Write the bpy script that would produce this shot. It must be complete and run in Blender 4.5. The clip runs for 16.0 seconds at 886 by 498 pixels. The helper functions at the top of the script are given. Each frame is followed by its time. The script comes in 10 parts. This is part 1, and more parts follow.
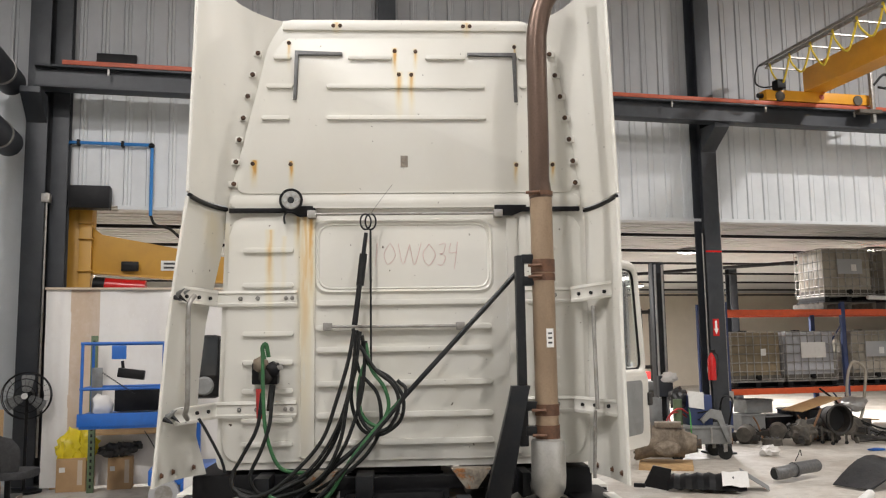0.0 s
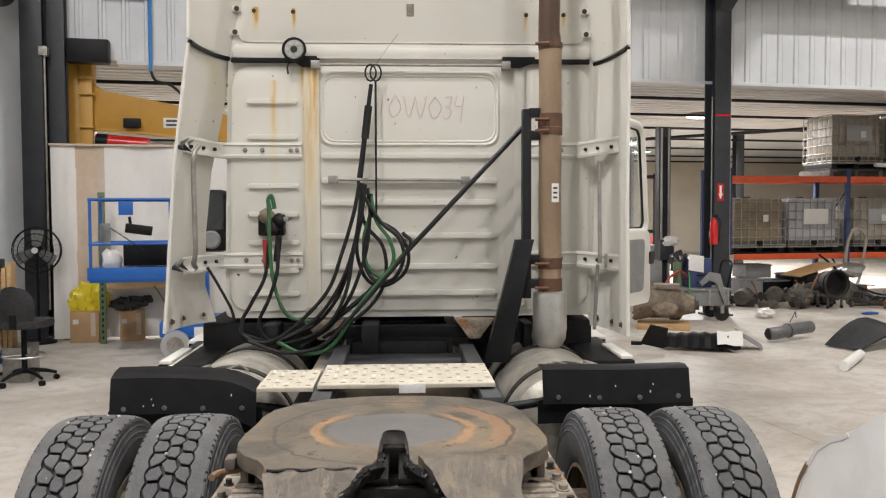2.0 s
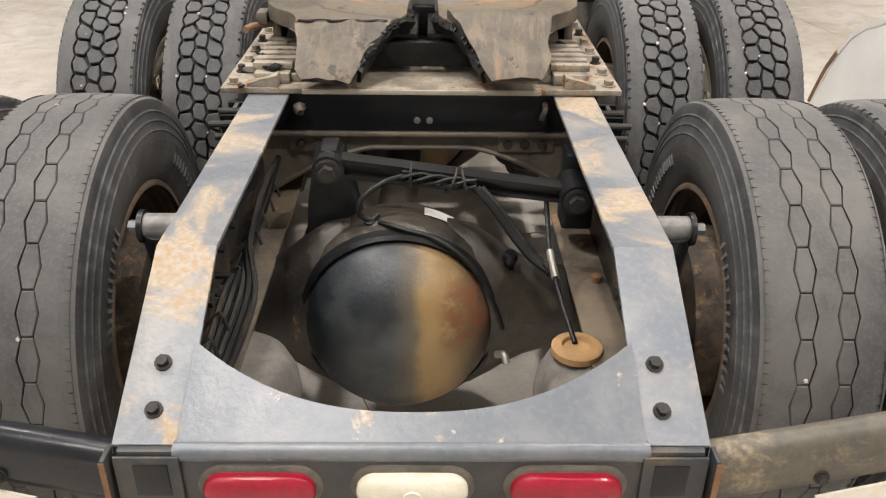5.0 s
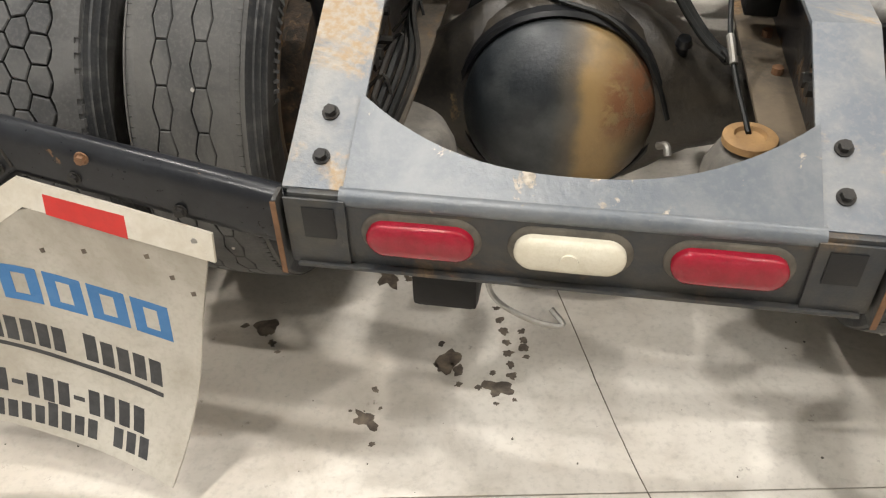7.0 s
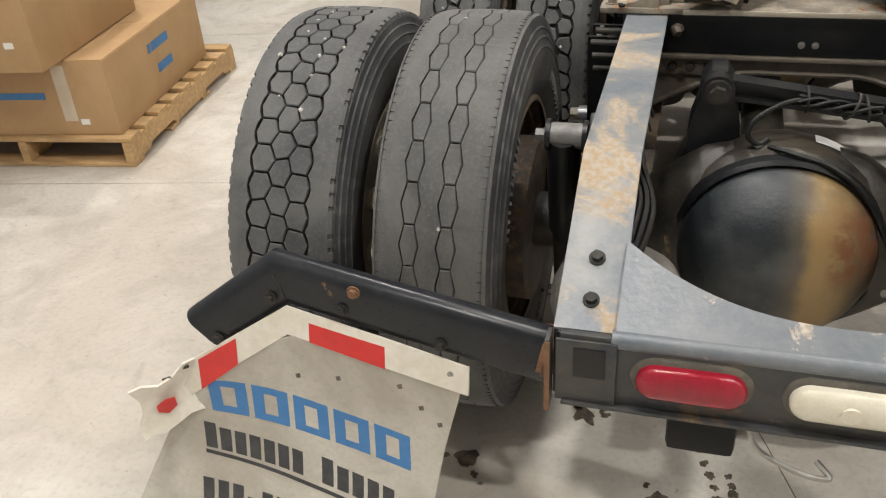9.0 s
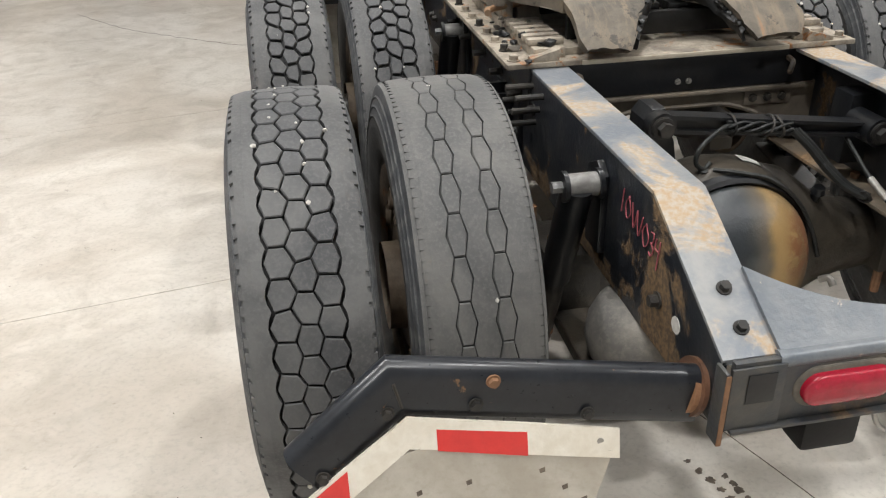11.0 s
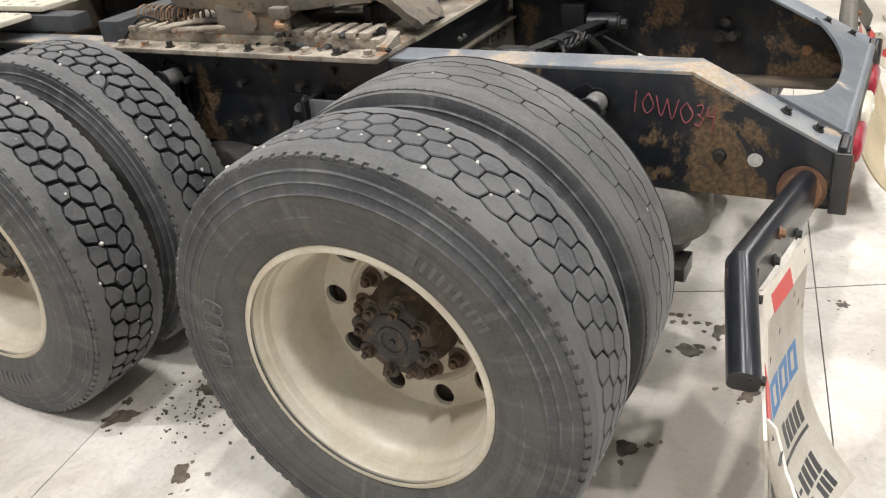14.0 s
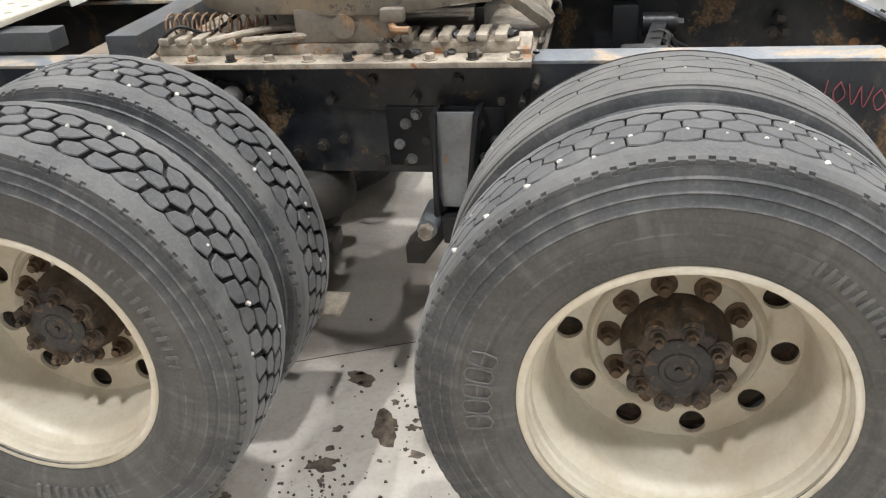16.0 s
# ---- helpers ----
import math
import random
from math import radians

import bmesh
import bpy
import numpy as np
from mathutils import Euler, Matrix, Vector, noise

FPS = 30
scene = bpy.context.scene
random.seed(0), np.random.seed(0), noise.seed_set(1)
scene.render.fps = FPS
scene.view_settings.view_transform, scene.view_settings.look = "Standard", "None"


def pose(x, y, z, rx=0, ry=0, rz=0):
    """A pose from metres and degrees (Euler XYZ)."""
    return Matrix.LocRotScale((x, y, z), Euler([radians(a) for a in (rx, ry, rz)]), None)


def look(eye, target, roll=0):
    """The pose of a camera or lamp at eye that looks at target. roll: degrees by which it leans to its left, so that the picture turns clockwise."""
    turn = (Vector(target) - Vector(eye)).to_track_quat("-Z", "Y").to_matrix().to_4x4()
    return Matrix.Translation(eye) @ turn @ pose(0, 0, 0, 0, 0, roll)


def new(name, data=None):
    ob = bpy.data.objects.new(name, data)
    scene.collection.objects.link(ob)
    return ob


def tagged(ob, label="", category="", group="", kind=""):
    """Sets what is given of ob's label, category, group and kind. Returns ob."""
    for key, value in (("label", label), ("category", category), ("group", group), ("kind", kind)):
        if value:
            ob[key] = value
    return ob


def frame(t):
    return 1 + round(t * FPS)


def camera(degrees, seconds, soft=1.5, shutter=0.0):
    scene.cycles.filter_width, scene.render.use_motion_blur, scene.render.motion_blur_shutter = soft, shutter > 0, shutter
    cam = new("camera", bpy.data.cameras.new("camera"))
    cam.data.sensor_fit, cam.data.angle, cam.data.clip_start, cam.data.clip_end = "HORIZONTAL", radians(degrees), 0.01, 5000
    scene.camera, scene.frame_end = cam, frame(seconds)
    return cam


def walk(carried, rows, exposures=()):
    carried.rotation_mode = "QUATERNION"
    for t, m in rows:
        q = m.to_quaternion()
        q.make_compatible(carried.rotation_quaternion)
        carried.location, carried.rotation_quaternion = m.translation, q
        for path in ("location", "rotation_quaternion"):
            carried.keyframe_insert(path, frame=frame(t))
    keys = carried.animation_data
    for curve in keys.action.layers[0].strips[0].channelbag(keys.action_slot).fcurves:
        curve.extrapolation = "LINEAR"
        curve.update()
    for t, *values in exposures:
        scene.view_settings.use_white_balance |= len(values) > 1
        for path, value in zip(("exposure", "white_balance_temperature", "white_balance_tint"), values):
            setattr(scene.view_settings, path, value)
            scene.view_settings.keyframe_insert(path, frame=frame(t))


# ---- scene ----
cam = camera(55.6, 16.0, soft=1.2)
PATH = [
    (0, (0.03, -0.867, 1.761), (0.142, 1.116, 1.997), -0.9),
    (0.5, (0.022, -0.863, 1.745), (0.137, 1.126, 1.921), -0.8),
    (1, (0.025, -0.854, 1.728), (0.137, 1.141, 1.829), -0.7),
    (1.5, (0.023, -0.854, 1.714), (0.129, 1.143, 1.734), -0.5),
    (2, (0.023, -0.856, 1.698), (0.123, 1.14, 1.615), -0.2),
    (2.5, (0.021, -0.862, 1.681), (0.112, 1.126, 1.482), 0.0),
    (3, (0.018, -0.883, 1.668), (0.099, 1.088, 1.334), 0.3),
    (3.5, (0.013, -0.907, 1.648), (0.082, 1.032, 1.163), 0.5),
    (4, (0.017, -0.922, 1.626), (0.081, 0.972, 0.986), 0.8),
    (4.2, (0.027, -0.92, 1.618), (0.081, 0.95, 0.911), 0.8),
    (6.3, (0.01, -0.925, 1.51), (-0.069, 0.643, 0.271), 0.8),
    (6.5, (0.005, -0.932, 1.502), (-0.124, 0.613, 0.239), 0.3),
    (7, (-0.015, -0.949, 1.486), (-0.289, 0.543, 0.184), -1.6),
    (7.5, (-0.042, -0.978, 1.49), (-0.486, 0.475, 0.19), -4.0),
    (8, (-0.054, -1.006, 1.506), (-0.647, 0.435, 0.252), -5.6),
    (8.5, (-0.112, -1.013, 1.534), (-0.756, 0.486, 0.377), -5.4),
    (9, (-0.27, -1.033, 1.553), (-0.793, 0.581, 0.494), -4.0),
    (9.2, (-0.324, -1.038, 1.561), (-0.796, 0.625, 0.554), -3.7),
    (11.3, (-1.189, -0.945, 1.534), (-0.724, 0.755, 0.589), -1.5),
    (11.5, (-1.267, -0.898, 1.522), (-0.702, 0.767, 0.569), -1.7),
    (12, (-1.496, -0.749, 1.517), (-0.7, 0.81, 0.55), -2.7),
    (12.5, (-1.753, -0.615, 1.514), (-0.706, 0.779, 0.535), -3.5),
    (13, (-2.012, -0.504, 1.527), (-0.796, 0.744, 0.545), -5.1),
    (13.5, (-2.162, -0.304, 1.504), (-0.779, 0.764, 0.531), -6.2),
    (14, (-2.292, -0.088, 1.512), (-0.789, 0.821, 0.555), -7.0),
    (14.5, (-2.436, 0.164, 1.51), (-0.836, 0.889, 0.553), -6.8),
    (15, (-2.498, 0.409, 1.495), (-0.84, 0.994, 0.541), -6.3),
    (15.5, (-2.448, 0.697, 1.489), (-0.756, 1.171, 0.535), -5.6),
    (16, (-2.42, 0.952, 1.477), (-0.701, 1.322, 0.523), -4.0),
]
LIGHTING = [(0, -0.26, 6270, 13), (2, -0.29, 6270, 13), (4.2, -0.07, 6520, 15), (6.3, 0.05, 6500, 10), (7, -0.19, 6500, 10), (8, -0.45, 6500, 10),
            (9.2, -0.31, 6400, 10), (11.3, -0.12, 6150, 10), (13, -0.09, 6200, 11), (14, 0.0, 6150, 11), (16, 0.23, 6050, 10)]
walk(cam, [(t, look(eye, target, roll)) for t, eye, target, roll in PATH], LIGHTING)

# ---------------------------------------------------------------- world, lamps
world = bpy.data.worlds.new("world")
scene.world = world
world.use_nodes = True
world.node_tree.nodes["Background"].inputs[0].default_value = (0.9, 0.95, 1.0, 1)
world.node_tree.nodes["Background"].inputs[1].default_value = 0.05

TURN = 10.0                      # the hall stands turned against the truck
HALL = pose(0.012, -0.086, 0, 0, 0, TURN)


def area_lamp(u, v, z, sx, sy, power, colour=(1.0, 0.96, 0.90)):
    data = bpy.data.lights.new("high_bay_lamp", "AREA")
    data.shape, data.size, data.size_y, data.energy, data.color = "RECTANGLE", sx, sy, power, colour
    ob = new("high_bay_lamp", data)
    ob.matrix_world = HALL @ pose(u, v, z)
    return ob


# The last entry is an added fill lamp over the rear axles.
HIGH_BAYS = [(-3.5, -3.0), (3.5, -3.0), (-3.4, 4.2), (2.8, 4.0), (9.5, -3.0), (11.2, 7.2), (-1.3, 0.2)]
for (u, v), power in zip(HIGH_BAYS, (360, 360, 430, 310, 520, 520, 290)):
    area_lamp(u, v, 8.25, 0.45, 0.2, power)
LOW_LAMPS = [(10.2, 17.3), (14.8, 16.7), (3.0, 18.0), (11.3, 23.6), (14.3, 23.4), (-2.2, 20.0)]
for u, v in LOW_LAMPS:
    area_lamp(u, v, 3.86, 0.5, 0.5, 500)


# ---------------------------------------------------------------- materials
def make_material(name):
    m = bpy.data.materials.new(name)
    m.use_nodes = True
    return m, m.node_tree.nodes, m.node_tree.links, m.node_tree.nodes["Principled BSDF"]


def texture(nodes, links, scale, detail=5.0, rough=0.6, distort=0.0, stretch=None):
    """Noise laid out in world metres."""
    geo = nodes.new("ShaderNodeNewGeometry")
    src = geo.outputs["Position"]
    if stretch:
        mp = nodes.new("ShaderNodeMapping")
        mp.inputs["Scale"].default_value = stretch
        links.new(src, mp.inputs["Vector"])
        src = mp.outputs["Vector"]
    n = nodes.new("ShaderNodeTexNoise")
    n.inputs["Scale"].default_value, n.inputs["Detail"].default_value = scale, detail
    n.inputs["Roughness"].default_value, n.inputs["Distortion"].default_value = rough, distort
    links.new(src, n.inputs["Vector"])
    return n.outputs["Fac"]


def ramp(nodes, links, src, lo, hi):
    r = nodes.new("ShaderNodeMapRange")
    r.interpolation_type = "SMOOTHSTEP"
    r.inputs["From Min"].default_value, r.inputs["From Max"].default_value = lo, hi
    links.new(src, r.inputs["Value"])
    return r.outputs["Result"]


def mix(nodes, links, fac, a, b):
    m = nodes.new("ShaderNodeMix")
    m.data_type = "RGBA"
    for sock, val in ((m.inputs["Factor"], fac), (m.inputs["A"], a), (m.inputs["B"], b)):
        if isinstance(val, (tuple, list)):
            sock.default_value = (*val, 1.0)[:4]
        elif isinstance(val, (int, float)):
            sock.default_value = val
        else:
            links.new(val, sock)
    return m.outputs["Result"]


def math_node(nodes, links, op, a, b=0.0):
    m = nodes.new("ShaderNodeMath")
    m.operation = op
    for sock, val in zip(m.inputs, (a, b)):
        if isinstance(val, (int, float)):
            sock.default_value = val
        else:
            links.new(val, sock)
    return m.outputs[0]


def surface(name, colour, worn=None, amount=0.5, scale=6.0, rough=0.5, metal=0.0, bump=0.15, fine=90.0, patch=None,
            patch_lo=0.58, patch_hi=0.68, patch_scale=9.0, rough_var=0.15, spec=0.5, stretch=None, patch2=None):
    """A worn surface: base colour broken at two scales, an optional patchy second coat (rust, dirt) and fine relief."""
    m, n, l, p = make_material(name)
    worn = worn or tuple(c * 0.72 for c in colour)
    big = texture(n, l, scale, 6, 0.62, 0.4, stretch)
    small = texture(n, l, fine, 4, 0.6)
    col = mix(n, l, math_node(n, l, "MULTIPLY", ramp(n, l, big, 0.35, 0.7), amount), colour, worn)
    col = mix(n, l, math_node(n, l, "MULTIPLY", ramp(n, l, small, 0.42, 0.75), amount * 0.45), col, worn)
    rv = math_node(n, l, "ADD", rough - rough_var / 2, math_node(n, l, "MULTIPLY", small, rough_var))
    if patch:
        pt = texture(n, l, patch_scale, 8, 0.68, 0.6)
        fac = ramp(n, l, pt, patch_lo, patch_hi)
        pc = mix(n, l, ramp(n, l, small, 0.35, 0.65), patch, patch2 or tuple(c * 0.55 for c in patch))
        col = mix(n, l, fac, col, pc)
        rv = math_node(n, l, "ADD", rv, math_node(n, l, "MULTIPLY", fac, 0.25))
    l.new(col, p.inputs["Base Color"])
    l.new(rv, p.inputs["Roughness"])
    p.inputs["Metallic"].default_value = metal
    p.inputs["Specular IOR Level"].default_value = spec
    if bump:
        b = n.new("ShaderNodeBump")
        b.inputs["Strength"].default_value, b.inputs["Distance"].default_value = bump, 0.004
        l.new(small, b.inputs["Height"])
        l.new(b.outputs["Normal"], p.inputs["Normal"])
    return m


def streaked(name, colour, dirt, streaks, rough=0.42):
    """Old cab paint with rust runs: streaks are (x, top, length, half width, strength)."""
    m, n, l, p = make_material(name)
    geo = n.new("ShaderNodeNewGeometry")
    xyz = n.new("ShaderNodeSeparateXYZ")
    l.new(geo.outputs["Position"], xyz.inputs[0])
    x, z = xyz.outputs["X"], xyz.outputs["Z"]
    big = texture(n, l, 1.6, 5, 0.6, 0.3)
    small = texture(n, l, 60, 4, 0.6)
    specks = texture(n, l, 34, 2, 0.5)
    col = mix(n, l, math_node(n, l, "MULTIPLY", ramp(n, l, big, 0.4, 0.75), 0.35), colour, dirt)
    total = None
    wob = math_node(n, l, "MULTIPLY", math_node(n, l, "SUBTRACT", texture(n, l, 9, 3, 0.6), 0.5), 0.02)
    xw = math_node(n, l, "ADD", x, wob)
    for xc, top, length, half, strength in streaks:
        dx = math_node(n, l, "ABSOLUTE", math_node(n, l, "SUBTRACT", xw, xc))
        side = ramp(n, l, dx, half * 1.25, 0.0)
        down = math_node(n, l, "SUBTRACT", top, z)
        fade = math_node(n, l, "MULTIPLY", ramp(n, l, down, -0.004, 0.01), ramp(n, l, down, length, length * 0.1))
        one = math_node(n, l, "MULTIPLY", math_node(n, l, "MULTIPLY", side, fade), strength)
        total = one if total is None else math_node(n, l, "MAXIMUM", total, one)
    if total is not None:
        brk = ramp(n, l, texture(n, l, 12, 4, 0.55, 0, (3, 3, 0.3)), 0.10, 0.55)
        rust = mix(n, l, ramp(n, l, math_node(n, l, "MULTIPLY", total, brk), 0.35, 0.95), (0.64, 0.53, 0.27), (0.55, 0.31, 0.075))
        col = mix(n, l, math_node(n, l, "MULTIPLY", total, brk), col, rust)
    col = mix(n, l, ramp(n, l, specks, 0.74, 0.78), col, (0.07, 0.05, 0.035))
    l.new(col, p.inputs["Base Color"])
    l.new(math_node(n, l, "ADD", rough - 0.06, math_node(n, l, "MULTIPLY", small, 0.12)), p.inputs["Roughness"])
    b = n.new("ShaderNodeBump")
    b.inputs["Strength"].default_value, b.inputs["Distance"].default_value = 0.06, 0.004
    l.new(big, b.inputs["Height"])
    l.new(b.outputs["Normal"], p.inputs["Normal"])
    return m


def glass_material(name, colour=(1, 1, 1), rough=0.02):
    m, n, l, p = make_material(name)
    p.inputs["Base Color"].default_value = (*colour, 1)
    p.inputs["Transmission Weight"].default_value, p.inputs["Roughness"].default_value = 1.0, rough
    return m


def glow(name, colour, strength):
    m, n, l, p = make_material(name)
    p.inputs["Base Color"].default_value = (0.8, 0.8, 0.8, 1)
    p.inputs["Emission Color"].default_value = (*colour, 1)
    p.inputs["Emission Strength"].default_value = strength
    return m


def concrete_material():
    m, n, l, p = make_material("worn_concrete")
    a = texture(n, l, 0.9, 6, 0.62, 0.6)
    b = texture(n, l, 4.5, 7, 0.66, 0.8)
    c = texture(n, l, 55, 5, 0.65)
    d = texture(n, l, 2.2, 8, 0.72, 1.4)
    col = mix(n, l, ramp(n, l, a, 0.38, 0.64), (0.59, 0.555, 0.50), (0.44, 0.395, 0.335))
    col = mix(n, l, math_node(n, l, "MULTIPLY", ramp(n, l, b, 0.42, 0.70), 0.5), col, (0.33, 0.295, 0.245))
    col = mix(n, l, math_node(n, l, "MULTIPLY", ramp(n, l, c, 0.45, 0.75), 0.35), col, (0.26, 0.24, 0.21))
    col = mix(n, l, math_node(n, l, "MULTIPLY", ramp(n, l, d, 0.57, 0.74), 0.5), col, (0.235, 0.19, 0.145))
    swirl = texture(n, l, 2.6, 5, 0.6, 0.7, (1.0, 0.45, 1.0))
    col = mix(n, l, math_node(n, l, "MULTIPLY", ramp(n, l, swirl, 0.50, 0.72), 0.14), col, (0.62, 0.60, 0.56))
    col = mix(n, l, math_node(n, l, "MULTIPLY", ramp(n, l, texture(n, l, 21, 6, 0.7), 0.64, 0.72), 0.6), col, (0.13, 0.11, 0.09))
    l.new(col, p.inputs["Base Color"])
    l.new(math_node(n, l, "ADD", 0.33, math_node(n, l, "MULTIPLY", b, 0.4)), p.inputs["Roughness"])
    bp = n.new("ShaderNodeBump")
    bp.inputs["Strength"].default_value, bp.inputs["Distance"].default_value = 0.12, 0.003
    l.new(c, bp.inputs["Height"])
    l.new(bp.outputs["Normal"], p.inputs["Normal"])
    return m


def rubber_material(name, colour, dust, amount):
    m, n, l, p = make_material(name)
    a = texture(n, l, 5, 6, 0.65, 0.5)
    c = texture(n, l, 140, 4, 0.6)
    col = mix(n, l, math_node(n, l, "MULTIPLY", ramp(n, l, a, 0.32, 0.7), amount), colour, dust)
    col = mix(n, l, math_node(n, l, "MULTIPLY", ramp(n, l, c, 0.45, 0.7), amount * 0.5), col, dust)
    l.new(col, p.inputs["Base Color"])
    l.new(math_node(n, l, "ADD", 0.55, math_node(n, l, "MULTIPLY", a, 0.3)), p.inputs["Roughness"])
    p.inputs["Sheen Weight"].default_value, p.inputs["Sheen Roughness"].default_value = 0.22 * amount, 0.45
    b = n.new("ShaderNodeBump")
    b.inputs["Strength"].default_value, b.inputs["Distance"].default_value = 0.25, 0.002
    l.new(c, b.inputs["Height"])
    l.new(b.outputs["Normal"], p.inputs["Normal"])
    return m


def sidewall_material():
    """Tyre flank: ringed and radially brushed grey dust over black rubber."""
    m, n, l, p = make_material("sidewall_rubber")
    co = n.new("ShaderNodeTexCoord")
    xyz = n.new("ShaderNodeSeparateXYZ")
    l.new(co.outputs["Object"], xyz.inputs[0])
    y, z = xyz.outputs["Y"], xyz.outputs["Z"]
    r = math_node(n, l, "SQRT", math_node(n, l, "ADD", math_node(n, l, "MULTIPLY", y, y), math_node(n, l, "MULTIPLY", z, z)))
    ang = math_node(n, l, "ARCTAN2", y, z)
    def noise_at(rs, as_, detail):
        vec = n.new("ShaderNodeCombineXYZ")
        l.new(math_node(n, l, "MULTIPLY", r, rs), vec.inputs[0])
        l.new(math_node(n, l, "MULTIPLY", math_node(n, l, "COSINE", ang), as_), vec.inputs[1])
        l.new(math_node(n, l, "MULTIPLY", math_node(n, l, "SINE", ang), as_), vec.inputs[2])
        t = n.new("ShaderNodeTexNoise")
        t.inputs["Scale"].default_value, t.inputs["Detail"].default_value = 1.0, detail
        l.new(vec.outputs[0], t.inputs["Vector"])
        return t.outputs["Fac"]
    rings, brushed = noise_at(90, 1.2, 4), noise_at(7, 13, 5)
    a, c = texture(n, l, 5, 6, 0.65, 0.5), texture(n, l, 140, 4, 0.6)
    col = mix(n, l, ramp(n, l, a, 0.3, 0.7), (0.050, 0.049, 0.048), (0.096, 0.092, 0.086))
    outer = ramp(n, l, math_node(n, l, "ADD", r, math_node(n, l, "MULTIPLY", a, 0.02)), 0.424, 0.440)
    col = mix(n, l, math_node(n, l, "MULTIPLY", outer, 0.85), col, mix(n, l, ramp(n, l, a, 0.35, 0.65), (0.028, 0.031, 0.036), (0.062, 0.065, 0.070)))
    col = mix(n, l, math_node(n, l, "MULTIPLY", ramp(n, l, brushed, 0.50, 0.74), 0.40), col, (0.17, 0.168, 0.160))
    for edge in (0.3735, 0.4215, 0.4435, 0.4655):
        ridge = math_node(n, l, "MULTIPLY", ramp(n, l, r, edge - 0.003, edge - 0.0005), ramp(n, l, r, edge + 0.003, edge + 0.0005))
        col = mix(n, l, math_node(n, l, "MULTIPLY", math_node(n, l, "MULTIPLY", ridge, ramp(n, l, brushed, 0.38, 0.62)), 0.45), col, (0.21, 0.206, 0.198))
    col = mix(n, l, math_node(n, l, "MULTIPLY", ramp(n, l, rings, 0.50, 0.66), 0.45), col, (0.036, 0.037, 0.039))
    col = mix(n, l, math_node(n, l, "MULTIPLY", ramp(n, l, c, 0.45, 0.7), 0.25), col, (0.15, 0.145, 0.135))
    l.new(col, p.inputs["Base Color"])
    l.new(math_node(n, l, "ADD", 0.42, math_node(n, l, "MULTIPLY", a, 0.3)), p.inputs["Roughness"])
    b = n.new("ShaderNodeBump")
    b.inputs["Strength"].default_value, b.inputs["Distance"].default_value = 0.3, 0.002
    l.new(math_node(n, l, "ADD", c, rings), b.inputs["Height"])
    l.new(b.outputs["Normal"], p.inputs["Normal"])
    return m


def rail_material():
    """Black rail paint that has come off in rusty brown scabs, most of all near the tail."""
    m, n, l, p = make_material("rust_scabbed_rail_paint")
    geo = n.new("ShaderNodeNewGeometry")
    xyz = n.new("ShaderNodeSeparateXYZ")
    l.new(geo.outputs["Position"], xyz.inputs[0])
    y, z = xyz.outputs["Y"], xyz.outputs["Z"]
    big, small = texture(n, l, 4.0, 7, 0.68, 0.5), texture(n, l, 90, 4, 0.6)
    mid = texture(n, l, 11, 6, 0.65, 0.4)
    tail = math_node(n, l, "MULTIPLY", math_node(n, l, "MULTIPLY", ramp(n, l, y, 0.36, 0.27), ramp(n, l, y, 0.07, 0.14)), 0.13)
    low = math_node(n, l, "MULTIPLY", ramp(n, l, z, 0.70, 0.62), 0.06)
    fac = ramp(n, l, math_node(n, l, "ADD", math_node(n, l, "ADD", big, math_node(n, l, "MULTIPLY", mid, 0.25)), math_node(n, l, "ADD", tail, low)), 0.70, 0.76)
    col = mix(n, l, ramp(n, l, mid, 0.4, 0.75), (0.010, 0.012, 0.016), (0.034, 0.033, 0.032))
    rust = mix(n, l, ramp(n, l, small, 0.35, 0.65), (0.16, 0.10, 0.048), (0.065, 0.043, 0.025))
    l.new(mix(n, l, fac, col, rust), p.inputs["Base Color"])
    l.new(math_node(n, l, "ADD", 0.36, math_node(n, l, "MULTIPLY", fac, 0.35)), p.inputs["Roughness"])
    b = n.new("ShaderNodeBump")
    b.inputs["Strength"].default_value, b.inputs["Distance"].default_value = 0.25, 0.004
    l.new(math_node(n, l, "ADD", small, fac), b.inputs["Height"])
    l.new(b.outputs["Normal"], p.inputs["Normal"])
    return m


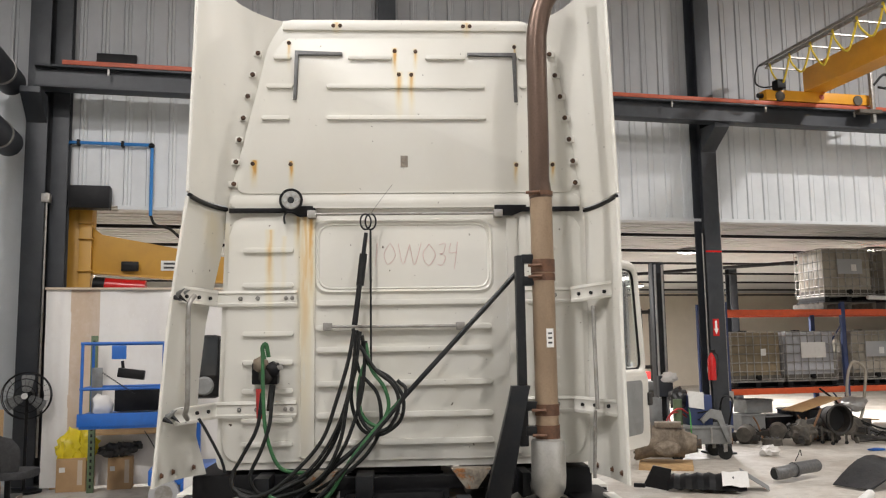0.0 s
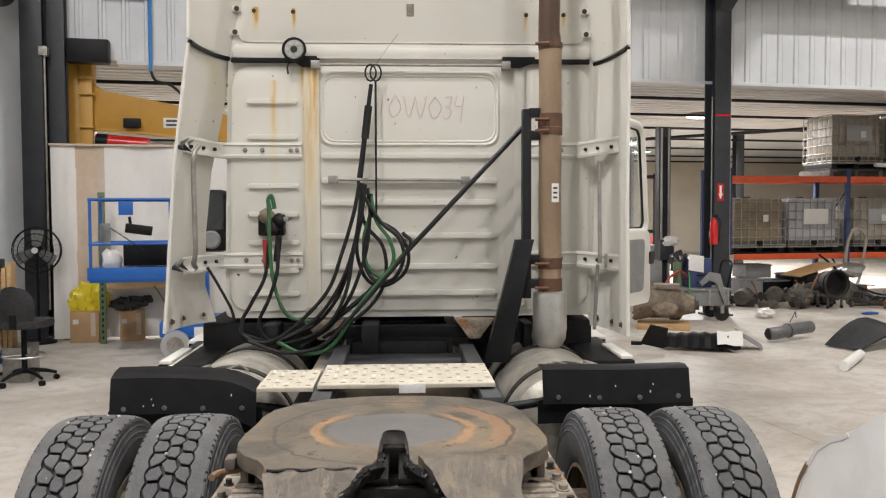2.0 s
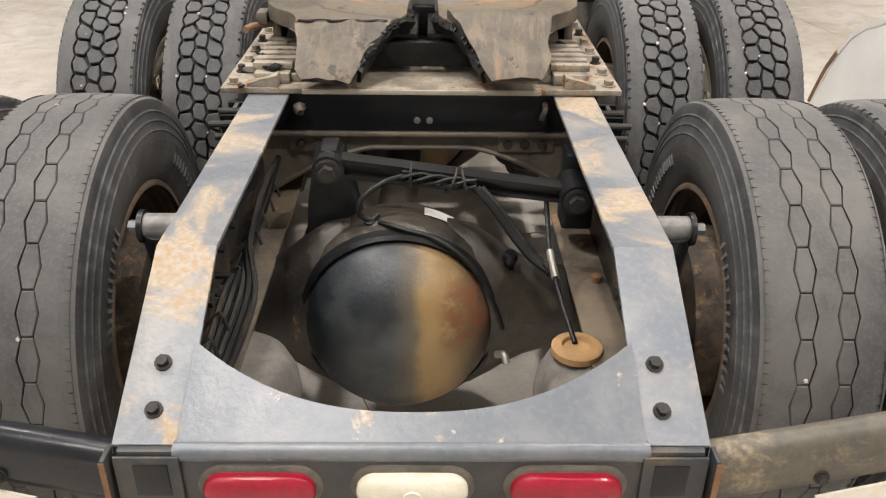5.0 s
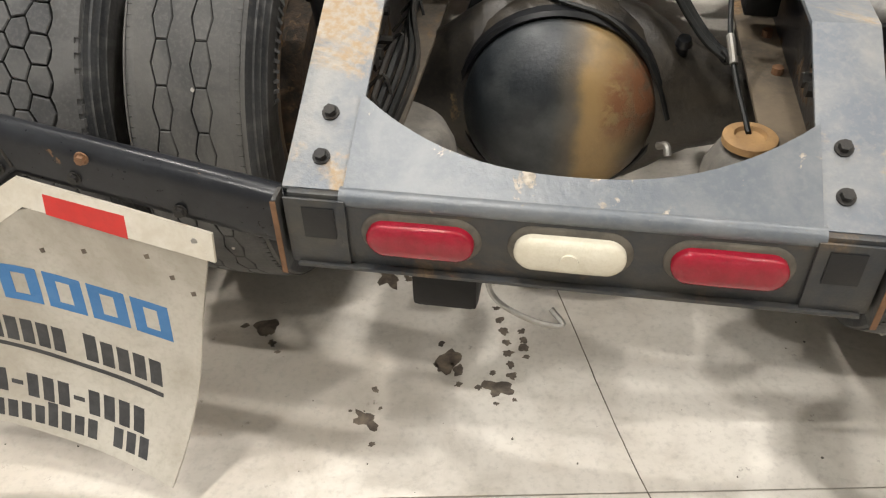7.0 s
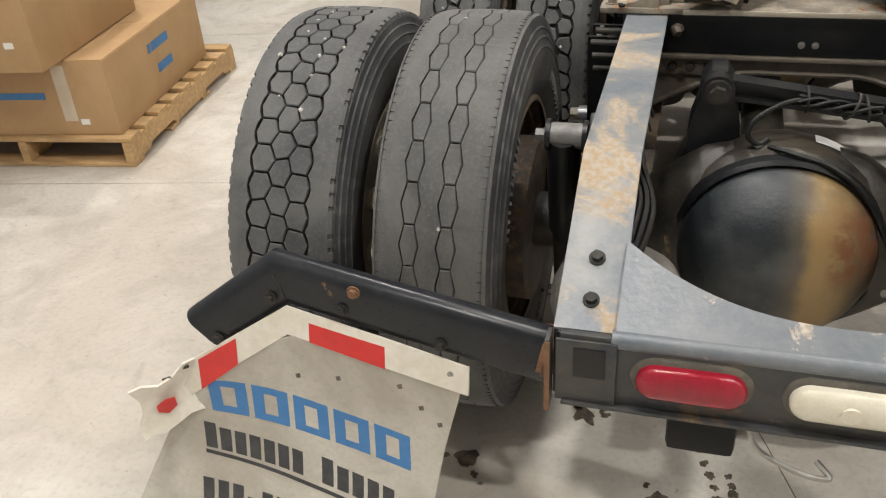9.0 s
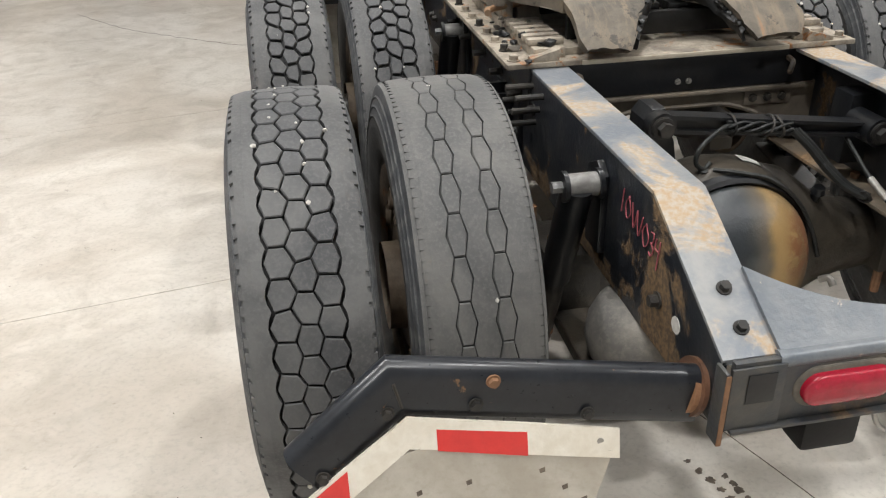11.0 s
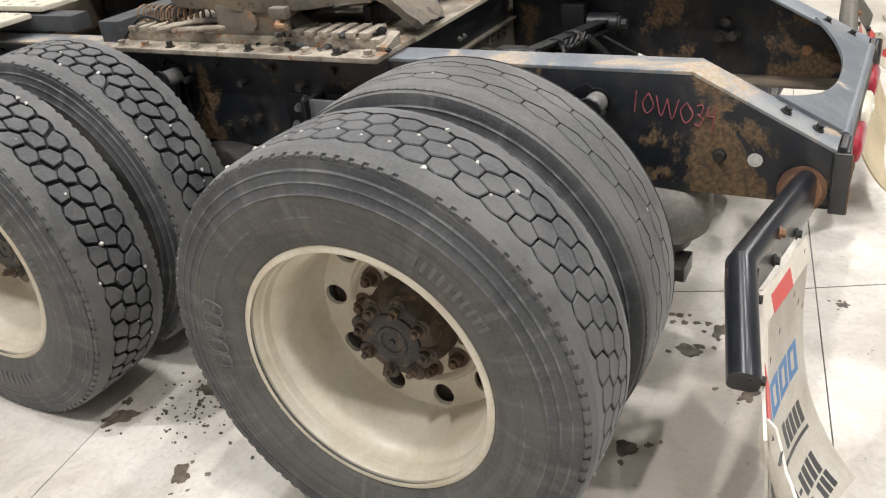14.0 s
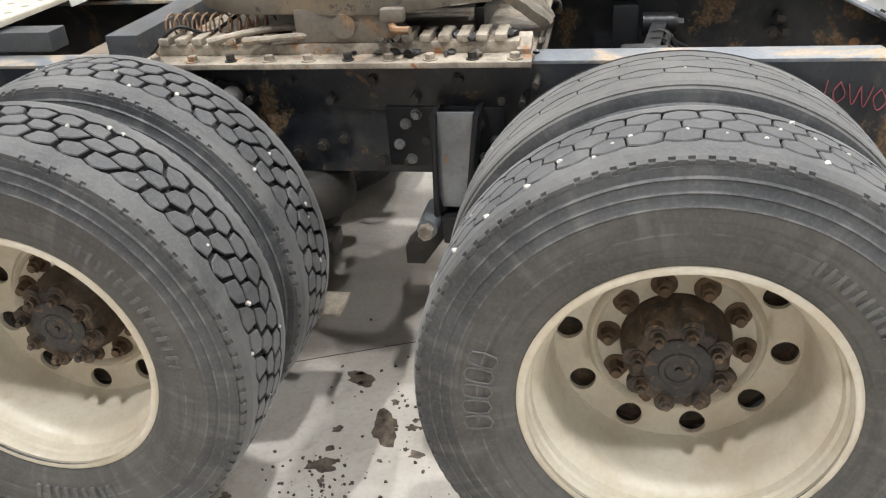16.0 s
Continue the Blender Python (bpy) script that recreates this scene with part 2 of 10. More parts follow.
def cover_material():
    """Differential cover: black paint, a yellowed band of dried oil and a rusty scab."""
    m, n, l, p = make_material("oiled_cover_paint")
    geo = n.new("ShaderNodeNewGeometry")
    xyz = n.new("ShaderNodeSeparateXYZ")
    l.new(geo.outputs["Position"], xyz.inputs[0])
    wob = math_node(n, l, "MULTIPLY", math_node(n, l, "SUBTRACT", texture(n, l, 12, 5, 0.6), 0.5), 0.05)
    x = math_node(n, l, "ADD", xyz.outputs["X"], wob)
    z = math_node(n, l, "ADD", xyz.outputs["Z"], wob)
    band = math_node(n, l, "MULTIPLY", ramp(n, l, x, -0.02, 0.02), ramp(n, l, x, 0.14, 0.05))
    mid = math_node(n, l, "MULTIPLY", ramp(n, l, x, -0.07, 0.0), 0.5)
    small = texture(n, l, 70, 5, 0.65)
    big = texture(n, l, 8, 6, 0.6)
    col = mix(n, l, ramp(n, l, big, 0.4, 0.75), (0.015, 0.019, 0.023), (0.052, 0.057, 0.058))
    col = mix(n, l, mid, col, (0.14, 0.105, 0.06))
    col = mix(n, l, math_node(n, l, "MULTIPLY", band, ramp(n, l, big, 0.1, 0.6)), col, (0.27, 0.175, 0.070))
    zz = math_node(n, l, "ABSOLUTE", math_node(n, l, "SUBTRACT", z, 0.575))
    scab = math_node(n, l, "MULTIPLY", ramp(n, l, zz, 0.11, 0.03), ramp(n, l, x, 0.035, 0.075))
    scab = math_node(n, l, "MULTIPLY", scab, ramp(n, l, texture(n, l, 30, 6, 0.7), 0.35, 0.55))
    col = mix(n, l, math_node(n, l, "MULTIPLY", scab, 0.9), col, (0.17, 0.07, 0.032))
    l.new(col, p.inputs["Base Color"])
    l.new(math_node(n, l, "ADD", 0.32, math_node(n, l, "MULTIPLY", small, 0.3)), p.inputs["Roughness"])
    b = n.new("ShaderNodeBump")
    b.inputs["Strength"].default_value, b.inputs["Distance"].default_value = 0.3, 0.004
    l.new(math_node(n, l, "ADD", small, math_node(n, l, "MULTIPLY", scab, 2.0)), b.inputs["Height"])
    l.new(b.outputs["Normal"], p.inputs["Normal"])
    return m


CREAM = (0.635, 0.62, 0.565)
RUST, RUST_DARK, RUST_PALE = (0.30, 0.13, 0.045), (0.12, 0.05, 0.02), (0.48, 0.31, 0.16)
M = {
    "concrete": concrete_material(),
    "joint": surface("joint_dirt", (0.13, 0.115, 0.10), rough=0.9, scale=20),
    "oil": surface("dried_oil", (0.055, 0.043, 0.033), (0.17, 0.135, 0.10), 0.9, 30, rough=0.55),
    # near-black: the shade deep in the tread is put into this rubber's colour
    "groove": rubber_material("groove_shade_rubber", (0.005, 0.005, 0.005), (0.016, 0.0155, 0.015), 0.5),
    "tread": rubber_material("tread_rubber", (0.040, 0.041, 0.044), (0.118, 0.116, 0.113), 0.75),
    "shoulder": rubber_material("dusty_shoulder_rubber", (0.048, 0.048, 0.049), (0.122, 0.120, 0.117), 0.85),
    "worn_tread": rubber_material("worn_tread_rubber", (0.055, 0.055, 0.055), (0.135, 0.13, 0.122), 0.8),
    "sidewall": sidewall_material(),
    "mark": rubber_material("raised_rubber", (0.065, 0.065, 0.066), (0.15, 0.146, 0.14), 0.7),
    "rim": surface("cream_wheel_paint", (0.62, 0.575, 0.47), (0.40, 0.32, 0.21), 0.5, 7, 0.38, bump=0.08, patch=RUST, patch_lo=0.70, patch_hi=0.78, patch_scale=22),
    "hub": surface("rusty_hub_iron", (0.030, 0.026, 0.023), (0.115, 0.080, 0.052), 0.9, 22, 0.6, bump=0.5, fine=120, patch=(0.22, 0.150, 0.09), patch_lo=0.53, patch_hi=0.64, patch_scale=30),
    "hub_face": surface("oily_blue_black_hub_face", (0.011, 0.012, 0.015), (0.045, 0.039, 0.034), 0.7, 40, 0.35, bump=0.4, patch=(0.17, 0.11, 0.06), patch_lo=0.54, patch_hi=0.62, patch_scale=34),
    "bolt_hole": surface("dark_rusty_bolt", (0.030, 0.018, 0.012), (0.13, 0.06, 0.025), 0.7, 60, 0.8),
    "nut": surface("rusted_nut_iron", (0.14, 0.092, 0.056), (0.06, 0.038, 0.024), 0.8, 30, 0.8, bump=0.5),
    # flat near-black pieces stand in for the shade inside holes, slots and mouths
    "dark_hole": surface("recess_shade", (0.012, 0.012, 0.012), rough=0.9),
    "rail_top": surface("bare_frame_flange", (0.135, 0.152, 0.178), (0.27, 0.265, 0.25), 0.8, 6, 0.5, 0.2, 0.35, patch=(0.37, 0.33, 0.275), patch_lo=0.49, patch_hi=0.60, patch_scale=5, patch2=(0.35, 0.255, 0.16)),
    "rail": rail_material(),
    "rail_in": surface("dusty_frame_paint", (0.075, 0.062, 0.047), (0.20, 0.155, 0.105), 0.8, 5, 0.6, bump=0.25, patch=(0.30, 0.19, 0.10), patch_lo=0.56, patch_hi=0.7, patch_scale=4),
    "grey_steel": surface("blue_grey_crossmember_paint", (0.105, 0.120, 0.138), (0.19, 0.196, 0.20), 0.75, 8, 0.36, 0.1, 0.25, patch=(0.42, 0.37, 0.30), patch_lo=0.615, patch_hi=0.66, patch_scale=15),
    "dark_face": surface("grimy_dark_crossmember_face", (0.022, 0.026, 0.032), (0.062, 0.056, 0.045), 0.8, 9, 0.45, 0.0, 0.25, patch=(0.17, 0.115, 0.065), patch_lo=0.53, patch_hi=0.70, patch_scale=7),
    "black": surface("satin_black_paint", (0.006, 0.007, 0.009), (0.019, 0.018, 0.017), 0.5, 9, 0.36, bump=0.12, spec=0.35, patch=(0.10, 0.05, 0.03), patch_lo=0.70, patch_hi=0.76, patch_scale=11),
    "hanger": surface("chipped_satin_black_pipe_paint", (0.008, 0.009, 0.012), (0.022, 0.024, 0.028), 0.6, 12, 0.30, bump=0.02, spec=0.34, patch=(0.20, 0.11, 0.055), patch_lo=0.625, patch_hi=0.67, patch_scale=13),
    "hanger_beige": surface("beige_pipe_paint", (0.12, 0.105, 0.08), (0.05, 0.046, 0.04), 0.8, 9, 0.5, bump=0.1, patch=(0.28, 0.23, 0.16), patch_lo=0.5, patch_hi=0.62, patch_scale=8),
    "beam": surface("dull_grey_beam_paint", (0.060, 0.064, 0.070), (0.032, 0.033, 0.034), 0.7, 8, 0.5, 0.1, 0.2, patch=(0.26, 0.2, 0.13), patch_lo=0.62, patch_hi=0.72),
    "black_dirty": surface("grimy_black_iron", (0.009, 0.0085, 0.008), (0.042, 0.035, 0.027), 0.8, 10, 0.65, bump=0.4),
    "grease": surface("black_grease", (0.003, 0.003, 0.003), (0.010, 0.009, 0.008), 0.6, 25, 0.38, bump=0.8, fine=45, spec=0.3),
    "fifth": surface("greasy_fifth_wheel_iron", (0.17, 0.145, 0.115), (0.085, 0.075, 0.065), 0.9, 5, 0.55, 0.2, 0.25, patch=(0.33, 0.20, 0.10), patch_lo=0.56, patch_hi=0.68, patch_scale=4.5, patch2=(0.2, 0.1, 0.045)),
    "fifth_rust": surface("rust_wear_ring", (0.25, 0.14, 0.07), (0.15, 0.11, 0.075), 0.8, 9, 0.6, 0.1, 0.2),
    "plate": surface("dusty_steel_plate", (0.36, 0.315, 0.25), (0.12, 0.10, 0.08), 0.95, 11, 0.6, 0.12, 0.4, patch=(0.36, 0.155, 0.05), patch_lo=0.57, patch_hi=0.64, patch_scale=14),
    "rusty": surface("rusty_iron", (0.23, 0.115, 0.055), (0.10, 0.055, 0.03), 0.8, 14, 0.8, bump=0.45),
    "cover": cover_material(),
    "axle": surface("oily_axle_casting", (0.013, 0.012, 0.011), (0.056, 0.046, 0.033), 0.85, 6, 0.45, bump=0.35, patch=(0.2, 0.14, 0.07), patch_lo=0.64, patch_hi=0.72),
    "gusset": surface("dusty_brown_gusset_paint", (0.085, 0.072, 0.058), (0.17, 0.14, 0.105), 0.8, 6, 0.6, bump=0.25, patch=(0.20, 0.13, 0.07), patch_lo=0.58, patch_hi=0.7, patch_scale=6),
    "bag": surface("dusty_air_spring_rubber", (0.09, 0.085, 0.078), (0.22, 0.2, 0.17), 0.8, 8, 0.75, bump=0.3),
    "galv": surface("dull_zinc", (0.36, 0.35, 0.33), (0.2, 0.18, 0.15), 0.7, 14, 0.45, 0.6, 0.1),
    "bare_steel": surface("bare_blue_grey_steel", (0.22, 0.235, 0.25), (0.12, 0.125, 0.13), 0.7, 12, 0.35, 0.5, 0.1, patch=(0.32, 0.17, 0.07), patch_lo=0.66, patch_hi=0.72, patch_scale=16),
    "galv_dull": surface("grimy_bush_steel", (0.20, 0.195, 0.185), (0.09, 0.085, 0.08), 0.8, 25, 0.5, 0.2, 0.2),
    "rust_pad": surface("orange_rusted_seat", (0.40, 0.24, 0.10), (0.24, 0.14, 0.07), 0.7, 18, 0.75, bump=0.3),
    "bare_edge": surface("dusty_bare_edge", (0.46, 0.41, 0.33), (0.32, 0.27, 0.2), 0.6, 14, 0.5, 0.1),
    "bracket": surface("dark_bracket_zinc", (0.10, 0.10, 0.10), (0.2, 0.2, 0.195), 0.6, 30, 0.45, 0.3),
    # darker tan discs put the drain holes' shade on the closed deck
    "tan_hole": surface("shaded_tan_drain", (0.26, 0.23, 0.18), rough=0.7),
    "tank_alu": surface("dirty_tank_aluminium", (0.50, 0.475, 0.415), (0.22, 0.20, 0.165), 0.8, 7, 0.40, 0.4, 0.15),
    "alu": surface("cast_aluminium", (0.50, 0.49, 0.46), (0.33, 0.31, 0.27), 0.6, 9, 0.42, 0.7, 0.1),
    "red_lens": surface("red_lamp_lens", (0.29, 0.008, 0.024), (0.19, 0.006, 0.014), 0.5, 40, 0.14, bump=0.2, fine=220),
    "clear_lens": surface("yellowed_clear_lens", (0.70, 0.66, 0.55), (0.50, 0.44, 0.31), 0.5, 14, 0.12, bump=0.2, fine=220),
    "lamp_rim": surface("lamp_rubber_rim", (0.07, 0.062, 0.05), (0.16, 0.14, 0.11), 0.6, 20, 0.7),
    "flap": surface("grubby_white_flap_rubber", (0.50, 0.47, 0.41), (0.30, 0.265, 0.21), 0.7, 5, 0.55, bump=0.12, patch=(0.20, 0.16, 0.11), patch_lo=0.70, patch_hi=0.76),
    "flap_yellow": surface("yellowed_flap_rubber", (0.52, 0.43, 0.28), (0.34, 0.27, 0.16), 0.7, 6, 0.55, bump=0.15),
    "tape_red": surface("red_reflective_tape", (0.56, 0.03, 0.025), (0.4, 0.02, 0.02), 0.4, 30, 0.4),
    "tape_white": surface("white_reflective_tape", (0.68, 0.64, 0.56), (0.5, 0.44, 0.34), 0.5, 18, 0.4),
    "ink_blue": surface("printed_blue", (0.035, 0.16, 0.38), (0.07, 0.2, 0.42), 0.5, 40, 0.5),
    "ink_black": surface("printed_black", (0.03, 0.03, 0.032), (0.07, 0.07, 0.07), 0.5, 40, 0.55),
    "chalk": surface("red_paint_marker", (0.34, 0.08, 0.095), (0.13, 0.035, 0.042), 0.7, 60, 0.6),
    "chalk_faint": surface("worn_red_paint_marker", (0.58, 0.32, 0.31), (0.62, 0.48, 0.44), 0.7, 40, 0.6),
    "stone": surface("pale_gravel_chip", (0.52, 0.50, 0.46), (0.36, 0.34, 0.31), 0.6, 90, 0.8),
    "card": surface("corrugated_cardboard", (0.44, 0.28, 0.14), (0.36, 0.22, 0.105), 0.6, 5, 0.75, bump=0.08),
    "pine": surface("pallet_pine", (0.52, 0.34, 0.16), (0.34, 0.21, 0.1), 0.8, 5, 0.7, bump=0.25, stretch=(1, 8, 8)),
    "tape_clear": surface("shiny_packing_tape", (0.55, 0.45, 0.34), (0.6, 0.52, 0.42), 0.5, 20, 0.18),
    "tan_paint": surface("tan_step_plate_paint", (0.54, 0.50, 0.41), (0.38, 0.34, 0.27), 0.6, 12, 0.5, bump=0.15),
    "brown_pipe": surface("heat_browned_stainless_pipe", (0.36, 0.262, 0.175), (0.22, 0.155, 0.10), 0.7, 4, 0.36, 0.45, 0.05, stretch=(1, 1, 0.25)),
    "dark_pipe": surface("blued_dark_exhaust_pipe", (0.125, 0.082, 0.060), (0.055, 0.036, 0.028), 0.7, 3, 0.36, 0.65, 0.05, stretch=(1, 1, 0.25)),
    "clamp": surface("rusted_clamp_band", (0.16, 0.08, 0.045), (0.08, 0.045, 0.03), 0.8, 20, 0.6, 0.4, 0.3),
    "hose_black": surface("black_hose_rubber", (0.006, 0.007, 0.007), (0.020, 0.020, 0.018), 0.6, 20, 0.5, bump=0.1, spec=0.3),
    "rim_in": surface("dusty_inner_wheel_paint", (0.16, 0.12, 0.08), (0.07, 0.05, 0.035), 0.8, 10, 0.7, bump=0.3, patch=RUST, patch_lo=0.55, patch_hi=0.7),
    "hose_green": surface("green_hose_rubber", (0.03, 0.12, 0.04), (0.02, 0.08, 0.03), 0.7, 14, 0.5, bump=0.1),
    "red_plastic": surface("red_plastic_grip", (0.42, 0.03, 0.025), (0.25, 0.02, 0.02), 0.5, 20, 0.45),
    "label": surface("white_paper_label", (0.74, 0.73, 0.70), (0.6, 0.58, 0.54), 0.4, 30, 0.6),
    "black_plastic": surface("black_plastic", (0.004, 0.004, 0.005), (0.013, 0.0125, 0.012), 0.5, 10, 0.48, bump=0.1, spec=0.22),
    "dark_glass": surface("dark_window_glass", (0.02, 0.023, 0.025), (0.04, 0.04, 0.04), 0.3, 5, 0.08, bump=0.0, spec=0.6),
    "white_panel": surface("white_ribbed_wall_sheet", (0.64, 0.66, 0.67), (0.52, 0.54, 0.55), 0.45, 2.2, 0.42, bump=0.05, patch=(0.36, 0.37, 0.37), patch_lo=0.72, patch_hi=0.82, patch_scale=2.0),
    "grey_panel": surface("grey_ribbed_wall_sheet", (0.38, 0.385, 0.39), (0.30, 0.305, 0.31), 0.5, 1.6, 0.5, bump=0.05),
    "ceiling": surface("white_deck_ceiling", (0.62, 0.62, 0.60), (0.50, 0.50, 0.48), 0.5, 1.2, 0.7),
    "column": surface("dark_grey_column_paint", (0.020, 0.023, 0.028), (0.040, 0.044, 0.05), 0.5, 4, 0.45, bump=0.08),
    "red_steel": surface("orange_red_rail_paint", (0.46, 0.09, 0.035), (0.30, 0.06, 0.03), 0.5, 8, 0.5),
    "orange_steel": surface("orange_rack_beam_paint", (0.66, 0.10, 0.025), (0.48, 0.07, 0.02), 0.5, 8, 0.45),
    "blue_steel": surface("dark_blue_rack_paint", (0.03, 0.05, 0.14), (0.05, 0.06, 0.12), 0.5, 8, 0.5),
    "yellow_steel": surface("ochre_crane_paint", (0.50, 0.27, 0.03), (0.40, 0.21, 0.03), 0.5, 4, 0.42, bump=0.05),
    "crane_yellow": surface("bright_crane_yellow", (0.72, 0.33, 0.02), (0.55, 0.25, 0.02), 0.4, 5, 0.4),
    "cable_yellow": surface("yellow_festoon_cable", (0.70, 0.52, 0.04), (0.55, 0.38, 0.03), 0.4, 20, 0.5),
    "lift_blue": surface("blue_lift_paint", (0.015, 0.12, 0.46), (0.02, 0.09, 0.30), 0.5, 8, 0.4),
    "pipe_blue": surface("blue_air_pipe", (0.03, 0.22, 0.58), (0.03, 0.16, 0.42), 0.4, 10, 0.35),
    "cream_wall": surface("cream_block_wall_paint", (0.76, 0.69, 0.57), (0.66, 0.59, 0.48), 0.5, 1.5, 0.8),
    "sheet": surface("milky_plastic_sheet", (0.52, 0.40, 0.29), (0.66, 0.56, 0.47), 0.7, 2.5, 0.22, bump=0.35, fine=9, spec=0.6, stretch=(1, 1, 0.35)),
    "sheet_white": surface("white_plastic_sheet", (0.76, 0.74, 0.71), (0.66, 0.62, 0.57), 0.6, 2.0, 0.25, bump=0.35, fine=9, stretch=(1, 1, 0.35)),
    "tank_plastic": surface("milky_tank_plastic", (0.37, 0.335, 0.28), (0.20, 0.17, 0.12), 0.7, 2.2, 0.45, bump=0.05),
    "tank_brown": surface("stained_tank_plastic", (0.24, 0.185, 0.11), (0.12, 0.095, 0.06), 0.7, 2.2, 0.45, bump=0.05),
    "tank_grey": surface("bluish_tank_plastic", (0.42, 0.42, 0.44), (0.26, 0.26, 0.27), 0.7, 2.2, 0.45, bump=0.05),
    "green_steel": surface("green_perforated_post", (0.12, 0.17, 0.09), (0.08, 0.11, 0.06), 0.5, 12, 0.6),
    "yellow_bag": surface("yellow_plastic_bag", (0.70, 0.56, 0.02), (0.56, 0.42, 0.02), 0.5, 9, 0.3, bump=0.3, fine=30),
    "bag_black": surface("black_plastic_bag", (0.018, 0.018, 0.02), (0.05, 0.05, 0.05), 0.5, 12, 0.3, bump=0.4, fine=30),
    "fabric_black": surface("black_mesh_fabric", (0.02, 0.02, 0.022), (0.045, 0.045, 0.045), 0.6, 30, 0.85, bump=0.4, fine=260),
    "dirty_alloy": surface("grimy_gearbox_casting", (0.26, 0.21, 0.155), (0.11, 0.085, 0.06), 0.9, 9, 0.7, 0.2, 0.5, fine=40),
    "mud": surface("dusty_scrap_iron", (0.12, 0.105, 0.085), (0.055, 0.05, 0.042), 0.9, 8, 0.75, 0.1, 0.5),
    "grey_plastic": surface("grey_moulded_plastic", (0.22, 0.225, 0.22), (0.15, 0.15, 0.145), 0.6, 8, 0.6),
    "fire_red": surface("gloss_red_paint", (0.52, 0.012, 0.012), (0.4, 0.01, 0.01), 0.3, 20, 0.25),
    "white_gloss": surface("white_fender_paint", (0.84, 0.84, 0.83), (0.68, 0.67, 0.64), 0.4, 3, 0.25, bump=0.03),
    "strap_green": surface("green_webbing", (0.06, 0.30, 0.05), (0.04, 0.2, 0.04), 0.5, 60, 0.7),
    "lamp_glow": glow("lit_lamp_diffuser", (1.0, 0.97, 0.92), 7.0),
    "bay_glow": glow("lit_high_bay_diffuser", (1.0, 0.97, 0.92), 9.0),
    "silver": surface("brushed_metal", (0.55, 0.55, 0.54), (0.4, 0.4, 0.39), 0.5, 10, 0.3, 0.85, 0.05),
}
M["clear_glass"] = glass_material("clear_window_glass", (0.9, 0.95, 0.93))
M["cab"] = streaked("cream_cab_paint", CREAM, (0.58, 0.555, 0.47), [
    (-0.487, 2.55, 1.80, 0.055, 0.80), (-0.455, 2.55, 0.9, 0.030, 1.0), (-0.53, 2.54, 0.35, 0.030, 0.8), (-0.69, 2.46, 0.75, 0.030, 0.8), (-0.61, 2.42, 0.5, 0.018, 0.4), (-1.0, 2.55, 0.45, 0.04, 0.4),
    (-0.785, 2.865, 0.20, 0.026, 1.3), (-0.571, 2.860, 0.20, 0.017, 1.2), (0.738, 2.848, 0.17, 0.017, 1.1), (0.956, 2.848, 0.16, 0.017, 1.2),
    (0.033, 3.54, 0.24, 0.020, 1.1), (0.156, 3.535, 0.18, 0.016, 0.9), (0.057, 3.395, 0.36, 0.026, 0.9), (0.130, 3.393, 0.34, 0.024, 0.9),
    (-0.588, 3.585, 0.22, 0.014, 1.0), (-0.31, 3.70, 0.10, 0.030, 0.8), (0.46, 3.70, 0.12, 0.030, 0.8), (0.747, 3.565, 0.20, 0.012, 0.8), (-0.94, 2.5, 0.3, 0.03, 0.3)])


# ---------------------------------------------------------------- mesh helpers
def finish(name, bm, material, smooth=35.0):
    bmesh.ops.recalc_face_normals(bm, faces=bm.faces)
    me = bpy.data.meshes.new(name)
    bm.to_mesh(me)
    bm.free()
    if smooth:
        me.shade_smooth()
        me.set_sharp_from_angle(angle=radians(smooth))
    me.materials.append(material)
    return me


def part(name, bm, material, parent, label="", smooth=35.0, at=None):
    """One mesh object under a thing or under a part."""
    ob = new(name, finish(name, bm, material, smooth) if isinstance(bm, bmesh.types.BMesh) else bm)
    ob.parent = parent
    if at is not None:
        ob.matrix_basis = at
    return tagged(ob, label) if label else ob


def thing(name, label, category, at=None, group="", kind=""):
    ob = new(name)
    ob.empty_display_size = 0.1
    if at is not None:
        ob.matrix_basis = at
    return tagged(ob, label, category, group, kind)


def solo(name, bm, material, label, category, at=None, group="", kind="", smooth=35.0):
    ob = new(name, finish(name, bm, material, smooth))
    if at is not None:
        ob.matrix_basis = at
    return tagged(ob, label, category, group, kind)


def B():
    return bmesh.new()


def box(bm, x0, x1, y0, y1, z0, z1, bevel=0.0, at=None):
    vs = [bm.verts.new((x, y, z)) for x in (x0, x1) for y in (y0, y1) for z in (z0, z1)]
    fs = [bm.faces.new([vs[i] for i in q]) for q in ((0, 1, 3, 2), (4, 6, 7, 5), (0, 4, 5, 1), (2, 3, 7, 6), (0, 2, 6, 4), (1, 5, 7, 3))]
    if bevel:
        es = list({e for f in fs for e in f.edges})
        out = bmesh.ops.bevel(bm, geom=es, offset=bevel, segments=2, affect="EDGES", profile=0.6)
        vs = list({v for f in out["faces"] for v in f.verts} | {v for v in vs if v.is_valid})
    if at is not None:
        bmesh.ops.transform(bm, matrix=at, verts=vs)
    return bm


